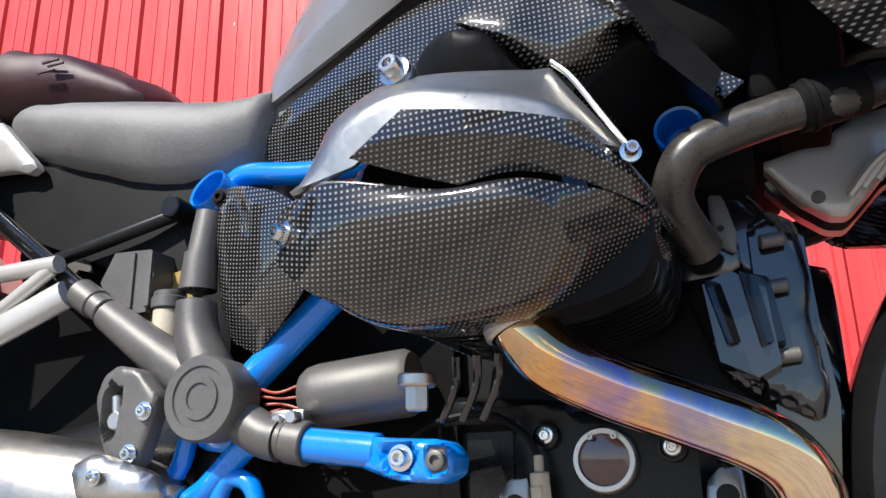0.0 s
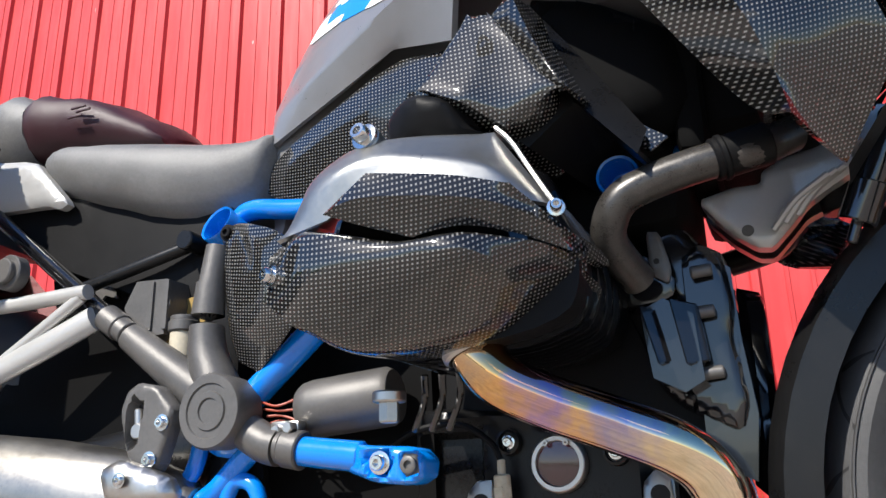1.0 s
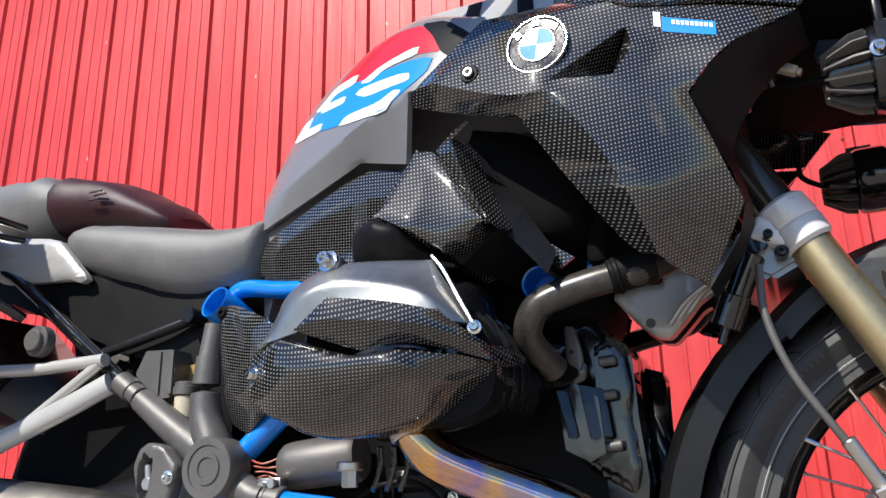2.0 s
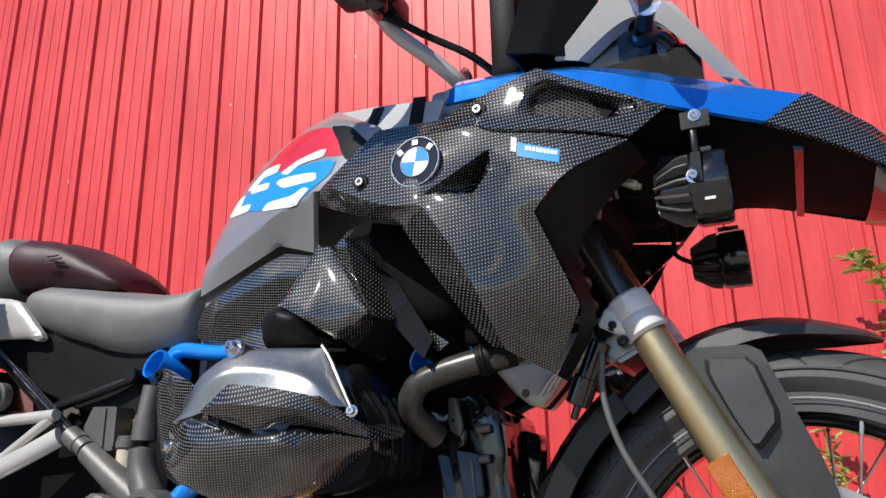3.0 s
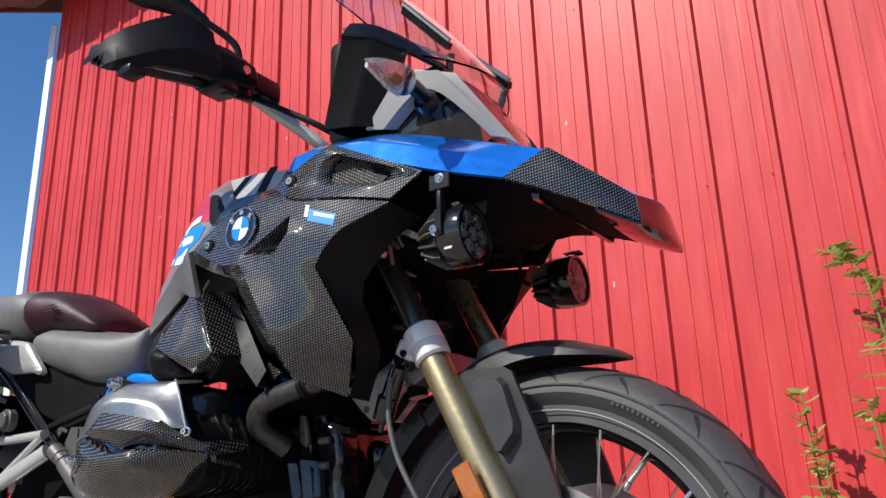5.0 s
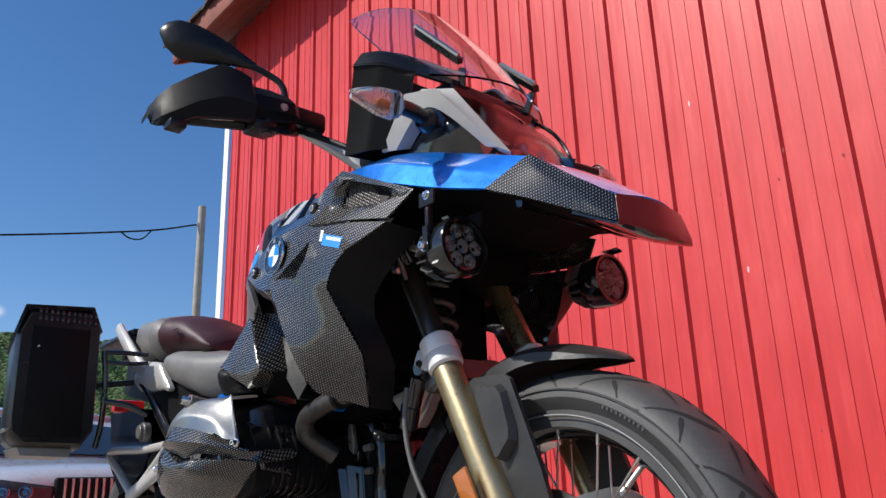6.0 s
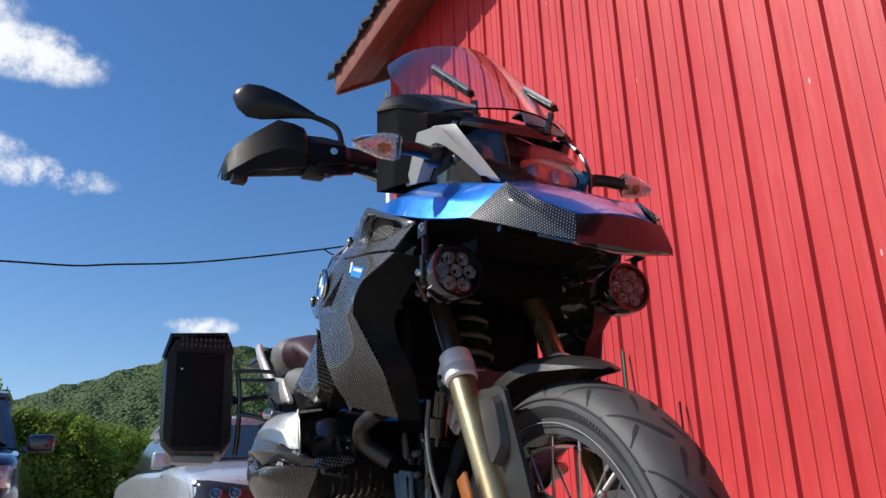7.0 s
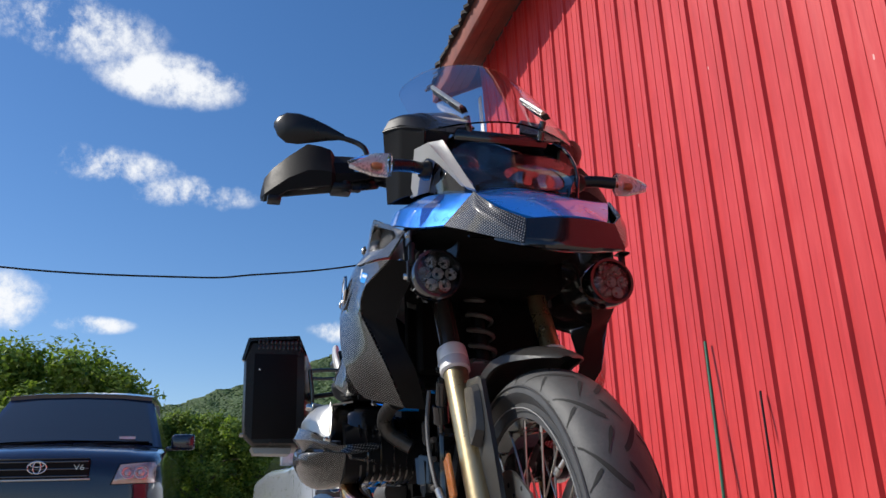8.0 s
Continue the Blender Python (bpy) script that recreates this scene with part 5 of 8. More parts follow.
    cap_at = plate_spline([(-0.243, 0.706, 0.545), (-0.242, 0.664, 0.55), (-0.19, 0.69, 0.512), (-0.145, 0.68, 0.525), (-0.117, 0.662, 0.54)])
    both("throttle_cap", shell(cap, cap_at, 0.05, 0.008, 0.02, 0.014, 1), BLACK, bike, "black ribbed throttle body cap")
    # carbon cover behind the cylinder
    sc = dict(a=(-0.528, 0.664, 0.672), b=(-0.490, 0.648, 0.674), c=(-0.440, 0.622, 0.652), d=(-0.385, 0.60, 0.630), e=(-0.526, 0.668, 0.630), f=(-0.510, 0.662, 0.542), g=(-0.488, 0.660, 0.506), h=(-0.455, 0.652, 0.490), i=(-0.350, 0.608, 0.555), a2=(-0.508, 0.645, 0.655), c2=(-0.445, 0.612, 0.630),
              e2=(-0.503, 0.640, 0.615), f2=(-0.488, 0.636, 0.540), m=(-0.440, 0.612, 0.585), n=(-0.425, 0.622, 0.525), dn=(-0.462, 0.640, 0.628))
    skin = cage(sc, ("a a2 b", "a e e2 a2", "e f f2 e2", "f g f2", "g h n f2", "f2 n m e2", "a2 dn c2 b", "b c2 c", "e2 m dn a2", "dn m c2", "c c2 m d", "d m n i", "h i n"), "a2-e2-f2 a2-c2 f2-n-m", "a g h", 3, 1)
    sc_at = height_over(skin)
    cover, _ = both("injection_cover", thicken(skin, 0.006), FINE_CARBON, bike, "carbon fibre injection cover")
    bolt((-0.508, sc_at(-0.508, 0.662) - 0.001, 0.662), RIGHT, 0.007, 0.006, "cover_screw", cover, BLACK, "black screw")


build_panels()


def build_seat():
    def ring(x, zt, zb, w, crown=0.012):
        return [(x, YC - w * 0.72, zb), (x, YC - w * 0.97, zb + (zt - zb) * 0.35), (x, YC - w, zb + (zt - zb) * 0.68), (x, YC - w * 0.9, zt - 0.010), (x, YC - w * 0.65, zt), (x, YC, zt + crown), (x, YC + w * 0.65, zt), (x, YC + w * 0.9, zt - 0.010), (x, YC + w, zb + (zt - zb) * 0.68), (x, YC + w * 0.97, zb + (zt - zb) * 0.35), (x, YC + w * 0.72, zb)]
    front = [ring(-0.864, 0.842, 0.810, 0.115), ring(-0.845, 0.856, 0.785, 0.128), ring(-0.80, 0.852, 0.765, 0.133), ring(-0.72, 0.838, 0.742, 0.135), ring(-0.64, 0.824, 0.718, 0.128), ring(-0.57, 0.815, 0.716, 0.112), ring(-0.52, 0.820, 0.728, 0.092), ring(-0.500, 0.828, 0.775, 0.078)]
    bm = loft(front)
    bmesh.ops.subdivide_edges(bm, edges=bm.edges[:], cuts=1, smooth=0.8, use_grid_fill=True)
    part("rider_seat", bm, VINYL, bike, "grey grained vinyl rider seat", 60)
    rear = [ring(-1.16, 0.985, 0.865, 0.085), ring(-1.10, 0.985, 0.862, 0.105), ring(-1.0, 0.972, 0.86, 0.118), ring(-0.93, 0.958, 0.86, 0.118)]
    bm = loft(rear)
    bmesh.ops.subdivide_edges(bm, edges=bm.edges[:], cuts=1, smooth=0.8, use_grid_fill=True)
    part("passenger_seat", bm, VINYL, bike, "grey vinyl passenger seat", 60)
    nose = [ring(-0.932, 0.957, 0.862, 0.116), ring(-0.88, 0.955, 0.862, 0.112), ring(-0.82, 0.942, 0.855, 0.104), ring(-0.75, 0.905, 0.848, 0.092), ring(-0.69, 0.862, 0.842, 0.075)]
    bm = loft(nose)
    bmesh.ops.subdivide_edges(bm, edges=bm.edges[:], cuts=1, smooth=0.8, use_grid_fill=True)
    rear_nose = part("seat_nose", bm, MAROON, bike, "dark maroon front of the passenger seat", 60)
    part("seat_mark", join(*[box(x, x + 0.028, YC - 0.1165, YC - 0.1135, z, z + 0.003, 0.0005) for x, z in ((-0.83, 0.91), (-0.82, 0.903), (-0.835, 0.896))]), MAROON, rear_nose)
    # silver tail bracket and grab rail
    out = [(-1.03, 0.858), (-0.876, 0.832), (-0.842, 0.80), (-0.800, 0.755), (-0.815, 0.748), (-0.84, 0.757), (-0.99, 0.765), (-1.05, 0.80)]
    both("tail_bracket", shell(out, lambda x, z: 0.655 + 0.10 * abs(z - 0.80), 0.012, 0.01, 0.006, 0.01, 1), SILVER, bike, "silver cast tail bracket")
    both("grab_rail", sweep([(-0.93, 0.672, 0.80), (-1.02, 0.665, 0.84), (-1.14, 0.66, 0.93), (-1.24, 0.672, 0.985)], 0.013, 8, 12, 1.6), SILVER, bike, "silver grab rail")
    part("rear_rack", join(box(-1.45, -1.15, 0.68, 0.90, 0.955, 0.975, 0.006), box(-1.2, -1.16, 0.67, 0.91, 0.88, 0.97, 0.006)), SATIN, bike, "black rear luggage rack")
    part("tail_body", loft([[(x, YC - w, z0), (x, YC + w, z0), (x, YC + w * 0.9, z1), (x, YC - w * 0.9, z1)] for x, w, z0, z1 in ((-1.30, 0.07, 0.80, 0.90), (-1.0, 0.10, 0.74, 0.865), (-0.8, 0.11, 0.66, 0.80), (-0.55, 0.09, 0.56, 0.735))]), BLACK, bike, "black tail and battery housing")


build_seat()

# ---- engine ----
def build_cylinder():
    """Right-hand boxer cylinder: silver head cover, two carbon shields, finned barrel."""
    full = [(-0.302, 0.560), (-0.294, 0.608), (-0.263, 0.643), (-0.230, 0.657), (-0.205, 0.663), (-0.090, 0.638), (-0.080, 0.612), (-0.068, 0.556), (-0.066, 0.522), (-0.074, 0.502), (-0.090, 0.486), (-0.112, 0.476), (-0.209, 0.466), (-0.245, 0.480), (-0.290, 0.516)]
    dome = plate_spline([(-0.30, 0.55, 0.475), (-0.25, 0.62, 0.470), (-0.10, 0.61, 0.478), (-0.05, 0.53, 0.53), (-0.17, 0.56, 0.446), (-0.20, 0.46, 0.500), (-0.09, 0.47, 0.525), (-0.22, 0.53, 0.445), (-0.12, 0.53, 0.448)])
    head, _ = both("head_cover", shell(full, lambda x, z: dome(x, z) + 0.055, 0.06, 0.007, 0.03, 0.016, 1), GLOSSB, bike, "silver, black and carbon cylinder head cover")
    # silver shoulder: a bright band round the shields under a matt top
    sh = dict(sL=(-0.294, 0.452, 0.564), s2=(-0.284, 0.452, 0.600), s3=(-0.250, 0.466, 0.636), sT=(-0.209, 0.474, 0.654), sR=(-0.062, 0.494, 0.572), sQ=(-0.112, 0.502, 0.648), c1=(-0.247, 0.445, 0.606), c2=(-0.207, 0.446, 0.627), c3=(-0.117, 0.472, 0.614), c4=(-0.094, 0.470, 0.594),
              u1=(-0.243, 0.450, 0.574), u2=(-0.200, 0.450, 0.600), u3=(-0.120, 0.462, 0.589), u4=(-0.084, 0.474, 0.574), t0=(-0.255, 0.53, 0.646), t1=(-0.209, 0.54, 0.664), t2=(-0.104, 0.548, 0.654), v1=(-0.300, 0.52, 0.606), v0=(-0.308, 0.51, 0.562))
    faces = ("sL u1 c1 s2", "s2 c1 c2 s3", "s3 c2 sT", "c1 u1 u2 c2", "c2 u2 u3 c3", "c3 u3 u4 c4", "sT c2 c3 sQ", "sQ c3 c4 sR", "c4 u4 sR", "sT sQ t2 t1", "s3 sT t1 t0", "s2 s3 t0 v1", "sL s2 v1 v0")
    both("head_shoulder", thicken(cage(sh, faces, "c1-c2-c3-c4 sT-sQ-sR s2-s3-sT", "sL u1 u4 sR sQ v0 t2 u2", 3, 2), 0.004), ALU, head, "bright machined shoulder of the head cover")
    up = dict(L=(-0.236, 0.432, 0.572), a=(-0.200, 0.437, 0.603), b=(-0.13, 0.447, 0.594), c=(-0.086, 0.458, 0.581), d=(-0.054, 0.510, 0.552), e=(-0.046, 0.530, 0.536), m1=(-0.208, 0.424, 0.580), m2=(-0.160, 0.428, 0.574), m3=(-0.100, 0.447, 0.570), m4=(-0.070, 0.480, 0.556),
              k1=(-0.200, 0.442, 0.558), k2=(-0.163, 0.446, 0.546), k3=(-0.125, 0.452, 0.556), k4=(-0.080, 0.480, 0.545), d9=(-0.048, 0.60, 0.562), e9=(-0.040, 0.60, 0.540))
    both("upper_shield", thicken(cage(up, ("L m1 a", "m1 m2 b a", "m2 m3 c b", "m3 m4 d c", "L k1 m1", "m1 k1 k2 m2", "m2 k2 k3 m3", "m3 k3 k4 m4", "m4 k4 e d", "d e e9 d9"), "L-m1-m2-m3-m4-d", "L a c e k2", 3, 3), 0.006), FINE_CARBON, head, "glossy carbon upper cylinder shield")
    lo = dict(A=(-0.254, 0.437, 0.569), L=(-0.314, 0.470, 0.556), q=(-0.306, 0.458, 0.512), b1=(-0.270, 0.452, 0.484), b2=(-0.236, 0.474, 0.457), b3=(-0.135, 0.500, 0.472), b4=(-0.098, 0.535, 0.492), R=(-0.052, 0.535, 0.524), h2=(-0.082, 0.458, 0.541), h1=(-0.120, 0.437, 0.549),
              d1=(-0.167, 0.434, 0.540), d0=(-0.205, 0.437, 0.553), r1=(-0.252, 0.428, 0.522), r2=(-0.205, 0.424, 0.512), eb=(-0.145, 0.438, 0.508), e1=(-0.117, 0.424, 0.528), r3=(-0.088, 0.472, 0.512), A2=(-0.262, 0.431, 0.552), d2=(-0.203, 0.426, 0.543), d3=(-0.165, 0.430, 0.531), g1=(-0.119, 0.430, 0.541), R9=(-0.042, 0.60, 0.522), b9=(-0.088, 0.60, 0.486), h9=(-0.046, 0.545, 0.536),
              Ab=(-0.258, 0.475, 0.566), db=(-0.203, 0.475, 0.550), dc=(-0.166, 0.475, 0.537), hb=(-0.122, 0.475, 0.545), hc=(-0.088, 0.492, 0.539), s1=(-0.266, 0.53, 0.490), s2=(-0.232, 0.54, 0.462), s3=(-0.133, 0.56, 0.474))
    faces = ("A L A2", "L q r1 A2", "q b1 r1", "r1 b1 b2 r2", "A A2 d2 d0", "A2 r1 r2 d2", "d0 d2 d3 d1", "d2 r2 eb d3", "r2 b2 b3 eb", "d1 d3 g1 h1", "d3 eb e1 g1", "h1 g1 r3 h2", "g1 e1 r3", "e1 eb r3", "eb b3 b4 r3", "r3 b4 R h2", "h2 R h9", "R b4 b9 R9", "A d0 db Ab", "d0 d1 dc db", "d1 h1 hb dc", "h1 h2 hc hb", "b1 s1 s2 b2", "b2 s2 s3 b3", "b3 s3 b9 b4")
    shield = cage(lo, faces, "b1-b2-b3-b4 eb-d3", "L q R", 3, 1)
    shield_y = height_over(shield)
    both("lower_shield", thicken(shield, 0.006), FINE_CARBON, head, "glossy carbon lower cylinder shield")
    bolt((-0.299, shield_y(-0.299, 0.535) - 0.001, 0.535), (-0.45, -1, 0), 0.0062, 0.010, "shield_bolt", head)
    part("bolt_boss", cyl((-0.218, 0.52, 0.640), (-0.218, 0.468, 0.651), 0.013), ALU, head)
    bolt((-0.218, 0.470, 0.651), (-0.15, -1, 0.2), 0.0082, 0.014, "head_bolt", head)
    bolt((-0.060, 0.490, 0.567), (0.3, -1, 0), 0.0048, 0.012, "corner_bolt", head)
    part("clip_wire", sweep([(-0.110, 0.500, 0.651), (-0.096, 0.496, 0.634), (-0.078, 0.492, 0.602), (-0.060, 0.488, 0.570)], 0.0022, 6, 8), BRUSHED, head, "steel retaining wire")
    # finned barrel
    for k in range(9):
        y = 0.556 + k * 0.0145
        g = 0.006 * (k % 2)
        fin = rounded([(-0.262, 0.48), (-0.255, 0.622), (-0.110, 0.624), (-0.062 + g, 0.582), (-0.052 + g, 0.515), (-0.068, 0.478), (-0.20, 0.464)], 0.25)
        both("cooling_fin", shell(fin, flat_y(y), 0.0045, 0.08, 0, 0, 1), GLOSSB, bike)
    both("barrel", loft([[(x, y, z) for x, z in rounded(rounded([(-0.255, 0.490), (-0.250, 0.615), (-0.115, 0.618), (-0.06, 0.578), (-0.05, 0.518), (-0.07, 0.482), (-0.2, 0.468)], 0.25), 0.25)] for y in (0.525, 0.72)]), BLACK, bike, "black finned cylinder barrel")
    # spark plug cap under the head
    both("plug_bolt", join(cyl((-0.247, 0.568, 0.446), (-0.247, 0.568, 0.436), 0.0155, seg=20), cyl((-0.247, 0.568, 0.440), (-0.247, 0.568, 0.418), 0.0095, seg=6)), BRUSHED, bike, "steel bolt with a washer under the head")
    # ribs of the lower head
    for k in range(3):
        both("head_rib", sweep([(-0.19 - 0.018 * k, 0.60, 0.463), (-0.195 - 0.018 * k, 0.61, 0.44), (-0.215 - 0.018 * k, 0.63, 0.415)], 0.0035, 5, 8), GLOSSB, bike)


build_cylinder()


def build_engine():
    part("crankcase", loft([[(-0.44, y, 0.27), (-0.46, y, 0.42), (-0.42, y, 0.66), (-0.05, y, 0.68), (0.02, y, 0.56), (0.03, y, 0.34), (-0.02, y, 0.24)] for y in (0.745, 0.84)]), BLACK, bike, "black boxer engine crankcase")
    out = [(-0.300, 0.448), (-0.19, 0.438), (-0.10, 0.430), (-0.028, 0.400), (0.010, 0.365), (0.022, 0.33), (0.01, 0.26), (-0.30, 0.25)]
    rib = edge_distance([(-0.30, 0.44), (-0.10, 0.425), (0.0, 0.37), (-0.10, 0.425)])
    web = sunk([(-0.29, 0.42), (-0.215, 0.42), (-0.215, 0.27), (-0.29, 0.27)], 0.016, 0.008)
    web2 = sunk([(-0.052, 0.40), (-0.01, 0.37), (0.00, 0.28), (-0.06, 0.28)], 0.012, 0.008)
    web3 = sunk([(-0.165, 0.435), (-0.103, 0.428), (-0.105, 0.415), (-0.165, 0.42)], 0.01, 0.006)
    case = part("engine_cover", shell(out, lambda x, z: 0.722 - 0.006 * max(1 - rib(x, z) / 0.01, 0) + web(x, z) + web2(x, z) + web3(x, z), 0.03, 0.007, 0.01, 0.012, 1), ENGINEB, bike, "black cast engine side cover")
    for x, z in ((-0.186, 0.405), (-0.076, 0.391)):
        part("bolt_boss", lathe(((0.0, 0.0135), (0.010, 0.0125), (0.011, 0.010), (0.006, 0.009), (0.006, 0)), (x, 0.722, z), RIGHT, 24), SATIN, case)
        bolt((x, 0.716, z), RIGHT, 0.0048, 0.006, "engine_bolt", case)
    oil = part("oil_level_window", lathe(((0, 0.0295), (0.008, 0.0285), (0.010, 0.0265), (0.010, 0.0225), (0.006, 0.0215)), (-0.134, 0.72, 0.382), RIGHT, 40), BRUSHED, case, "round oil level glass with a steel circlip")
    part("window_glass", lathe(((0.0055, 0.0225), (0.0065, 0.012), (0.0068, 0)), (-0.134, 0.72, 0.382), RIGHT, 32), surface("dark_red_glass", (0.06, 0.012, 0.014), 0.08, coat=0.8), oil, "dark red sight glass")
    for a in (62, 118):
        c = Vector((-0.134 + 0.0225 * math.cos(radians(a)), 0.708, 0.382 + 0.0225 * math.sin(radians(a))))
        part("circlip_eye", lathe(((0, 0.0032), (0.002, 0.003), (0.002, 0.0012), (0, 0.0012)), c, RIGHT, 10), BRUSHED, oil)
    # cast lugs on the lower edge
    for x, z in ((-0.212, 0.352), (-0.035, 0.357)):
        lug = shell([(x - 0.018, z - 0.04), (x - 0.016, z + 0.004), (x - 0.004, z + 0.016), (x + 0.013, z + 0.016), (x + 0.015, z - 0.03), (x + 0.0, z - 0.045)], flat_y(0.700), 0.02, 0.02, 0.003, 0.004, 1)
        lp = part("mounting_lug", lug, ALU, case, "bare aluminium mounting lug")
        # the hole is a dark disc, its shade painted on the lug
        part("lug_hole_shade", lathe(((0, 0.009), (0.0012, 0.009), (0.0012, 0)), (x, 0.6998, z - 0.006), RIGHT, 20), RECESS_SHADE, lp)
    part("gearbox", loft([[(-0.50, y, 0.30), (-0.50, y, 0.56), (-0.44, y, 0.64), (-0.28, y, 0.64), (-0.27, y, 0.26), (-0.46, y, 0.25)] for y in (0.725, 0.85)]), UNDER, bike, "black gearbox housing behind the frame")
    # lambda sensor and cable
    part("exhaust_sensor", join(cyl((-0.189, 0.70, 0.388), (-0.189, 0.70, 0.372), 0.0042), cyl((-0.189, 0.70, 0.373), (-0.187, 0.70, 0.335), 0.0085), cyl((-0.189, 0.70, 0.362), (-0.188, 0.70, 0.35), 0.0098, seg=6)), CREAM, bike, "metal exhaust sensor")
    part("sensor_cable", sweep([(-0.189, 0.70, 0.386), (-0.20, 0.70, 0.405), (-0.235, 0.70, 0.425), (-0.285, 0.70, 0.42), (-0.33, 0.71, 0.40)], 0.0035, 8, 8), BLACK, bike, "thin black sensor cable")
    # starter motor
    st = part("starter_motor", lathe(((0, 0.0), (0, 0.026), (0.006, 0.030), (0.018, 0.032), (0.105, 0.032), (0.112, 0.028), (0.112, 0)), (-0.412, 0.682, 0.448), (1, 0.05, 0.09), 36), PEWTER, bike, "grey cylindrical starter motor")
    part("starter_clamp", join(box(-0.428, -0.392, 0.640, 0.656, 0.418, 0.434, 0.003), cyl((-0.40, 0.644, 0.426), (-0.40, 0.63, 0.426), 0.007, seg=6), cyl((-0.418, 0.644, 0.424), (-0.418, 0.634, 0.424), 0.006)), BRUSHED, st, "bright steel terminal clamp")
    for k in range(4):
        part("cable_strand", sweep([(-0.455 + 0.004 * k, 0.66, 0.458 - 0.008 * k), (-0.43, 0.655 + 0.004 * k, 0.452 - 0.005 * k), (-0.41, 0.665, 0.46 - 0.012 * k)], 0.0014, 5, 6), COPPER, bike)
    # black plastics and coolers ahead of the cylinder
    out = [(-0.064, 0.548), (-0.02, 0.560), (0.020, 0.592), (0.046, 0.575), (0.052, 0.52), (0.046, 0.492), (0.055, 0.43), (0.044, 0.400), (-0.01, 0.43), (-0.031, 0.452), (-0.045, 0.50)]
    step = sunk([(-0.07, 0.535), (-0.005, 0.535), (-0.005, 0.48), (-0.06, 0.48)], 0.02, 0.006)
    both("front_cover", shell(out, lambda x, z: 0.728 + step(x, z) - 0.02 * (x > 0.0), 0.08, 0.007, 0.010, 0.010, 1), GLOSSB, bike, "glossy black front engine cover")
    blk = part("cover_block", loft([[(-0.035, y, 0.520), (-0.012, y, 0.530), (0.014, y, 0.512), (0.018, y, 0.45), (0.0, y, 0.44), (-0.028, y, 0.455)] for y in (0.682, 0.73)]), GLOSSB, bike, "ribbed black bracket")
    for x, z in ((0.022, 0.555), (0.020, 0.515), (0.022, 0.457)):
        part("cover_peg", cyl((x - 0.008, 0.697, z), (x + 0.012, 0.70, z + 0.002), 0.0062), PEWTER, blk)
    part("black_shroud", loft([[(0.02, y, 0.585), (0.050, y, 0.56), (0.052, y, 0.49), (0.058, y, 0.42), (0.05, y, 0.36), (0.01, y, 0.38), (0.01, y, 0.50)] for y in (0.715, 0.75)]), GLOSSB, bike, "black moulded radiator shroud")
    # shroud edge, cover plate and bracket blades beside the fork
    part("duct_shroud", shell([(-0.020, 0.640), (0.010, 0.610), (0.038, 0.570), (0.051, 0.545), (0.050, 0.515), (0.0, 0.52), (-0.03, 0.56), (-0.034, 0.62)], lambda x, z: 0.712 + 0.25 * max(x - 0.02, 0), 0.05, 0.008, 0.012, 0.012, 2), GLOSSB, bike, "curved glossy black shroud")
    part("cover_plate", shell([(-0.072, 0.585), (-0.03, 0.580), (-0.002, 0.556), (-0.004, 0.532), (-0.068, 0.526)], flat_y(0.694), 0.01, 0.02, 0.002, 0.003, 1), GLOSSB, bike, "glossy black cover plate")
    tab = part("bracket_tab", shell([(-0.023, 0.600), (-0.010, 0.598), (-0.002, 0.56), (-0.006, 0.545), (-0.022, 0.556)], flat_y(0.686), 0.006, 0.01, 0.002, 0.003, 1), PEWTER, bike, "grey bracket tab")
    # dark disc for the shade in the tab's hole
    part("tab_hole_shade", lathe(((0, 0.003), (0.0008, 0.003), (0.0008, 0)), (-0.015, 0.6865, 0.568), RIGHT, 12), RECESS_SHADE, tab)
    for (xa, za), (xb, zb) in (((-0.034, 0.523), (-0.021, 0.470)), ((-0.006, 0.527), (0.004, 0.468))):
        blade = loft([[(xa, y, za), (xa + 0.024, y2, za - 0.004), (xb + 0.020, y2, zb), (xb, y, zb - 0.004)] for y, y2 in ((0.672, 0.690), (0.70, 0.70))])
        bmesh.ops.bevel(blade, geom=blade.edges[:], offset=0.0015, segments=2, affect="EDGES")
        part("bracket_blade", blade, GLOSSB, bike, "glossy black bracket blade with a worn edge")
    # red lower spoiler seen between engine and wheel
    part("belly_flap", shell([(0.045, 0.56), (0.075, 0.55), (0.07, 0.50), (0.075, 0.40), (0.06, 0.34), (0.04, 0.36), (0.055, 0.45)], flat_y(0.78), 0.03, 0.02, 0.02, 0.02, 1), GLOSSB, bike, "glossy black lower flap")


build_engine()


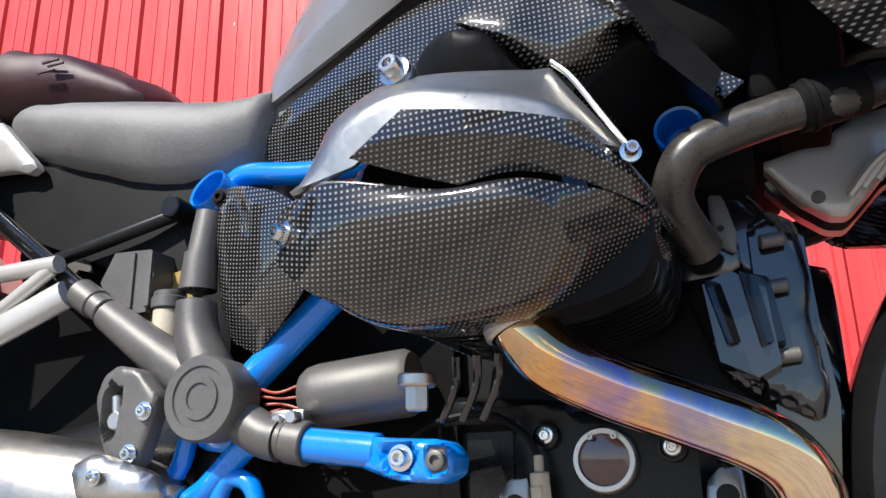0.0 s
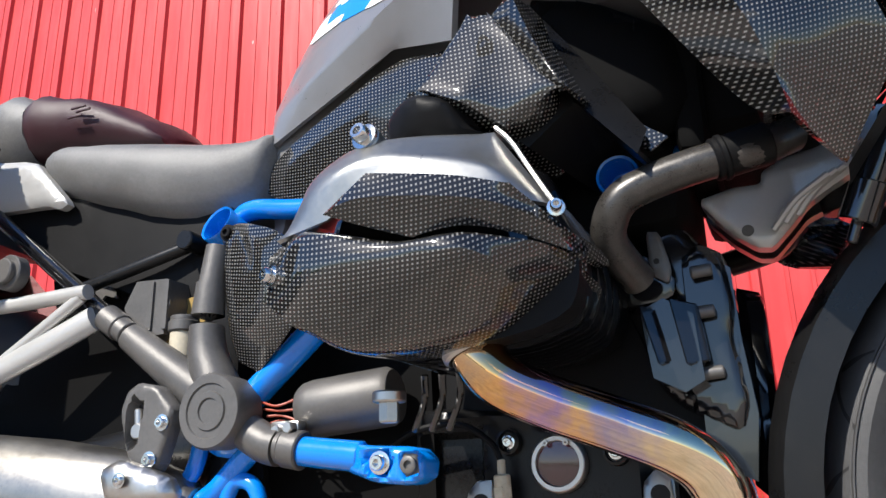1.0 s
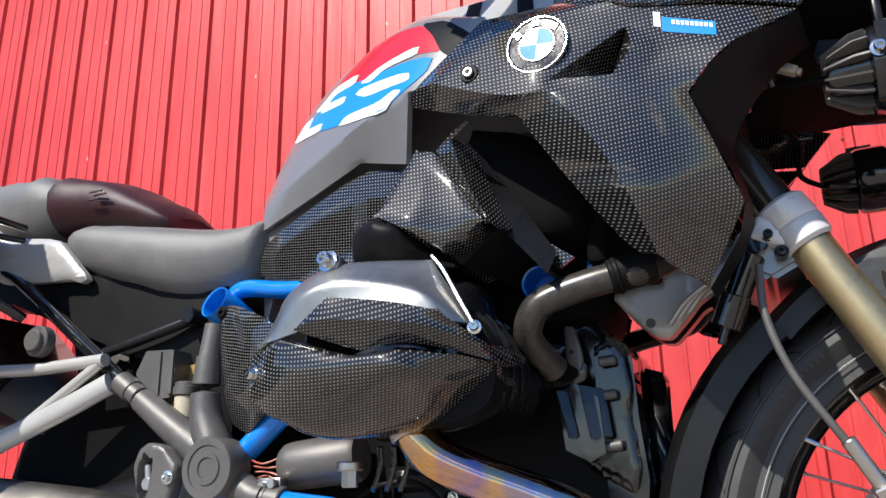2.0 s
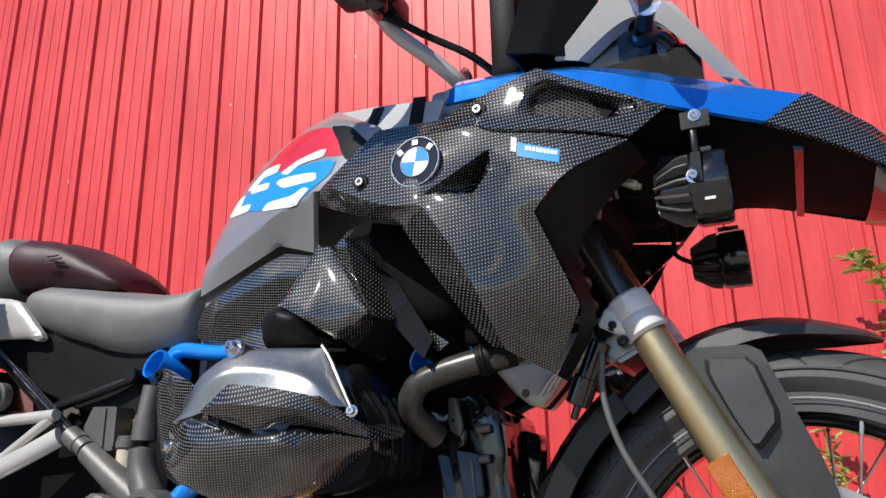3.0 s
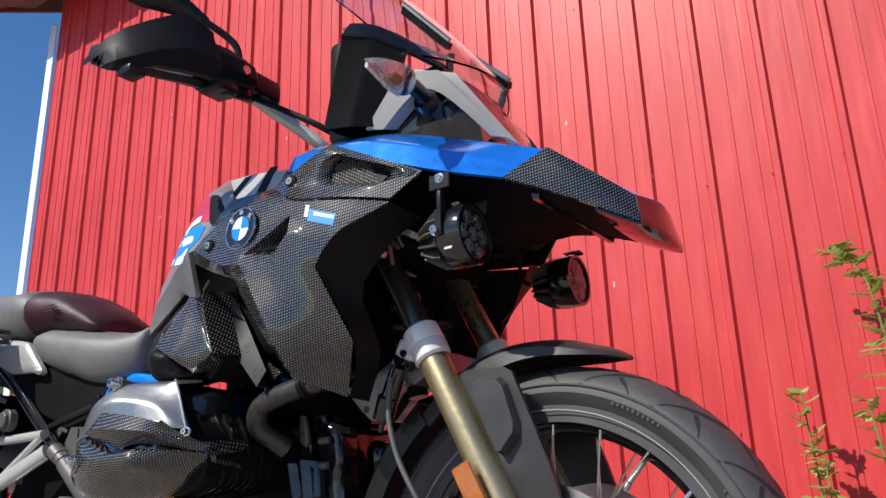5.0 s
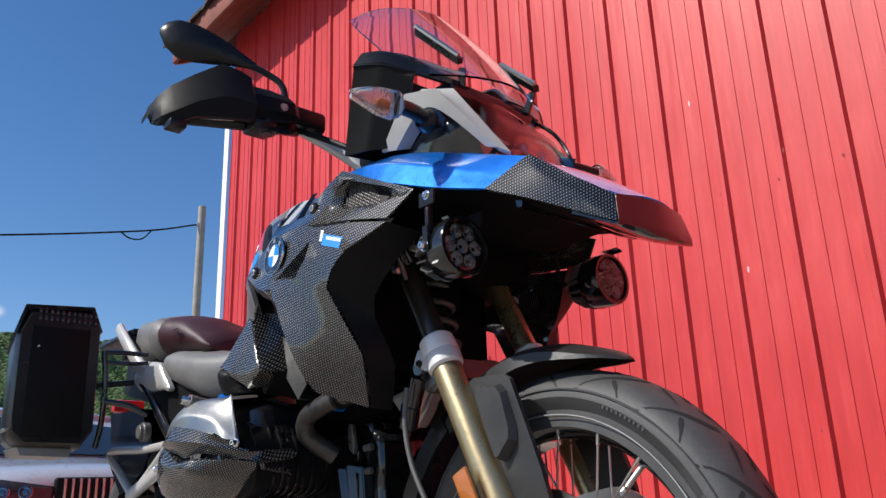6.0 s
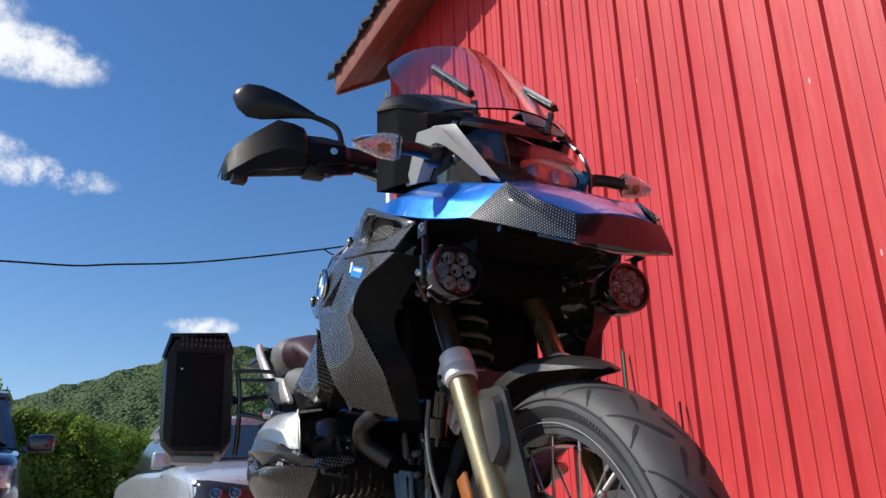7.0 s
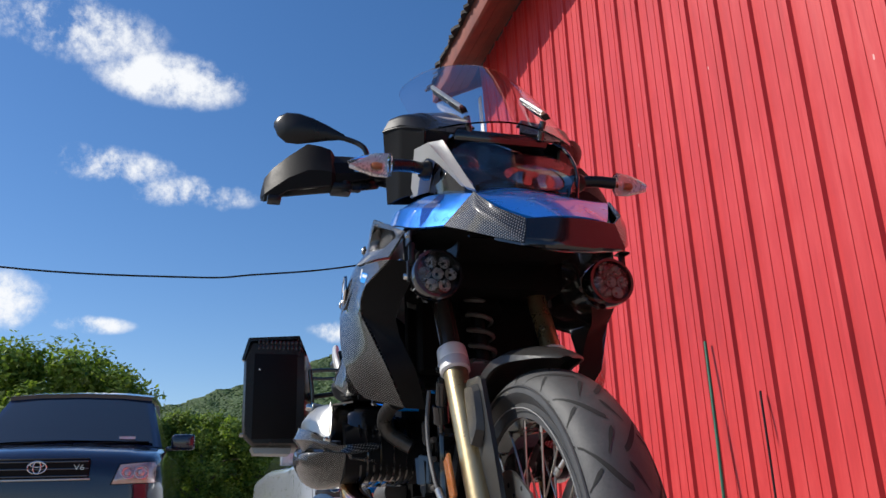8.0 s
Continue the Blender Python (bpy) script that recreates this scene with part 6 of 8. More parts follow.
def build_exhaust():
    part("header_pipe", sweep([(-0.165, 0.560, 0.500), (-0.158, 0.553, 0.477), (-0.138, 0.556, 0.449), (-0.10, 0.572, 0.428), (-0.05, 0.595, 0.408), (-0.005, 0.612, 0.388), (0.018, 0.630, 0.366), (0.024, 0.645, 0.335), (0.012, 0.66, 0.27), (-0.03, 0.68, 0.20), (-0.12, 0.70, 0.17), (-0.3, 0.70, 0.17)], 0.0235, 10, 28), HEAT, bike, "tempered stainless exhaust header in straw and violet")
    part("header_clamp", lathe(((0.0, 0.025), (0.002, 0.028), (0.010, 0.028), (0.012, 0.025)), (-0.160, 0.553, 0.481), Vector((0.012, 0.0, -0.03)), 28), BRUSHED, bike, "steel exhaust clamp ring")
    part("header_pipe", mirrored(sweep([(-0.165, 0.560, 0.500), (-0.158, 0.553, 0.477), (-0.10, 0.572, 0.428), (-0.005, 0.612, 0.388), (0.024, 0.645, 0.335), (0.0, 0.67, 0.25), (-0.12, 0.70, 0.18)], 0.0195, 6, 16)), HEAT, bike)
    # silencer on the near side
    rings = []
    for t, r in ((0, 0.028), (0.02, 0.042), (0.09, 0.058), (0.2, 0.064), (0.62, 0.066), (0.66, 0.05)):
        c = Vector((-0.53 - t, 0.655 - 0.06 * t, 0.338 + 0.10 * t))
        rings.append([c + Vector((0, math.cos(a) * r * 0.85, math.sin(a) * r * 1.1)) for a in (2 * math.pi * k / 24 for k in range(24))])
    sil = part("silencer", loft(rings), TITAN, bike, "brushed titanium silencer")
    out = [(-0.615, 0.388), (-0.585, 0.400), (-0.53, 0.380), (-0.520, 0.362), (-0.535, 0.345), (-0.60, 0.352)]
    shield = part("heat_shield", shell(out, lambda x, z: 0.582 + 0.3 * max(x + 0.58, 0), 0.008, 0.01, 0.01, 0.012, 1), BRUSHED, sil, "steel heat shield")
    bolt((-0.574, 0.580, 0.377), RIGHT, 0.0055, 0.004, "shield_screw", shield)
    for k in range(9):
        part("shield_slot", box(-0.64 + 0.012 * k, -0.634 + 0.012 * k, 0.577, 0.580, 0.338, 0.35, 0.001), SATIN, sil)


build_exhaust()


# ---- frame ----
def build_frame():
    # cast grey hub with three arms
    part("frame_hub", lathe(((-0.03, 0.0), (-0.03, 0.040), (0.008, 0.0415), (0.012, 0.039), (0.012, 0.030), (0.010, 0.029), (0.010, 0.0215), (0.012, 0.0205), (0.012, 0.014), (0.010, 0.013), (0.010, 0.0)), (-0.49, 0.625, 0.447), RIGHT, 48), PEWTER, bike, "dark grey round frame pivot cover")
    part("frame_arm", join(sweep([(-0.505, 0.645, 0.475), (-0.524, 0.645, 0.525), (-0.524, 0.645, 0.60)], lambda t: 0.027 - 0.010 * t, 6, 20), sweep([(-0.524, 0.645, 0.595), (-0.520, 0.65, 0.645)], 0.0150, 4, 20)), PEWTER, bike, "dark grey cast upright frame arm")
    part("frame_arm", join(sweep([(-0.515, 0.645, 0.465), (-0.575, 0.648, 0.502), (-0.645, 0.65, 0.548)], lambda t: 0.026 - 0.008 * t, 6, 20), cyl((-0.65, 0.65, 0.552), (-0.668, 0.65, 0.564), 0.0155), cyl((-0.664, 0.65, 0.561), (-0.69, 0.65, 0.578), 0.0175)), PEWTER, bike, "dark grey cast rear frame arm")
    part("frame_arm", join(sweep([(-0.46, 0.645, 0.425), (-0.435, 0.645, 0.411), (-0.418, 0.645, 0.407)], 0.0205, 5, 20), cyl((-0.418, 0.645, 0.407), (-0.410, 0.645, 0.406), 0.018), cyl((-0.410, 0.645, 0.406), (-0.388, 0.645, 0.402), 0.0205)), PEWTER, bike, "dark grey cast lower frame arm")
    part("subframe_tube", sweep([(-0.68, 0.652, 0.572), (-0.80, 0.66, 0.655), (-0.96, 0.665, 0.77), (-1.05, 0.67, 0.81)], 0.011, 6, 14), GLOSSB, bike, "black rear subframe tube")
    part("subframe_brace", sweep([(-0.755, 0.665, 0.625), (-0.66, 0.676, 0.650), (-0.59, 0.69, 0.672)], 0.0085, 6, 12), SATIN, bike, "thin black subframe brace")
    part("brace_end", cyl((-0.592, 0.668, 0.672), (-0.592, 0.71, 0.672), 0.013), SATIN, bike)
    # blue trellis
    part("frame_tube", cyl((-0.475, 0.665, 0.462), (-0.33, 0.665, 0.585), 0.0165), BLUE, bike, "bright blue frame tube")
    part("frame_tube", sweep([(-0.585, 0.735, 0.692), (-0.545, 0.715, 0.702), (-0.515, 0.710, 0.712), (-0.43, 0.71, 0.700), (-0.30, 0.71, 0.700)], 0.0135, 8, 18), BLUE, bike, "bright blue upper frame tube with a bend")
    socket = lathe(((0.06, 0.0), (0.06, 0.023), (0.0, 0.0262), (-0.002, 0.0252), (0.0, 0.0232), (0.045, 0.020), (0.045, 0)), (-0.547, 0.676, 0.688), (0.25, 1, -0.40), 32)
    part("frame_socket", socket, BLUE, bike, "open bright blue tube end")
    both("frame_cup", lathe(((0.0, 0.0), (0.0, 0.0195), (0.05, 0.0215), (0.053, 0.0205), (0.052, 0.018), (0.02, 0.016), (0.02, 0)), (-0.034, 0.69, 0.642), (-0.05, -1, 0.05), 32), BLUE, bike, "blue open frame tube end")
    part("frame_tube", cyl((-0.05, 0.70, 0.655), (0.02, 0.71, 0.675), 0.02), BLUE, bike)
    # lower blue tube with a lug
    part("frame_tube", cyl((-0.392, 0.645, 0.402), (-0.315, 0.642, 0.393), 0.0155), BLUE, bike, "bright blue lower frame tube")
    lug = [(-0.335, 0.408), (-0.300, 0.403), (-0.250, 0.400), (-0.238, 0.388), (-0.240, 0.372), (-0.255, 0.364), (-0.290, 0.367), (-0.335, 0.380)]
    pocket = sunk([(-0.312, 0.396), (-0.277, 0.400), (-0.270, 0.385), (-0.280, 0.370), (-0.300, 0.374)], 0.010, 0.004)
    pocket2 = sunk([(-0.266, 0.397), (-0.245, 0.394), (-0.243, 0.374), (-0.262, 0.369)], 0.008, 0.004)
    lp = part("frame_lug", shell(lug, lambda x, z: 0.622 + 0.4 * max(-0.30 - x, 0) + pocket(x, z) + pocket2(x, z), 0.03, 0.004, 0.006, 0.006, 1), BLUE, bike, "bright blue forged engine mount")
    bolt((-0.288, 0.628, 0.386), RIGHT, 0.0075, 0.010, "mount_bolt", lp)
    bolt((-0.256, 0.628, 0.383), RIGHT, 0.0085, 0.006, "mount_bolt", lp, PEWTER, "dark steel mount bolt")
    # lower blue web
    web = part("frame_web", join(sweep([(-0.530, 0.655, 0.425), (-0.538, 0.655, 0.390), (-0.562, 0.655, 0.356), (-0.585, 0.655, 0.31)], 0.010, 6, 14), sweep([(-0.455, 0.655, 0.412), (-0.487, 0.655, 0.382), (-0.508, 0.655, 0.363), (-0.545, 0.655, 0.342)], 0.0125, 6, 14), sweep([(-0.500, 0.655, 0.325), (-0.486, 0.655, 0.368), (-0.469, 0.655, 0.374), (-0.452, 0.655, 0.362), (-0.442, 0.655, 0.325)], 0.009, 8, 14)), BLUE, bike, "bright blue cast lower frame web with openings")
    part("web_plate", shell([(-0.525, 0.432), (-0.43, 0.420), (-0.445, 0.392), (-0.515, 0.402)], flat_y(0.648), 0.02, 0.01, 0.004, 0.006, 1), BLUE, web)
    part("web_panel", shell([(-0.525, 0.405), (-0.46, 0.395), (-0.44, 0.30), (-0.56, 0.30)], flat_y(0.672), 0.01, 0.03, 0, 0, 0), BLACK, web, "black inner panel")
    # footrest plate
    fp = [(-0.612, 0.452), (-0.604, 0.475), (-0.588, 0.484), (-0.561, 0.479), (-0.536, 0.452), (-0.538, 0.433), (-0.552, 0.388), (-0.575, 0.380), (-0.598, 0.405)]
    win = sunk([(-0.600, 0.455), (-0.592, 0.470), (-0.578, 0.460), (-0.580, 0.418), (-0.592, 0.408), (-0.600, 0.425)], 0.014, 0.002)
    plate = part("footrest_plate", shell(fp, lambda x, z: 0.608 + win(x, z), 0.016, 0.004, 0.004, 0.005, 1), PEWTER, bike, "dark grey footrest plate with a window")
    # dark sheet painting the shade seen through the window
    part("window_shade", shell([(-0.597, 0.453), (-0.592, 0.466), (-0.581, 0.458), (-0.583, 0.42), (-0.592, 0.412), (-0.597, 0.425)], flat_y(0.6215), 0.002, 0.02, 0, 0, 0), RECESS_SHADE, plate)
    bolt((-0.546, 0.607, 0.437), RIGHT, 0.006, 0.007, "plate_bolt", plate)
    bolt((-0.560, 0.607, 0.398), RIGHT, 0.006, 0.007, "plate_bolt", plate)
    part("lever_link", join(cyl((-0.59, 0.616, 0.455), (-0.586, 0.616, 0.425), 0.005), cyl((-0.586, 0.61, 0.43), (-0.586, 0.625, 0.43), 0.009)), BRUSHED, plate)
    # brake fluid reservoir
    rs = part("fluid_reservoir", loft([[(-0.655, y, 0.548), (-0.672, y, 0.59), (-0.655, y, 0.622), (-0.605, y, 0.620), (-0.598, y, 0.59), (-0.605, y, 0.550)] for y in (0.66, 0.70)]), PEWTER, bike, "grey fluid reservoir cover")
    part("reservoir_bottle", loft([[(-0.628, y, 0.515), (-0.632, y, 0.596), (-0.572, y, 0.604), (-0.566, y, 0.515)] for y in (0.692, 0.735)]), TAN, rs, "amber fluid bottle")
    part("filler_neck", cyl((-0.585, 0.674, 0.520), (-0.585, 0.674, 0.552), 0.0165), CREAM, rs, "cream filler neck")
    part("reservoir_cap", join(cyl((-0.585, 0.674, 0.552), (-0.585, 0.674, 0.566), 0.0195), cyl((-0.585, 0.674, 0.565), (-0.585, 0.674, 0.572), 0.0175)), PEWTER, rs, "dark grey screw cap")
    for x0, x1 in ((-0.632, -0.624), (-0.607, -0.600)):
        part("cover_rib", loft([[(x0, 0.657, z), (x1, 0.657, z), (x1, 0.662, z), (x0, 0.662, z)] for z in (0.556, 0.590, 0.618)]), PEWTER, rs)
    # rear hardware, far behind
    part("swingarm", sweep([(-0.50, 0.74, 0.43), (-0.75, 0.72, 0.38), (-1.05, 0.70, 0.33)], 0.045, 6, 14, 1.3), SATIN, bike, "black single-sided swingarm")
    part("rear_tyre", lathe([(0.085 * math.sin(a), 0.25 + 0.075 * math.cos(a * 0.9)) for a in (radians(-115 + 230 * k / 16) for k in range(17))], (-1.09, YC, 0.335), (0, 1, 0), 64), RUBBER, bike, "black rear tyre")
    part("rear_hub", join(lathe(((-0.05, 0), (-0.05, 0.06), (0.05, 0.06), (0.05, 0)), (-1.09, YC, 0.335), (0, 1, 0), 32), *[cyl((-1.09, YC, 0.335), (-1.09 + 0.24 * math.cos(a), YC, 0.335 + 0.24 * math.sin(a)), 0.012) for a in (k * math.pi / 5 for k in range(10))]), SATIN, bike)
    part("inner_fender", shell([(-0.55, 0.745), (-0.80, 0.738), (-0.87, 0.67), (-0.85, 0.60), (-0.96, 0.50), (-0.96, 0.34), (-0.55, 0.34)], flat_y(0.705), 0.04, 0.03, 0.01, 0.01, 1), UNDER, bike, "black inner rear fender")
    part("shock_cover", box(-0.66, -0.52, 0.70, 0.90, 0.40, 0.70, 0.02), BLACK, bike, "black inner fender")
    star = []
    for k in range(10):
        r = 0.038 if k % 2 == 0 else 0.019
        a = radians(90 + 36 * k + 12)
        star.append((-0.745 + r * math.cos(a) * 0.9, 0.640 + r * math.sin(a)))
    part("frame_gusset", shell(star, flat_y(0.692), 0.004, 0.02, 0, 0, 0), PEWTER, bike, "grey pointed frame gusset")
    # passenger footrest hanger, silver
    hanger = part("footrest_hanger", sweep([(-0.70, 0.640, 0.575), (-0.78, 0.63, 0.540), (-0.90, 0.62, 0.495)], 0.012, 6, 12, 1.4), SILVER, bike, "silver cast passenger footrest hanger")
    part("hanger_brace", sweep([(-0.72, 0.635, 0.605), (-0.79, 0.63, 0.56), (-0.88, 0.62, 0.50)], 0.008, 6, 12), SILVER, hanger)
    part("hanger_arm", sweep([(-0.71, 0.635, 0.610), (-0.86, 0.63, 0.606), (-1.07, 0.62, 0.610), (-0.98, 0.62, 0.55), (-0.89, 0.62, 0.50)], 0.010, 6, 12), SILVER, hanger)
    part("rear_cover", loft([[(-1.34, y, 0.74), (-1.10, y, 0.735), (-0.99, y, 0.64), (-1.04, y, 0.56), (-1.20, y, 0.50), (-1.30, y, 0.58)] for y in (0.70, 0.86)]), GLOSSB, bike, "dark glossy rear mudguard cover")
    part("turn_knob", join(cyl((-0.835, 0.63, 0.647), (-0.835, 0.612, 0.647), 0.024), cyl((-0.835, 0.613, 0.647), (-0.835, 0.604, 0.647), 0.017)), PEWTER, bike, "round grey adjuster knob")


build_frame()


# ---- crash bar ----
part("crash_bar", sweep([(-0.030, 0.665, 0.545), (-0.045, 0.625, 0.572), (-0.042, 0.610, 0.590), (-0.028, 0.606, 0.609), (0.0, 0.608, 0.621), (0.045, 0.612, 0.632), (0.09, 0.62, 0.640), (0.12, 0.65, 0.66)], 0.0165, 8, 22), BARMET, bike, "scuffed black tubular crash bar")
part("bar_sleeve", join(cyl((0.052, 0.613, 0.633), (0.10, 0.624, 0.645), 0.0195), cyl((0.058, 0.614, 0.634), (0.064, 0.615, 0.6355), 0.0212)), BLACK, bike, "black sleeve with a tie strap")
part("crash_bar", mirrored(sweep([(-0.030, 0.665, 0.545), (-0.042, 0.610, 0.590), (0.0, 0.608, 0.621), (0.09, 0.62, 0.640), (0.12, 0.65, 0.66)], 0.0165, 6, 16)), SATIN, bike)
# ---- beak, headlight, cockpit ----
def halves(points):
    """Adds each point's twin across the motorcycle's middle, its name with an underscore."""
    out = dict(points)
    for k, (x, y, z) in points.items():
        if abs(y - YC) > 0.001:
            out[k + "_"] = (x, 2 * YC - y, z)
    return out


def both_faces(faces, points):
    return list(faces) + [" ".join(k + "_" if k + "_" in points else k for k in reversed(f.split())) for f in faces]


def both_chains(chains, points):
    return chains + " " + " ".join("-".join(k + "_" if k + "_" in points else k for k in c.split("-")) for c in chains.split())


def upwards(bm):
    if sum(f.normal.z * f.calc_area() for f in bm.faces) < 0:
        bmesh.ops.reverse_faces(bm, faces=bm.faces[:])
        bm.normal_update()
    return bm


def build_beak():
    """Blue upper beak, carbon flanks and a glossy nose."""
    pts = halves(dict(
        b0=(0.02, 0.600, 1.000), b1=(0.18, 0.572, 0.985), b2=(0.325, 0.582, 0.920), b3=(0.432, 0.622, 0.894),
        m0=(0.03, 0.608, 1.030), m1=(0.19, 0.588, 1.016), m2=(0.33, 0.604, 0.962), m3=(0.452, 0.640, 0.913),
        n0=(0.03, 0.632, 1.050), n1=(0.20, 0.632, 1.040), n2=(0.34, 0.646, 0.990), n3=(0.484, 0.664, 0.937),
        c0=(0.03, 0.79, 1.085), c1=(0.20, 0.79, 1.085), c2=(0.34, 0.79, 1.03), c3=(0.47, 0.79, 0.958),
        d4=(0.545, 0.700, 0.884), c4=(0.55, 0.79, 0.908), d5=(0.588, 0.726, 0.859), c5=(0.604, 0.79, 0.864)))
    faces = both_faces(("b0 b1 m1 m0", "b1 b2 m2 m1", "b2 b3 m3 m2", "m0 m1 n1 n0", "m1 m2 n2 n1", "m2 m3 n3 n2", "n0 n1 c1 c0", "n1 n2 c2 c1", "n2 n3 c3 c2", "n3 d4 c4 c3", "d4 d5 c5 c4"), pts)
    beak = part("beak", thicken(upwards(cage(pts, faces, both_chains("m0-m1-m2-m3 n0-n1-n2-n3-d4-d5", pts), "b0 b3 b0_ b3_ n3 n3_ d5 d5_", 3, 3)), 0.005), BLUEM, bike, "metallic blue beak above the front wheel")
    pts = dict(b3=(0.430, 0.619, 0.893), n3=(0.484, 0.660, 0.940), t2=(0.548, 0.676, 0.888), t3=(0.586, 0.712, 0.858), q1=(0.500, 0.641, 0.862), q2=(0.556, 0.671, 0.832), k=(0.596, 0.702, 0.813), w=(0.505, 0.646, 0.898), v=(0.560, 0.674, 0.862))
    both("beak_flank", thicken(cage(pts, ("b3 q1 w n3", "w q1 q2 v", "n3 w v t2", "t2 v k t3", "v q2 k"), "n3-w-v-k n3-t2-t3", "b3 n3 k t2 t3", 3, 2), 0.006), CARBON, beak, "carbon fibre flank of the beak")
    pts = halves(dict(k=(0.594, 0.703, 0.812), kt=(0.585, 0.713, 0.856), nc=(0.608, 0.79, 0.804), nt=(0.602, 0.79, 0.858), u0=(0.545, 0.672, 0.836), u1=(0.580, 0.735, 0.810)))
    pts["uc"], pts["ud"] = (0.545, 0.79, 0.822), (0.594, 0.79, 0.800)
    faces = both_faces(("k nc nt kt", "u0 uc ud u1", "u0 u1 k", "k u1 ud nc"), pts)
    part("beak_nose", thicken(upwards(cage(pts, faces, both_chains("k-nc kt-nt k-kt", pts), "k kt k_ kt_ u0 u0_", 3, 2)), 0.004), GLOSSB, beak, "glossy black beak nose")
    # hollow matt underside with a cross rib
    rows = ((0.16, 0.19, 0.965, 0.06), (0.30, 0.190, 0.925, 0.045), (0.43, 0.164, 0.890, 0.012), (0.50, 0.142, 0.862, 0.008), (0.55, 0.120, 0.840, 0.006), (0.588, 0.078, 0.814, 0.004))
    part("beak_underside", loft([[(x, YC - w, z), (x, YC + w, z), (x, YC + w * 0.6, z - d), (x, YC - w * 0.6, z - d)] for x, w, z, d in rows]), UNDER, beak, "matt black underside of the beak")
    part("underside_rib", loft([[(0.455, y, 0.893 - 0.012 * abs(y - YC) / 0.15), (0.470, y, 0.890 - 0.012 * abs(y - YC) / 0.15), (0.468, y, 0.862), (0.458, y, 0.864)] for y in (YC - 0.135, YC, YC + 0.135)]), GLOSSB, beak, "glossy black cross rib")
    return beak


build_beak()


def build_headlight():
    # silver V-shaped trims: a bent bar with a broad outer and a narrow upper face
    pts = dict(
        a0=(0.177, 0.622, 1.044), a1=(0.208, 0.630, 1.038), a2=(0.220, 0.652, 1.042), p0=(0.254, 0.614, 1.120), p1=(0.276, 0.624, 1.088), p2=(0.288, 0.648, 1.092), pt=(0.268, 0.640, 1.132),
        k0=(0.324, 0.624, 1.104), k1=(0.317, 0.630, 1.081), k2=(0.327, 0.655, 1.080), kt=(0.338, 0.650, 1.106), f0=(0.414, 0.668, 0.978), f1=(0.386, 0.670, 0.990), f2=(0.396, 0.690, 0.988), ft=(0.428, 0.682, 0.968), at=(0.19, 0.65, 1.056))
    faces = ("a0 a1 p1 p0", "p0 p1 k1 k0", "k0 k1 f1 f0", "a1 a2 p2 p1", "p1 p2 k2 k1", "k1 k2 f2 f1", "at a0 p0 pt", "pt p0 k0 kt", "kt k0 f0 ft")
    part("headlight_trim", thicken(cage(pts, faces, "a0-p0-k0-f0 a1-p1-k1-f1", "a0 a1 a2 at f0 f1 f2 ft p0 k0 kt pt", 2, 2), 0.006), TRIMG, bike, "silver grey bent headlight trim")
    house = []
    for x, w, z0, z1 in ((0.12, 0.13, 1.00, 1.16), (0.26, 0.140, 0.985, 1.15), (0.33, 0.135, 0.985, 1.12), (0.365, 0.125, 0.99, 1.105)):
        house.append([(x - 0.10 * (1 if z > 1.05 else 0) * (1 if x > 0.3 else 0), YC + w * s, z) for s, z in ((-0.85, z0), (-1, z0 + 0.05), (-0.92, z1 - 0.02), (-0.5, z1), (0.5, z1), (0.92, z1 - 0.02), (1, z0 + 0.05), (0.85, z0))])
    hl = part("headlight", loft(house), GLOSSB, bike, "black asymmetric headlight unit under clear glass")

    def on_face(y, z):
        return 0.372 - 0.35 * (z - 0.99) - 1.1 * (y - YC) ** 2

    def face_panel(name, outline, back, mt, lbl="", thick=0.004, roll=0.0, parent=hl, step=0.012):
        # outline in y, z; built flat in x-z and swung to face forward
        bm = shell([(y, z) for y, z in outline], lambda y, z: 0, thick, step, 0, 0, 1)
        for v in bm.verts:
            y, d, z = v.co.x, v.co.y, v.co.z
            v.co = (on_face(y, z) - back - d, y, z)
        bmesh.ops.recalc_face_normals(bm, faces=bm.faces[:])
        return part(name, bm, mt, parent, lbl)

    face_panel("lamp_reflector", [(0.745, 1.072), (0.905, 1.075), (0.918, 1.02), (0.88, 1.000), (0.752, 1.000)], 0.016, SMOKE, "smoked chrome LED reflector", 0.006)
    bowl = lathe(((0.010, 0.050), (0.004, 0.045), (-0.004, 0.034), (-0.008, 0.018), (-0.009, 0)), (0, 0, 0), (1, 0, 0.3), 40)
    bowl.transform(Matrix.Translation((on_face(0.835, 1.03) - 0.006, 0.838, 1.030)) @ Matrix.Diagonal((1, 1.45, 0.66, 1)))
    part("reflector_bowl", bowl, SMOKE, hl, "oval smoked reflector bowl")
    for y in (0.808, 0.860):
        c = Vector((on_face(y, 1.028) - 0.012, y, 1.028))
        part("lamp_lens", lathe(((0, 0.022), (0.005, 0.020), (0.009, 0.013), (0.0105, 0)), c, (1, 0, 0.2), 24), SMOKE, hl, "round projector lens")
    # black visor over the LED pair, and the dark main beam lens beside it
    face_panel("lamp_visor", [(0.742, 1.088), (0.80, 1.086), (0.90, 1.083), (0.915, 1.072), (0.86, 1.070), (0.79, 1.062), (0.757, 1.064)], 0.0, GLOSSB, "black visor of the headlight", 0.012)
    face_panel("lamp_pillar", [(0.728, 1.108), (0.752, 1.100), (0.742, 1.05), (0.736, 0.995), (0.716, 0.995), (0.722, 1.05)], 0.004, GLOSSB, "black pillar inside the headlight", 0.008)
    c = Vector((on_face(0.695, 1.045) - 0.022, 0.693, 1.045))
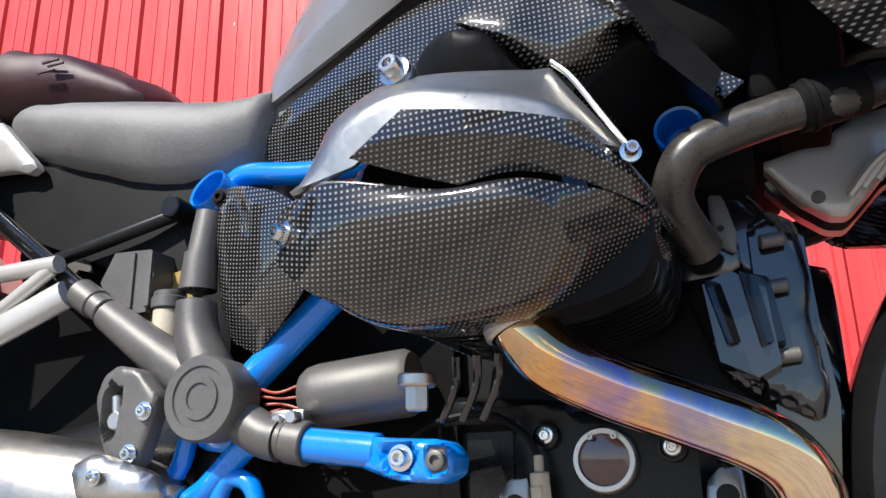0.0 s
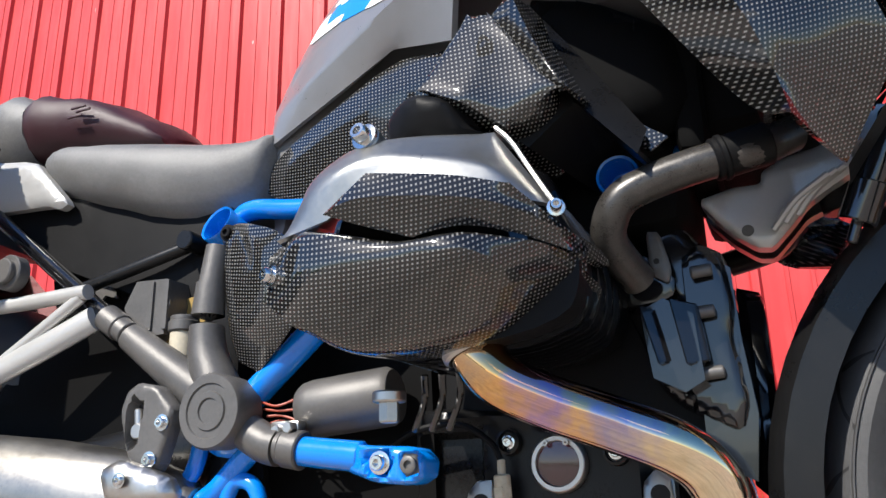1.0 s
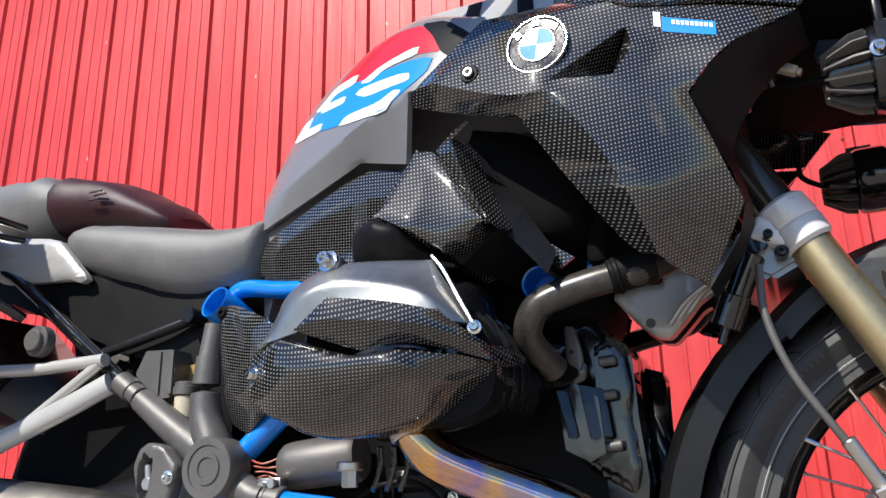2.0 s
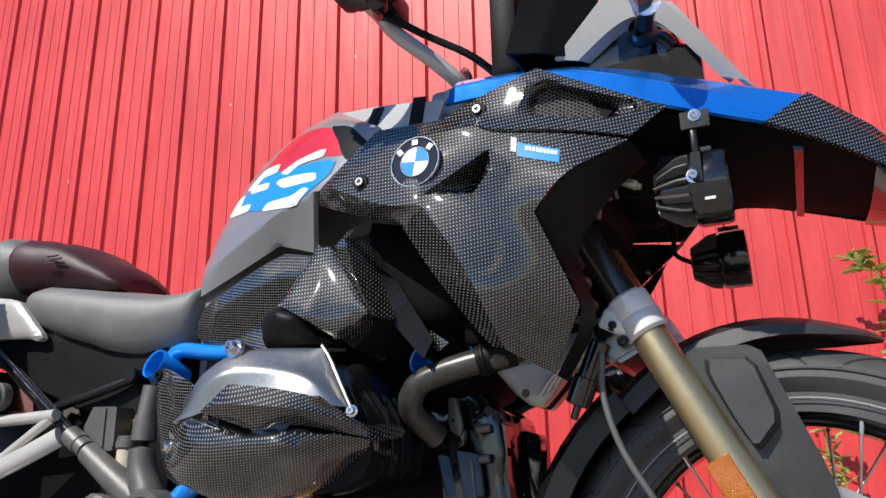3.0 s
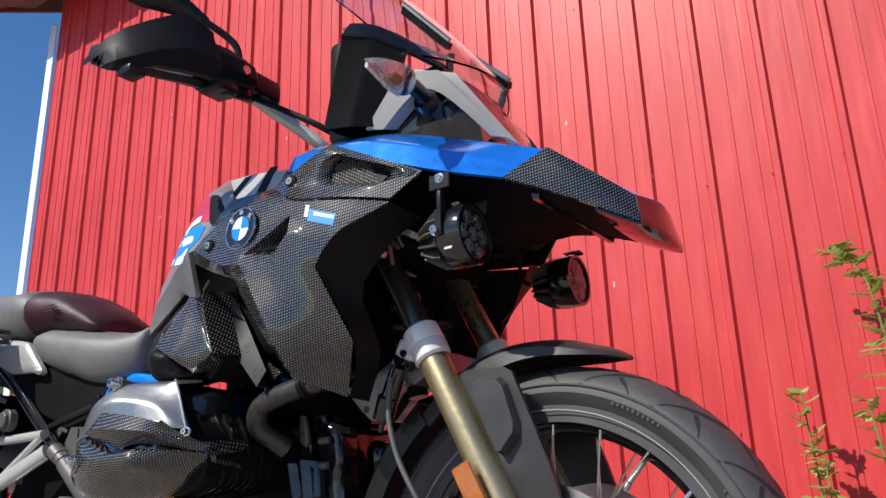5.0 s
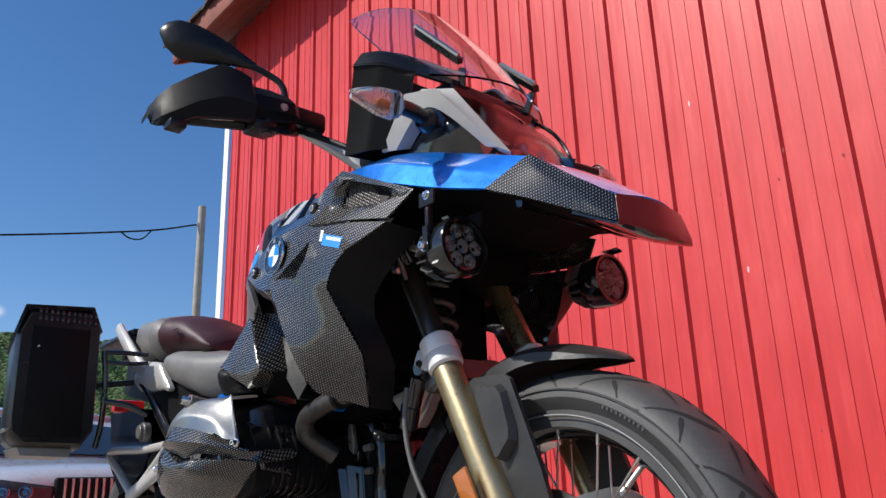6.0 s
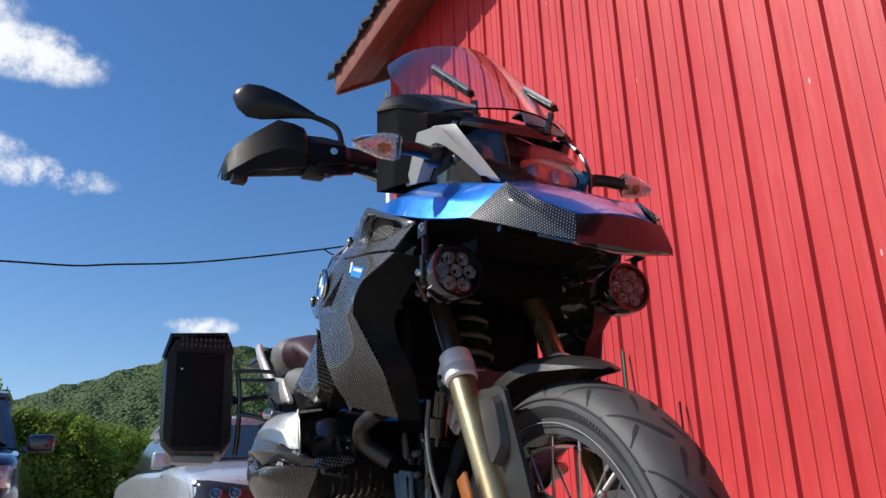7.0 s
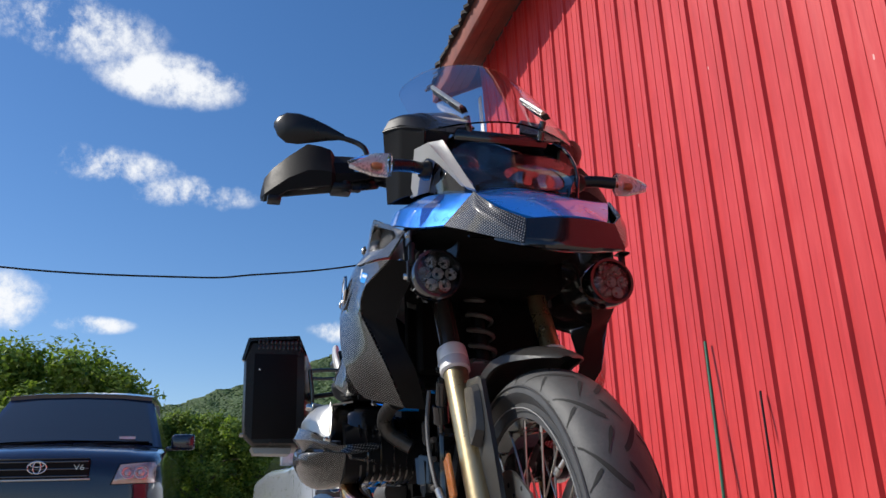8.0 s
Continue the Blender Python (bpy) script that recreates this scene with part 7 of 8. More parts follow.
    part("lamp_lens", lathe(((0, 0.044), (0.008, 0.041), (0.016, 0.032), (0.022, 0.018), (0.024, 0)), c, (1, -0.25, 0.15), 36), CARGLASS, hl, "dark main beam lens")
    glass = face_panel("lamp_glass", [(0.665, 1.085), (0.70, 1.112), (0.76, 1.112), (0.80, 1.090), (0.90, 1.090), (0.928, 1.075), (0.922, 1.01), (0.85, 0.990), (0.73, 0.992), (0.678, 1.02)], -0.006, LENS, "clear headlight glass", 0.003, step=0.02)
    glass.visible_shadow = False


build_headlight()


def build_signals():
    for s in (-1, 1):
        base = Vector((0.297, YC + s * 0.155, 1.055))
        knee = Vector((0.318, YC + s * 0.238, 1.052))
        sig = part("turn_signal", join(sweep([base, (base + knee) / 2 + Vector((0, 0, 0.004)), knee], 0.0125, 6, 14), lathe(((0, 0.019), (0.01, 0.021), (0.022, 0.015)), base, (0, s, 0.1), 20)), SATIN, bike, "turn signal on a black stalk")
        rings = []
        for t, h, d in ((0.006, 0.021, 0.016), (0.010, 0.0235, 0.019), (0.035, 0.0215, 0.018), (0.062, 0.0145, 0.013), (0.080, 0.007, 0.007), (0.088, 0.002, 0.002)):
            c = knee + Vector((-0.015 * t / 0.1, s * (t - 0.005), 0.006 * t / 0.1))
            rings.append([c + Vector((math.cos(a) * d, 0, math.sin(a) * h)) for a in (2 * math.pi * k / 20 for k in range(20))])
        part("signal_lens", loft(rings), LENS, sig, "clear signal lens").visible_shadow = True
        part("signal_bulb", lathe(((0, 0), (0, 0.005), (0.014, 0.006), (0.02, 0.004), (0.022, 0)), knee + Vector((-0.004, s * 0.018, -0.002)), (0, s, 0), 16), AMBER, sig, "amber bulb")
        rings = []
        for t, h, d in ((0.006, 0.0195, 0.006), (0.035, 0.0185, 0.006), (0.080, 0.005, 0.003)):
            c = knee + Vector((-0.014, s * t, -0.002))
            rings.append([c + Vector((math.cos(a) * d, 0, math.sin(a) * h)) for a in (2 * math.pi * k / 16 for k in range(16))])
        part("signal_back", loft(rings), LENSCUP, sig, "silver reflector inside the lens")


build_signals()


def build_screen():
    rows = []
    for v in range(9):
        t = v / 8
        z = 1.165 + 0.245 * t
        x = 0.330 - 0.165 * t - 0.03 * t * t
        w = (0.165 + 0.010 * t) * (1.06 - 0.16 * max(t - 0.6, 0) ** 2 / 0.16)
        row = []
        for k in range(17):
            s = -1 + 2 * k / 16
            row.append((x - 0.085 * abs(s) ** 1.8, YC + 0.008 + w * s, z - 0.03 * abs(s) ** 5 * t))
        rows.append(row)
    bm = loft(rows, closed=False)
    bmesh.ops.solidify(bm, geom=bm.faces[:], thickness=0.004)
    bmesh.ops.recalc_face_normals(bm, faces=bm.faces[:])
    part("windscreen", bm, SCREEN, bike, "clear lightly tinted windscreen").visible_shadow = False
    # two deflector clamps on the screen
    for p, q in (((0.222, 0.672, 1.279), (0.288, 0.714, 1.202)), ((0.239, 0.870, 1.263), (0.306, 0.889, 1.197))):
        p, q = Vector(p), Vector(q)
        rail = part("screen_clamp", sweep([p, (p + q) / 2, q], 0.0135, 3, 4, 0.6), SATIN, bike, "black and silver screen clamp")
        off = Vector((0.005, -0.008, 0.006))
        part("clamp_edge", sweep([p + off, (p + q) / 2 + off, q + off], 0.005, 3, 6), BRUSHED, rail, "bright metal edge")
    part("screen_wire", sweep([(0.145, 0.60, 1.235), (0.20, 0.64, 1.225), (0.29, 0.72, 1.175)], 0.0028, 6, 6), BRUSHED, bike, "thin antenna wire with a bright tip")
    part("screen_mount", join(box(0.17, 0.285, 0.69, 0.90, 1.135, 1.165, 0.01), cyl((0.275, 0.728, 1.15), (0.285, 0.72, 1.19), 0.007), cyl((0.285, 0.88, 1.15), (0.300, 0.885, 1.19), 0.007)), GLOSSB, bike, "black screen bracket")
    part("bracket_rod", sweep([(0.25, 0.93, 1.165), (0.30, 0.935, 1.12), (0.335, 0.935, 1.06), (0.345, 0.925, 1.0)], 0.004, 5, 8), GLOSSB, bike)
    # cockpit side covers: flat black wedges under smooth lids
    wedge = dict(bl=(0.118, 0.585, 1.048), br=(0.212, 0.640, 1.046), tl=(0.176, 0.565, 1.196), tr=(0.256, 0.636, 1.170), tm=(0.218, 0.594, 1.192), bm=(0.162, 0.600, 1.046), b2=(0.125, 0.66, 1.050), t2=(0.160, 0.66, 1.212))
    both("cockpit_panel", thicken(cage(wedge, ("bl bm tm tl", "bm br tr tm", "b2 bl tl t2"), "bl-tl bm-tm", "bl br tl tr b2 t2", 3, 3), 0.006), BLACK, bike, "flat black cockpit side panel")
    cover = dict(tl=(0.174, 0.563, 1.192), tm=(0.218, 0.592, 1.189), tr=(0.258, 0.636, 1.167), e=(0.288, 0.690, 1.150), l1=(0.178, 0.582, 1.226), l2=(0.212, 0.606, 1.226), l3=(0.244, 0.642, 1.200), l4=(0.282, 0.700, 1.166),
                 n1=(0.160, 0.70, 1.248), n2=(0.200, 0.70, 1.244), n3=(0.236, 0.72, 1.216), n4=(0.275, 0.74, 1.172))
    both("cockpit_lid", thicken(upwards(cage(cover, ("tl tm l2 l1", "tm tr l3 l2", "tr e l4 l3", "l1 l2 n2 n1", "l2 l3 n3 n2", "l3 l4 n4 n3"), "l1-l2-l3-l4", "tl e n1 n4", 3, 2)), 0.005), SATIN, bike, "smooth black cockpit lid")
    part("cockpit_back", box(0.075, 0.12, 0.64, 0.94, 1.05, 1.25, 0.012), BLACK, bike, "black instrument panel back")


build_screen()


def build_bars():
    part("handlebar", sweep([(-0.02, 0.79, 1.075), (0.0, 0.72, 1.090), (-0.03, 0.69, 1.125), (-0.085, 0.655, 1.175), (-0.10, 0.60, 1.195), (-0.13, 0.50, 1.20), (-0.172, 0.39, 1.19)], 0.0125, 8, 16), SILVER, bike, "silver tapered handlebar")
    part("handlebar", mirrored(sweep([(-0.02, 0.79, 1.075), (0.0, 0.72, 1.090), (-0.03, 0.69, 1.125), (-0.085, 0.655, 1.175), (-0.10, 0.60, 1.195), (-0.13, 0.50, 1.20), (-0.172, 0.39, 1.19)], 0.0125, 8, 12)), SILVER, bike)
    part("bar_clamp", join(box(-0.05, 0.03, 0.70, 0.88, 1.045, 1.085, 0.012), cyl((-0.01, 0.715, 1.02), (-0.01, 0.715, 1.08), 0.02), cyl((-0.01, 0.865, 1.02), (-0.01, 0.865, 1.08), 0.02)), ALU, bike, "cast silver handlebar clamp")
    for s in (-1, 1):
        def f(bm):
            return bm if s < 0 else mirrored(bm)
        part("grip", f(sweep([(-0.125, 0.505, 1.198), (-0.155, 0.43, 1.195), (-0.175, 0.38, 1.188)], 0.0175, 5, 16)), RUBBER, bike, "black rubber grip")
        # hand protector: a moulded bowl in front of the grip
        def shield_ring(y, top, bottom, cx, lean, lip=0.012):
            mid = (top + bottom) / 2
            return [(cx - 0.062, y, top - 0.004), (cx - 0.030, y, top), (cx - lean, y, mid + (top - mid) * 0.30), (cx, y, mid - 0.02), (cx - 0.008, y, bottom), (cx - 0.008 - lip, y, bottom), (cx - 0.014, y, mid - 0.02), (cx - lean - 0.014, y, mid + (top - mid) * 0.28), (cx - 0.040, y, top - 0.012), (cx - 0.062, y, top - 0.014)]
        outer = loft([shield_ring(*r) for r in ((0.328, 1.165, 1.140, -0.115, 0.004), (0.334, 1.188, 1.124, -0.092, 0.008), (0.352, 1.208, 1.122, -0.072, 0.012), (0.385, 1.232, 1.138, -0.052, 0.014), (0.43, 1.262, 1.142, -0.034, 0.016), (0.462, 1.255, 1.145, -0.026, 0.018), (0.484, 1.246, 1.146, -0.022, 0.018), (0.494, 1.240, 1.148, -0.034, 0.014))])
        guard = part("hand_guard", f(outer), BLACK, bike, "black plastic hand guard", 25)
        inner = loft([shield_ring(*r) for r in ((0.480, 1.238, 1.160, -0.040, 0.008), (0.53, 1.236, 1.164, -0.030, 0.008), (0.575, 1.236, 1.176, -0.036, 0.008), (0.592, 1.226, 1.186, -0.052, 0.004))])
        part("guard_base", f(inner), BLACK, guard, "matt black inner half of the hand guard", 25)
        part("guard_lip", f(box(-0.10, -0.065, 0.340, 0.372, 1.112, 1.126, 0.004)), SATIN, guard)
        part("guard_bar", f(sweep([(-0.182, 0.352, 1.185), (-0.16, 0.345, 1.172), (-0.12, 0.37, 1.160), (-0.085, 0.45, 1.160), (-0.07, 0.56, 1.172), (-0.085, 0.60, 1.185)], 0.012, 8, 10, 1.5)), SATIN, guard, "black hand guard frame")
        part("guard_end", f(join(cyl((-0.174, 0.382, 1.188), (-0.184, 0.358, 1.186), 0.0155), cyl((-0.184, 0.358, 1.186), (-0.187, 0.35, 1.186), 0.008))), BRUSHED, guard)
        gb = f(lathe(((0, 0.0085), (0.004, 0.008), (0.004, 0)), (-0.033, 0.545, 1.192), (1, -0.1, 0), 16))
        part("guard_screw", gb, CHROME, guard)
        part("lever_perch", f(join(box(-0.085, -0.035, 0.485, 0.535, 1.138, 1.158, 0.006), cyl((-0.05, 0.52, 1.135), (-0.05, 0.52, 1.165), 0.012), box(-0.125, -0.075, 0.50, 0.57, 1.165, 1.215, 0.01), box(-0.10, -0.06, 0.55, 0.66, 1.18, 1.225, 0.01))), SATIN, bike, "black switch block and lever perch")
        part("hand_lever", f(sweep([(-0.085, 0.57, 1.172), (-0.075, 0.48, 1.160), (-0.095, 0.38, 1.155), (-0.125, 0.35, 1.155)], 0.0065, 6, 10)), BRUSHED, bike, "metal hand lever")
        part("control_cable", f(sweep([(-0.09, 0.60, 1.185), (-0.03, 0.64, 1.150), (0.04, 0.66, 1.105), (0.08, 0.70, 1.07)], 0.006, 8, 8)), BLACK, bike, "black control cable")
        mirror = part("mirror", f(loft([[Vector((-0.20 + 0.075 * u + dx * sc, 0.356 + 0.172 * u, 1.374 - 0.015 * u - 0.040 * u * u + dz * sc * 0.88)) for dx, dz in ((0.020, 0.0), (0.016, 0.028), (0.0, 0.040), (-0.010, 0.028), (-0.012, 0.0), (-0.010, -0.042), (0.0, -0.060), (0.016, -0.042))] for u, sc in ((0.0, 0.15), (0.06, 0.62), (0.18, 0.98), (0.35, 1.0), (0.55, 0.80), (0.75, 0.52), (0.92, 0.28), (1.0, 0.2))])), SATIN, bike, "black teardrop rear-view mirror")
        part("mirror_stem", f(sweep([(-0.13, 0.520, 1.320), (-0.112, 0.556, 1.300), (-0.098, 0.575, 1.278), (-0.096, 0.584, 1.245), (-0.095, 0.592, 1.19)], 0.0068, 6, 12)), SATIN, mirror, "bent black mirror stem")


build_bars()


def build_lamps():
    for y in (0.622, 0.966):
        c = Vector((0.373, y, 0.821))
        lamp = part("auxiliary_lamp", lathe(((-0.075, 0.0), (-0.075, 0.022), (-0.068, 0.026), (-0.036, 0.032), (-0.034, 0.044), (-0.028, 0.0465), (0.004, 0.0465), (0.008, 0.045), (0.008, 0.040), (0.0, 0.0395), (-0.012, 0.036), (-0.012, 0)), c, (1, 0, 0.02), 48), GLOSSB, bike, "round black auxiliary lamp with a finned back")
        for k in range(14):
            a = 2 * math.pi * k / 14
            d = Vector((0, math.cos(a), math.sin(a)))
            n = Vector((1, 0, 0)).cross(d)
            pts = [c + Vector((-0.036, 0, 0)) + d * 0.045, c + Vector((-0.05, 0, 0)) + d * 0.043, c + Vector((-0.078, 0, 0)) + d * 0.026, c + Vector((-0.078, 0, 0)) + d * 0.012, c + Vector((-0.036, 0, 0)) + d * 0.015]
            part("heat_fin", loft([[p - n * 0.0012 for p in pts], [p + n * 0.0012 for p in pts]]), PEWTER, lamp)
        for k in range(7):
            a = 2 * math.pi * k / 6
            o = Vector((-0.004, 0, 0)) if k == 6 else Vector((-0.004, math.cos(a) * 0.024, math.sin(a) * 0.024))
            cup = lathe(((-0.006, 0.003), (-0.002, 0.008), (0.003, 0.0112), (0.004, 0.0115), (0.003, 0.0105)), c + o, (1, 0, 0), 20)
            part("led_cup", cup, LEDCUP, lamp, "chrome LED reflector cup")
        part("lamp_cover", lathe(((0.004, 0.0402), (0.006, 0.034), (0.0066, 0)), c, (1, 0, 0.02), 40), LENS, lamp, "clear lamp cover").visible_shadow = False
        part("lamp_back_plate", lathe(((-0.011, 0.0362), (-0.010, 0)), c, (1, 0, 0.02), 32), GLOSSB, lamp)
        s = -1 if y < YC else 1
        arm = part("lamp_bracket", join(loft([[(c.x - 0.029, y + s * 0.0475, z), (c.x - 0.018, y + s * 0.0475, z), (c.x - 0.018, y + s * 0.0505, z), (c.x - 0.029, y + s * 0.0505, z)] for z in (0.813, 0.830, 0.850)]), box(c.x - 0.027, c.x - 0.019, min(y + s * 0.036, y + s * 0.048), max(y + s * 0.036, y + s * 0.048), 0.842, 0.886, 0.002), loft([[(c.x - 0.036, y + s * a, z), (c.x - 0.003, y + s * a, z), (c.x - 0.003, y + s * (a + 0.003), z + 0.001), (c.x - 0.036, y + s * (a + 0.003), z + 0.001)] for a, z in ((0.047, 0.880), (0.0465, 0.902 if s < 0 else 0.884), (0.030, 0.906 if s < 0 else 0.886))])), SATIN, bike, "black folded metal lamp bracket")
        bolt(c + Vector((-0.028, s * 0.047, 0.0)), (0, s, 0), 0.0058, 0.010, "bracket_bolt", arm)
        if s < 0:
            bolt(Vector((c.x - 0.019, y + s * 0.0485, 0.897)), (0, s, 0), 0.005, 0.006, "bracket_bolt", arm)
        # plain bars in place of the printed marks
        for a0 in (70, -32):
            a = radians(a0)
            d = Vector((0, s * math.cos(a), math.sin(a)))
            p = c + Vector((-0.012, 0, 0)) + d * 0.0467
            m = Matrix.Translation(p) @ Matrix.Rotation(-s * a if s > 0 else a, 4, "X")
            part("printed_mark", join(*[box(-0.007, 0.005, -0.0003, 0.0003, z, z + 0.0016, 0, m=m) for z in (-0.005, -0.0022, 0.0006, 0.0034)]), WHITEP, lamp)
    part("lamp_plate", shell([(0.315, 0.93), (0.35, 0.935), (0.385, 0.905), (0.375, 0.86), (0.33, 0.85), (0.29, 0.865)], flat_y(0.66), 0.004, 0.02, 0, 0, 1), SATIN, bike, "black lamp mounting plate")
    part("lamp_cable", sweep([(0.30, 0.62, 0.82), (0.26, 0.64, 0.835), (0.22, 0.67, 0.86), (0.18, 0.70, 0.86)], 0.004, 8, 8), BLACK, bike, "black lamp wiring")
    part("lamp_cable", sweep([(0.30, 0.966, 0.82), (0.27, 0.955, 0.84), (0.275, 0.94, 0.88), (0.25, 0.90, 0.90)], 0.004, 8, 8), BLACK, bike)
    part("wire_loom", join(*[sweep([(0.16, 0.60 + 0.01 * k, 0.865 + 0.006 * k), (0.20, 0.61 + 0.01 * k, 0.875 - 0.006 * k), (0.24, 0.63, 0.885 + 0.004 * k)], 0.003, 5, 6) for k in range(4)]), BLACK, bike, "loose black wiring loom")
    for x, z, turn_ in ((0.205, 0.872, 12), (0.238, 0.862, -20), (0.262, 0.846, 28), (0.228, 0.842, 55)):
        m = Matrix.Translation((x, 0.628, z)) @ Matrix.Rotation(radians(turn_), 4, "Y")
        plug = part("wire_connector", join(box(-0.011, 0.011, -0.006, 0.006, -0.005, 0.005, 0.0015, 2, m), box(0.011, 0.016, -0.004, 0.004, -0.0035, 0.0035, 0.001, 1, m)), CREAM if turn_ in (12, 28) else PEWTER, bike, "small pale wiring connector")
        part("connector_clip", box(-0.005, 0.006, -0.0075, -0.006, -0.002, 0.002, 0.0005, 1, m), BRUSHED, plug)
        part("connector_wire", sweep([m @ Vector((-0.011, 0, 0)), m @ Vector((-0.03, 0.006, 0.006)), m @ Vector((-0.055, 0.02, -0.006))], 0.0022, 5, 6), BLACK, plug)
    part("hose", sweep([(0.165, 0.60, 0.905), (0.205, 0.596, 0.892), (0.235, 0.606, 0.868), (0.245, 0.63, 0.83)], 0.006, 8, 10), GLOSSB, bike, "curved black hose")
    part("hose", sweep([(0.170, 0.61, 0.885), (0.215, 0.606, 0.870), (0.225, 0.616, 0.845), (0.215, 0.64, 0.81)], 0.005, 8, 10), GLOSSB, bike, "curved black hose")
    part("wire_clip", join(box(0.175, 0.20, 0.63, 0.64, 0.862, 0.868, 0.001), box(0.21, 0.235, 0.64, 0.65, 0.858, 0.865, 0.001), cyl((0.19, 0.635, 0.83), (0.205, 0.635, 0.826), 0.006)), BRUSHED, bike, "bright metal clips")


build_lamps()


def build_pannier():
    prof = [(0.335, 0.675), (0.333, 0.905), (0.355, 0.960), (0.508, 0.970), (0.535, 0.925), (0.538, 0.660), (0.508, 0.615), (0.370, 0.617), (0.340, 0.645)]

    def at(x, grow, dy=0.0):
        cy, cz = 0.432, 0.78
        return [(x, dy + cy + (y - cy) * grow, cz + (z - cz) * grow) for y, z in prof]

    box_ = part("pannier", loft([at(-1.30, 0.94, 0.055), at(-1.28, 1.0, 0.053), at(-0.975, 1.0), at(-0.955, 0.93)]), SATIN, bike, "black hard side case")
    part("case_lid", loft([[(x, y - 0.17 * (x + 0.97), z) for y, z in ((0.326, 0.895), (0.346, 0.968), (0.512, 0.979), (0.538, 0.915), (0.53, 0.91), (0.505, 0.968), (0.352, 0.957), (0.333, 0.893))] for x in (-1.29, -0.962)]), GLOSSB, box_, "black case lid edge")
    for k in range(11):
        part("lid_rib", box(-0.972, -0.950, 0.375 + 0.0135 * k, 0.382 + 0.0135 * k, 0.928, 0.942, 0.002), GLOSSB, box_)
        part("lid_rib", box(-0.972, -0.950, 0.375 + 0.0135 * k, 0.382 + 0.0135 * k, 0.946, 0.958, 0.002), GLOSSB, box_)
    part("front_panel", box(-0.97, -0.953, 0.365, 0.505, 0.64, 0.915, 0.003), BLACK, box_)
    part("bottom_rail", loft([[(x, 0.367, 0.618), (x, 0.495, 0.614), (x, 0.49, 0.594), (x, 0.377, 0.598)] for x in (-1.12, -0.985)]), ALU, box_, "bare aluminium bottom rail")
    part("case_band", box(-1.05, -0.965, 0.330, 0.342, 0.655, 0.661, 0.001), ALU, box_)
    part("case_rivet", lathe(((0, 0.004), (0.003, 0.003), (0.0035, 0)), (-0.951, 0.382, 0.862), (1, 0, 0), 10), CHROME, box_)
    part("pannier_rack", join(sweep([(-0.975, 0.545, 0.862), (-0.965, 0.60, 0.865), (-0.955, 0.66, 0.862)], 0.0065, 6, 10), sweep([(-0.975, 0.545, 0.838), (-0.965, 0.60, 0.836), (-0.955, 0.66, 0.84)], 0.0055, 6, 10), sweep([(-0.968, 0.548, 0.866), (-0.965, 0.556, 0.78), (-0.97, 0.556, 0.68), (-1.0, 0.556, 0.62)], 0.0075, 6, 10), sweep([(-0.968, 0.552, 0.735), (-0.95, 0.61, 0.725), (-0.93, 0.66, 0.70)], 0.0085, 6, 10)), GLOSSB, bike, "black tubular pannier rack")
    # a matching case on the far side, behind the seat
    part("rear_light", box(-1.47, -1.44, YC - 0.05, YC + 0.05, 0.76, 0.80, 0.008), REDP, bike, "red tail light")
    part("rear_signal", join(cyl((-1.05, 0.66, 0.80), (-1.08, 0.57, 0.79), 0.008), lathe(((0, 0), (0.0, 0.01), (0.02, 0.018), (0.06, 0.014), (0.075, 0)), (-1.08, 0.575, 0.79), (-0.2, -1, 0), 16)), SATIN, bike, "black rear turn signal")


build_pannier()
# ---- parked cars ----
def lettering(text, size, deep, m):
    """Raised letters as a mesh, in the built-in font."""
    cu = bpy.data.curves.new("letters", "FONT")
    cu.body, cu.size, cu.extrude = text, size, deep
    ob = bpy.data.objects.new("letters", cu)
    bm = bmesh.new()
    bm.from_mesh(ob.to_mesh())
    ob.to_mesh_clear()
    bpy.data.objects.remove(ob)
    bpy.data.curves.remove(cu)
    bm.transform(m)
    return bm


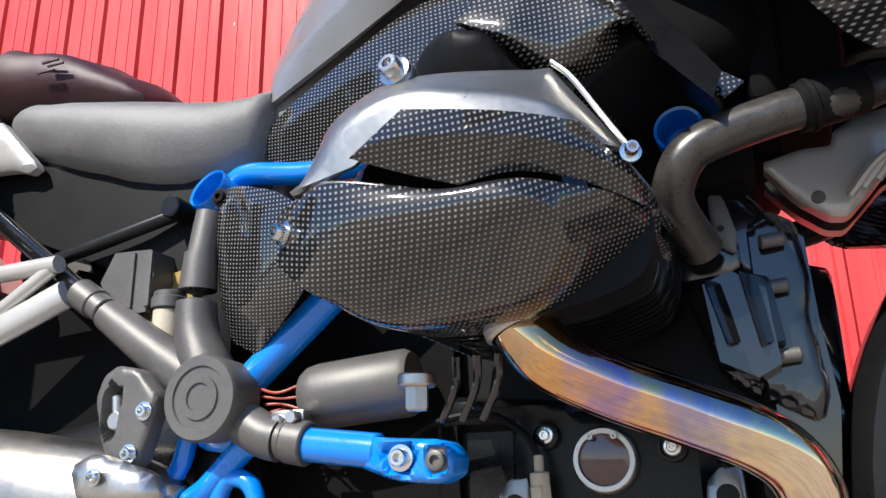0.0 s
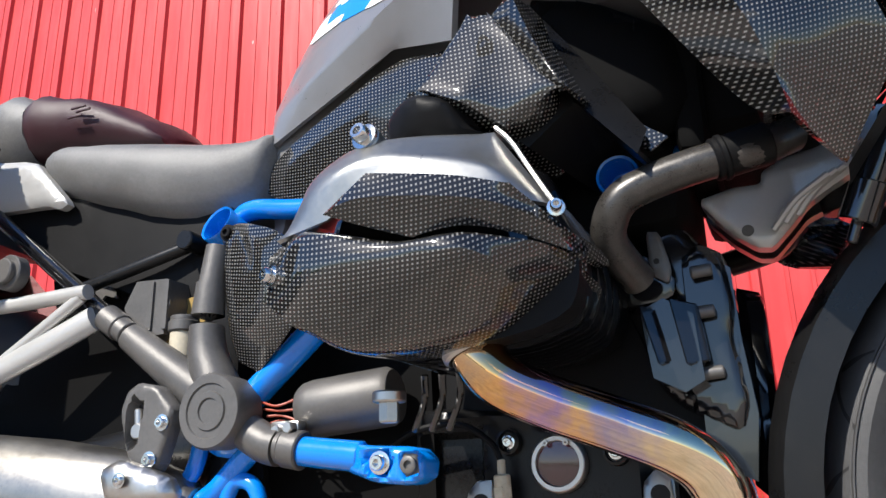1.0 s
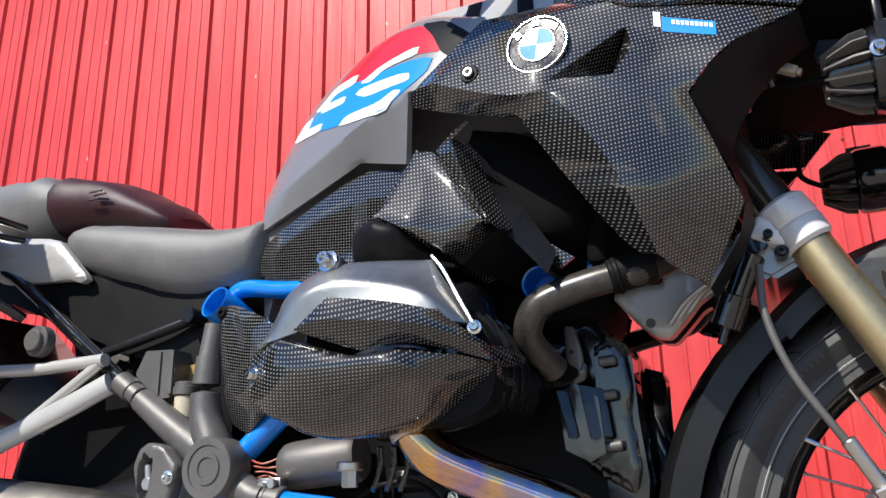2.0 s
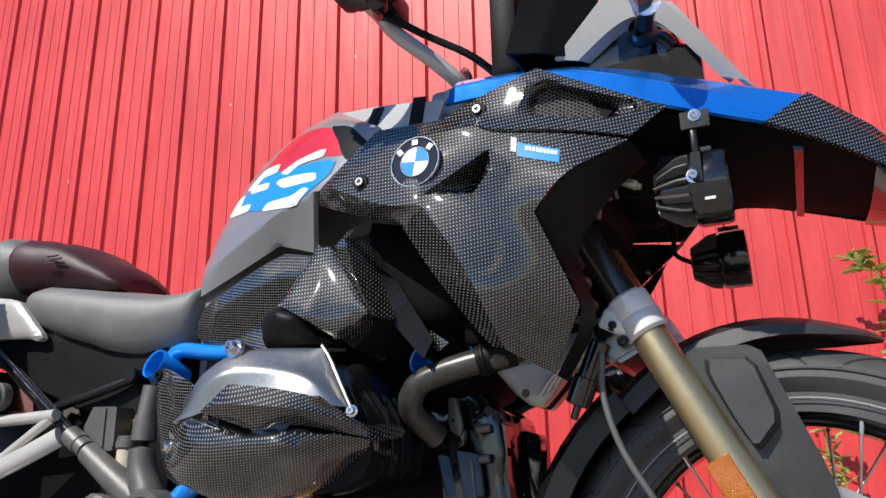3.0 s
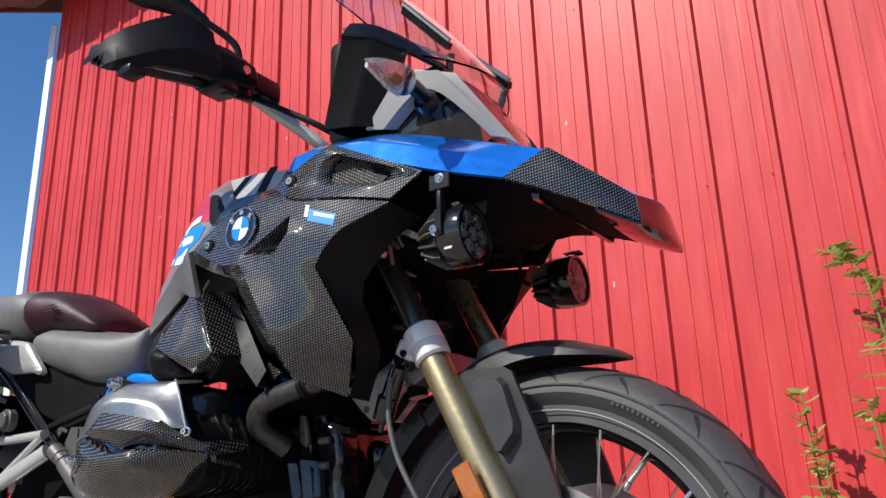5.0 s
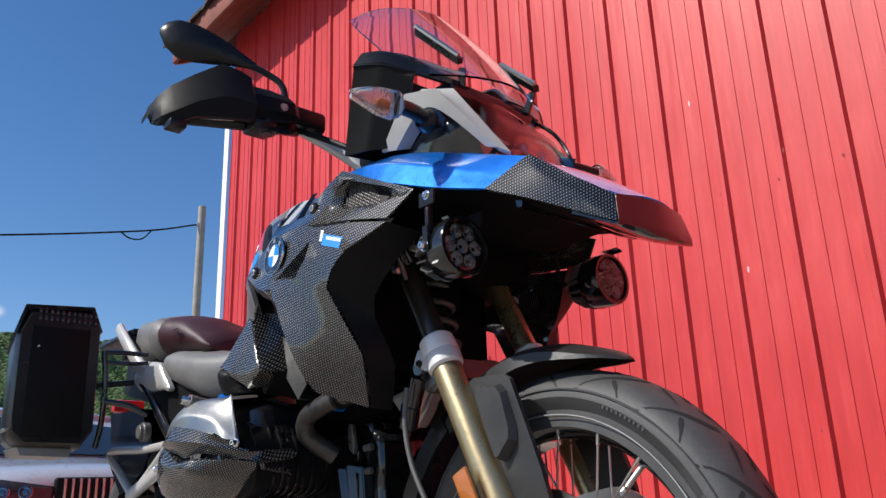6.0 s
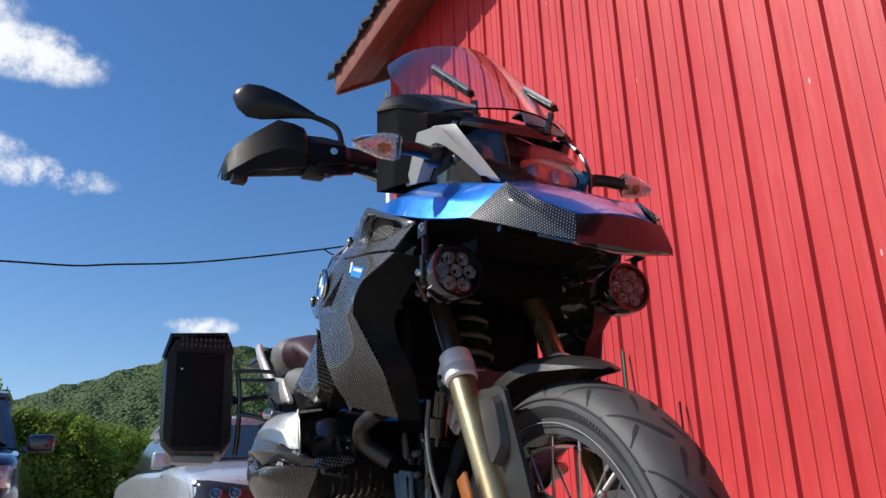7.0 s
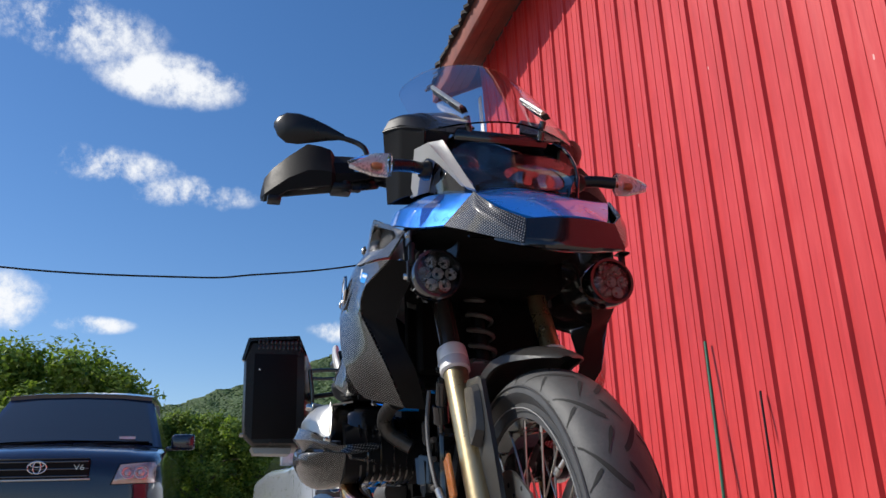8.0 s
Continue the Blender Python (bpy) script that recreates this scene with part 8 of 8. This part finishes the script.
def build_car(name, nose_at, ground, turn, wide, paint, lbl, tall, hood_z, kind, cowl=1.3):
    """A parked car seen nose-on: lofted body, glasshouse, lamps, grille, mirrors, wheels; it points to +x."""
    nose, y_mid = nose_at
    car = thing(name, (nose, y_mid, ground), lbl, "car", "parked cars")
    car.rotation_euler.z = radians(turn)
    h = wide / 2

    def body_ring(x, w, z0, z1, round_=0.08, crown=0.03):
        x, z0, z1 = nose + x, ground + z0, ground + z1
        return [(x, y_mid - w * 0.93, z0), (x, y_mid - w, z0 + 0.18), (x, y_mid - w, z1 - round_ * 1.6), (x, y_mid - w * 0.97, z1 - round_ * 0.6), (x, y_mid - w * 0.9, z1 - 0.02), (x, y_mid - w * 0.55, z1 + crown * 0.5), (x, y_mid, z1 + crown), (x, y_mid + w * 0.55, z1 + crown * 0.5), (x, y_mid + w * 0.9, z1 - 0.02), (x, y_mid + w * 0.97, z1 - round_ * 0.6), (x, y_mid + w, z1 - round_ * 1.6), (x, y_mid + w, z0 + 0.18), (x, y_mid + w * 0.93, z0)]

    secs = [(0.0, h * 0.78, 0.30, hood_z - 0.25), (-0.05, h * 0.90, 0.22, hood_z - 0.12), (-0.18, h * 0.97, 0.20, hood_z - 0.05), (-0.55, h, 0.2, hood_z), (-cowl, h, 0.2, hood_z + 0.07), (-cowl - 0.5, h, 0.2, hood_z + 0.06), (-4.2, h, 0.2, hood_z + 0.05), (-4.5, h * 0.94, 0.25, hood_z)]
    bm = loft([body_ring(*s) for s in secs])
    bmesh.ops.subdivide_edges(bm, edges=bm.edges[:], cuts=1, smooth=0.6, use_grid_fill=True)
    tree = BVHTree.FromBMesh(bm)
    part("body", bm, paint, car, "", 45)

    def on_body(y, z, out):
        hit = tree.ray_cast(Vector((nose + 1, y, z)), Vector((-1, 0, 0)))[0]
        return Vector((hit.x + out if hit else nose - 0.3, y, z))

    def laid(corners, out, thick, bow=0.0, nu=14, nv=8):
        """A sheet with four given corners (across, up), lying on the front of the body."""
        rows = []
        for i in range(nv + 1):
            v = i / nv
            row = []
            for j in range(nu + 1):
                u = j / nu
                (a, b, c, d) = [Vector(q) for q in corners]
                q = (a * (1 - u) + b * u) * (1 - v) + (d * (1 - u) + c * u) * v
                row.append(on_body(y_mid + q.x, ground + q.y, out + bow * (1 - (2 * u - 1) ** 6) * (1 - (2 * v - 1) ** 6)))
            rows.append(row)
        sheet = loft(rows, closed=False)
        bmesh.ops.recalc_face_normals(sheet, faces=sheet.faces[:])
        if sum(f.normal.x for f in sheet.faces) < 0:
            bmesh.ops.reverse_faces(sheet, faces=sheet.faces[:])
        sheet.normal_update()
        return thicken(sheet, thick)
    # glasshouse
    zb = hood_z + 0.06

    def cab_ring(x, w, z):
        return [(nose + x, y_mid - w, ground + z), (nose + x, y_mid - w * 0.6, ground + z + 0.025), (nose + x, y_mid, ground + z + 0.035), (nose + x, y_mid + w * 0.6, ground + z + 0.025), (nose + x, y_mid + w, ground + z)]

    def shield(x0, x1, w0, w1, z0, z1, out=0.0):
        return loft([[(px + out, py, pz + out * 0.6) for px, py, pz in cab_ring(x0 + (x1 - x0) * t, w0 + (w1 - w0) * t, z0 + (z1 - z0) * t)] for t in (0, 0.33, 0.66, 1)], closed=False)

    xb, xt = -cowl, -cowl - 0.73
    frame_bm = shield(xb, xt, h * 0.90, h * 0.74, zb, tall - 0.06)
    bmesh.ops.solidify(frame_bm, geom=frame_bm.faces[:], thickness=-0.03)
    part("screen_frame", frame_bm, paint, car)
    glass_bm = shield(xb - 0.03, xt + 0.03, h * 0.84, h * 0.69, zb + 0.03, tall - 0.09, 0.012)
    part("windscreen", glass_bm, CARGLASS, car, "dark reflecting windscreen")
    roof = loft([cab_ring(xt, h * 0.74, tall - 0.06), cab_ring(xt - 0.2, h * 0.76, tall - 0.02), cab_ring(xt - 1.0, h * 0.76, tall), cab_ring(-3.7, h * 0.72, tall - 0.05)], closed=False)
    bmesh.ops.solidify(roof, geom=roof.faces[:], thickness=-0.04)
    part("roof", roof, paint, car)
    for s in (-1, 1):
        part("side_glass", loft([[(nose + x, y_mid + s * w, ground + z) for x, w, z in ((-cowl - 0.1, h * 0.93, zb), (-cowl - 0.77, h * 0.76, tall - 0.08), (-3.6, h * 0.74, tall - 0.1), (-3.95, h * 0.92, zb))], [(nose + x, y_mid + s * (w - 0.03), ground + z) for x, w, z in ((-cowl - 0.1, h * 0.93, zb), (-cowl - 0.77, h * 0.76, tall - 0.08), (-3.6, h * 0.74, tall - 0.1), (-3.95, h * 0.92, zb))]]), CARGLASS, car)
        part("roof_rail", sweep([(nose + xt - 0.25, y_mid + s * h * 0.72, ground + tall - 0.01), (nose + xt - 0.5, y_mid + s * h * 0.72, ground + tall + 0.03), (nose - 3.5, y_mid + s * h * 0.70, ground + tall + 0.02)], 0.016, 5, 8), SATIN, car)
        mz = zb + 0.02
        mir = box(-0.05, 0.05, -0.11, 0.11, -0.075, 0.075, 0.03, 3, Matrix.Translation((nose - cowl - 0.25, y_mid + s * (h + (0.12 if kind == "suv" else -0.03)), ground + mz + 0.04)))
        part("side_mirror", join(mir, box(-0.02, 0.02, -0.06, 0.06, -0.02, 0.02, 0.008, 2, Matrix.Translation((nose - cowl - 0.24, y_mid + s * (h + 0.02), ground + mz - 0.02)))), paint if kind == "suv" else WHITE_CAR, car, "door mirror")
        if kind == "suv":
            quad = [(s * h * 0.608, hood_z - 0.305), (s * h * 0.955, hood_z - 0.298), (s * h * 0.965, hood_z - 0.131), (s * h * 0.667, hood_z - 0.155)]
        else:
            quad = [(s * h * 0.45, hood_z - 0.275), (s * h * 0.95, hood_z - 0.27), (s * h * 0.955, hood_z - 0.09), (s * h * 0.43, hood_z - 0.165)]
        mid = sum((Vector(q) for q in quad), Vector((0, 0))) / 4
        seam = [tuple(mid + (Vector(q) - mid) * 1.07) for q in quad]
        # the dark car's lamp carries the wall's red reflection as its colour
        lamp = part("headlamp", laid(quad, 0.004, 0.03, 0.012), LAMP_REFLECTION if kind == "suv" else CLUSTER, car, "headlamp with the red wall's reflection put into its colour" if kind == "suv" else "dark headlamp with two projectors")
        part("lamp_seam", laid(seam, 0.002, 0.012), BLACK, lamp)
        for u in (0.36, 0.68):
            c = on_body(y_mid + (quad[0][0] * (1 - u) + quad[1][0] * u), ground + mid.y, 0.014)
            r = 0.055 if kind == "suv" else 0.048
            part("lamp_lens", lathe(((0, r), (0.010, r), (0.012, r * 0.86), (0.004, r * 0.8), (0.002, r * 0.55), (0.012, r * 0.45), (0.016, 0)), c, (1, 0.25 * s, 0.3), 24), LENSCUP if kind == "suv" else SMOKE, lamp)
        part("fog_lamp", lathe(((0, 0.06), (0.01, 0.05), (0.014, 0)), (nose - 0.06, y_mid + s * h * 0.72, ground + 0.42), (1, s * 0.3, 0), 20), CLUSTER, car)
        for xw in (-0.85, -3.45):
            tyre = part("wheel", lathe([(0.1 * math.sin(a), 0.26 + 0.075 * math.cos(a)) for a in (radians(-110 + 220 * k / 12) for k in range(13))], (nose + xw, y_mid + s * (h - 0.12), ground + 0.335), (0, 1, 0), 32), RUBBER, car)
            part("rim", lathe(((0.02, 0), (0.06, 0.05), (0.05, 0.2), (0.09, 0.235), (-0.09, 0.235)), (nose + xw, y_mid + s * (h - 0.12), ground + 0.335), (0, s, 0), 24), BRUSHED, tyre)
    # grille and badge
    gz = hood_z - 0.17
    grille = part("grille", box(nose - 0.045, nose + 0.012, y_mid - h * 0.42, y_mid + h * 0.42, ground + gz - 0.09, ground + gz + 0.07, 0.02, 3), BLACK, car, "black front grille")
    if kind == "suv":
        for k in range(3):
            part("grille_bar", box(nose + 0.006, nose + 0.02, y_mid - h * 0.41, y_mid + h * 0.41, ground + gz - 0.075 + 0.055 * k, ground + gz - 0.06 + 0.055 * k, 0.004), NAVY_CAR, grille)
        part("grille_trim", box(nose + 0.006, nose + 0.022, y_mid - h * 0.43, y_mid + h * 0.43, ground + gz - 0.1, ground + gz - 0.085, 0.004), BRUSHED, grille)
        # oval badge as plain rings
        def oval(ry, rz, r, cz=0.0):
            return sweep([(nose + 0.024, y_mid + ry * math.cos(a), ground + gz + cz + rz * math.sin(a)) for a in (2 * math.pi * k / 20 for k in range(21))], r, 2, 8)
        part("badge", join(oval(0.068, 0.046, 0.006), oval(0.028, 0.043, 0.005), oval(0.05, 0.018, 0.005, 0.022)), CHROME, grille, "chrome oval badge")
        part("grille_mark", lettering("V6", 0.058, 0.003, Matrix.Translation((nose + 0.021, y_mid + h * 0.29, ground + gz - 0.022)) @ Matrix.Rotation(radians(90), 4, "Z") @ Matrix.Rotation(radians(90), 4, "X") @ Matrix.Diagonal((1.25, 1, 1, 1))), BRUSHED, grille, "chrome letters on the grille")
        part("windscreen_sticker", box(nose - cowl - 0.055, nose - cowl - 0.05, y_mid + h * 0.5, y_mid + h * 0.66, ground + zb + 0.08, ground + zb + 0.105, 0), WHITEP, car)
        part("wiper", sweep([(nose - cowl + 0.02, y_mid + 0.1, ground + zb + 0.03), (nose - cowl - 0.02, y_mid + 0.5, ground + zb + 0.05), (nose - cowl - 0.03, y_mid + 0.72, ground + zb + 0.05)], 0.008, 5, 6), BLACK, car)
        part("wiper", sweep([(nose - cowl + 0.02, y_mid - 0.55, ground + zb + 0.03), (nose - cowl - 0.02, y_mid - 0.2, ground + zb + 0.06), (nose - cowl - 0.03, y_mid + 0.05, ground + zb + 0.06)], 0.008, 5, 6), BLACK, car)
    else:
        for k in range(12):
            part("grille_bar", box(nose + 0.006, nose + 0.022, y_mid - h * 0.36 + h * 0.06 * k, y_mid - h * 0.34 + h * 0.06 * k, ground + gz - 0.08, ground + gz + 0.06, 0.003), BRUSHED, grille)
    part("bumper_intake", box(nose - 0.05, nose + 0.005, y_mid - h * 0.6, y_mid + h * 0.6, ground + 0.30, ground + 0.42, 0.02), BLACK, car)
    return car


build_car("dark_suv", (-5.3, -1.05), -0.12, 0, 1.80, NAVY_CAR, "dark blue estate car parked facing the barn yard", 1.72, 1.08, "suv", 1.15)
build_car("white_car", (-5.0, 1.93), -0.2, 3, 1.80, WHITE_CAR, "silvery white estate car parked close behind the motorcycle", 1.52, 0.98, "estate", 1.1)


# ---- sheds, stakes and weeds by the wall ----
shed = thing("shed", (-16.0, -6.2, -0.2), "pale grey shed wall edge beyond the cars", "shed")
part("wall", box(-17.5, -15.0, -8.6, -4.55, -0.2, 2.45, 0.02), TRIMW, shed)
part("roof", loft([[(x, -8.9, 2.45), (x, -4.35, 2.42), (x, -6.6, 3.3)] for x in (-17.7, -14.8)]), TRIMW, shed)

for x0, top, mt, lbl in ((-1.465, 1.112, GREENP, "thin green garden stake leaning on the red wall"), (-1.125, 0.835, SATIN, "thin black stake leaning on the red wall")):
    st = part("stake", sweep([(x0 + 0.03, WALL_Y - 0.10, -0.02), (x0, WALL_Y - 0.06, top * 0.5), (x0 - 0.04, WALL_Y - 0.026, top)], 0.0075 if top > 1 else 0.0048, 4, 8), mt, None)
    tagged(st, lbl, "stake")


def build_weed(at, stems, seed, lbl):
    """A ragged weed: bent stems with lobed leaves in whorls."""
    rng = random.Random(seed)
    weed = thing("weed", at, lbl, "plant", "weeds by the wall")
    at = Vector(at)
    verts, faces = [], []

    def leaf(p, way, size):
        way = way.normalized()
        side = way.cross(Vector((rng.gauss(0, 0.4), rng.gauss(0, 0.4), 1))).normalized()
        up = side.cross(way)
        droop = rng.uniform(-0.35, 0.15)
        line = ((0, 0.02), (0.18, 0.10), (0.30, 0.28), (0.38, 0.12), (0.55, 0.24), (0.64, 0.10), (0.82, 0.15), (1.0, 0.0))
        o = len(verts)
        for t, w in line:
            c = p + way * size * t + up * size * droop * t * t
            verts.extend((c + side * size * w, c + up * size * 0.03, c - side * size * w))
        for k in range(len(line) - 1):
            a = o + 3 * k
            faces.extend(((a, a + 1, a + 4, a + 3), (a + 1, a + 2, a + 5, a + 4)))

    for pts in stems:
        path = curve_points([at + Vector(q) for q in pts], 10)
        part("stem", sweep([at + Vector(q) for q in pts], lambda t: 0.0055 - 0.003 * t, 6, 6), WEEDLEAF, weed)
        n = len(path)
        for i, p in enumerate(path):
            t = i / (n - 1)
            if t < 0.12:
                continue
            for k in range(2 if t < 0.9 else 5):
                if rng.random() < (0.8 if t > 0.45 else 0.95):
                    a = rng.uniform(0, 2 * math.pi)
                    leaf(p, Vector((math.cos(a), math.sin(a) * 0.7, rng.uniform(-0.15, 0.6))), rng.uniform(0.05, 0.10) * (1.15 - 0.45 * t))
    me = bpy.data.meshes.new("leaves")
    me.from_pydata([v - at for v in verts], [], faces)
    me.materials.append(WEEDLEAF)
    ob = new("leaves", me)
    ob.parent = weed


build_weed((0.76, 2.25, 0.0), [[(0, 0, 0), (-0.01, 0, 0.45), (-0.03, 0, 0.75), (-0.045, 0, 0.95), (-0.07, 0, 1.06), (-0.145, 0.02, 1.14)], [(-0.02, 0, 0), (-0.08, 0.02, 0.4), (-0.11, 0.0, 0.68)], [(0.03, 0, 0), (0.06, -0.05, 0.4), (0.10, 0, 0.72)], [(0.02, 0.02, 0), (0.0, 0.04, 0.35), (-0.03, 0.05, 0.6)]], 5, "ragged green weed growing by the red wall")
build_weed((0.49, 2.27, 0.0), [[(0, 0, 0), (0.0, 0, 0.4), (-0.015, 0, 0.72)], [(0.02, 0, 0), (0.03, -0.03, 0.3), (0.02, 0, 0.55)]], 8, "small leafy weed by the red wall")
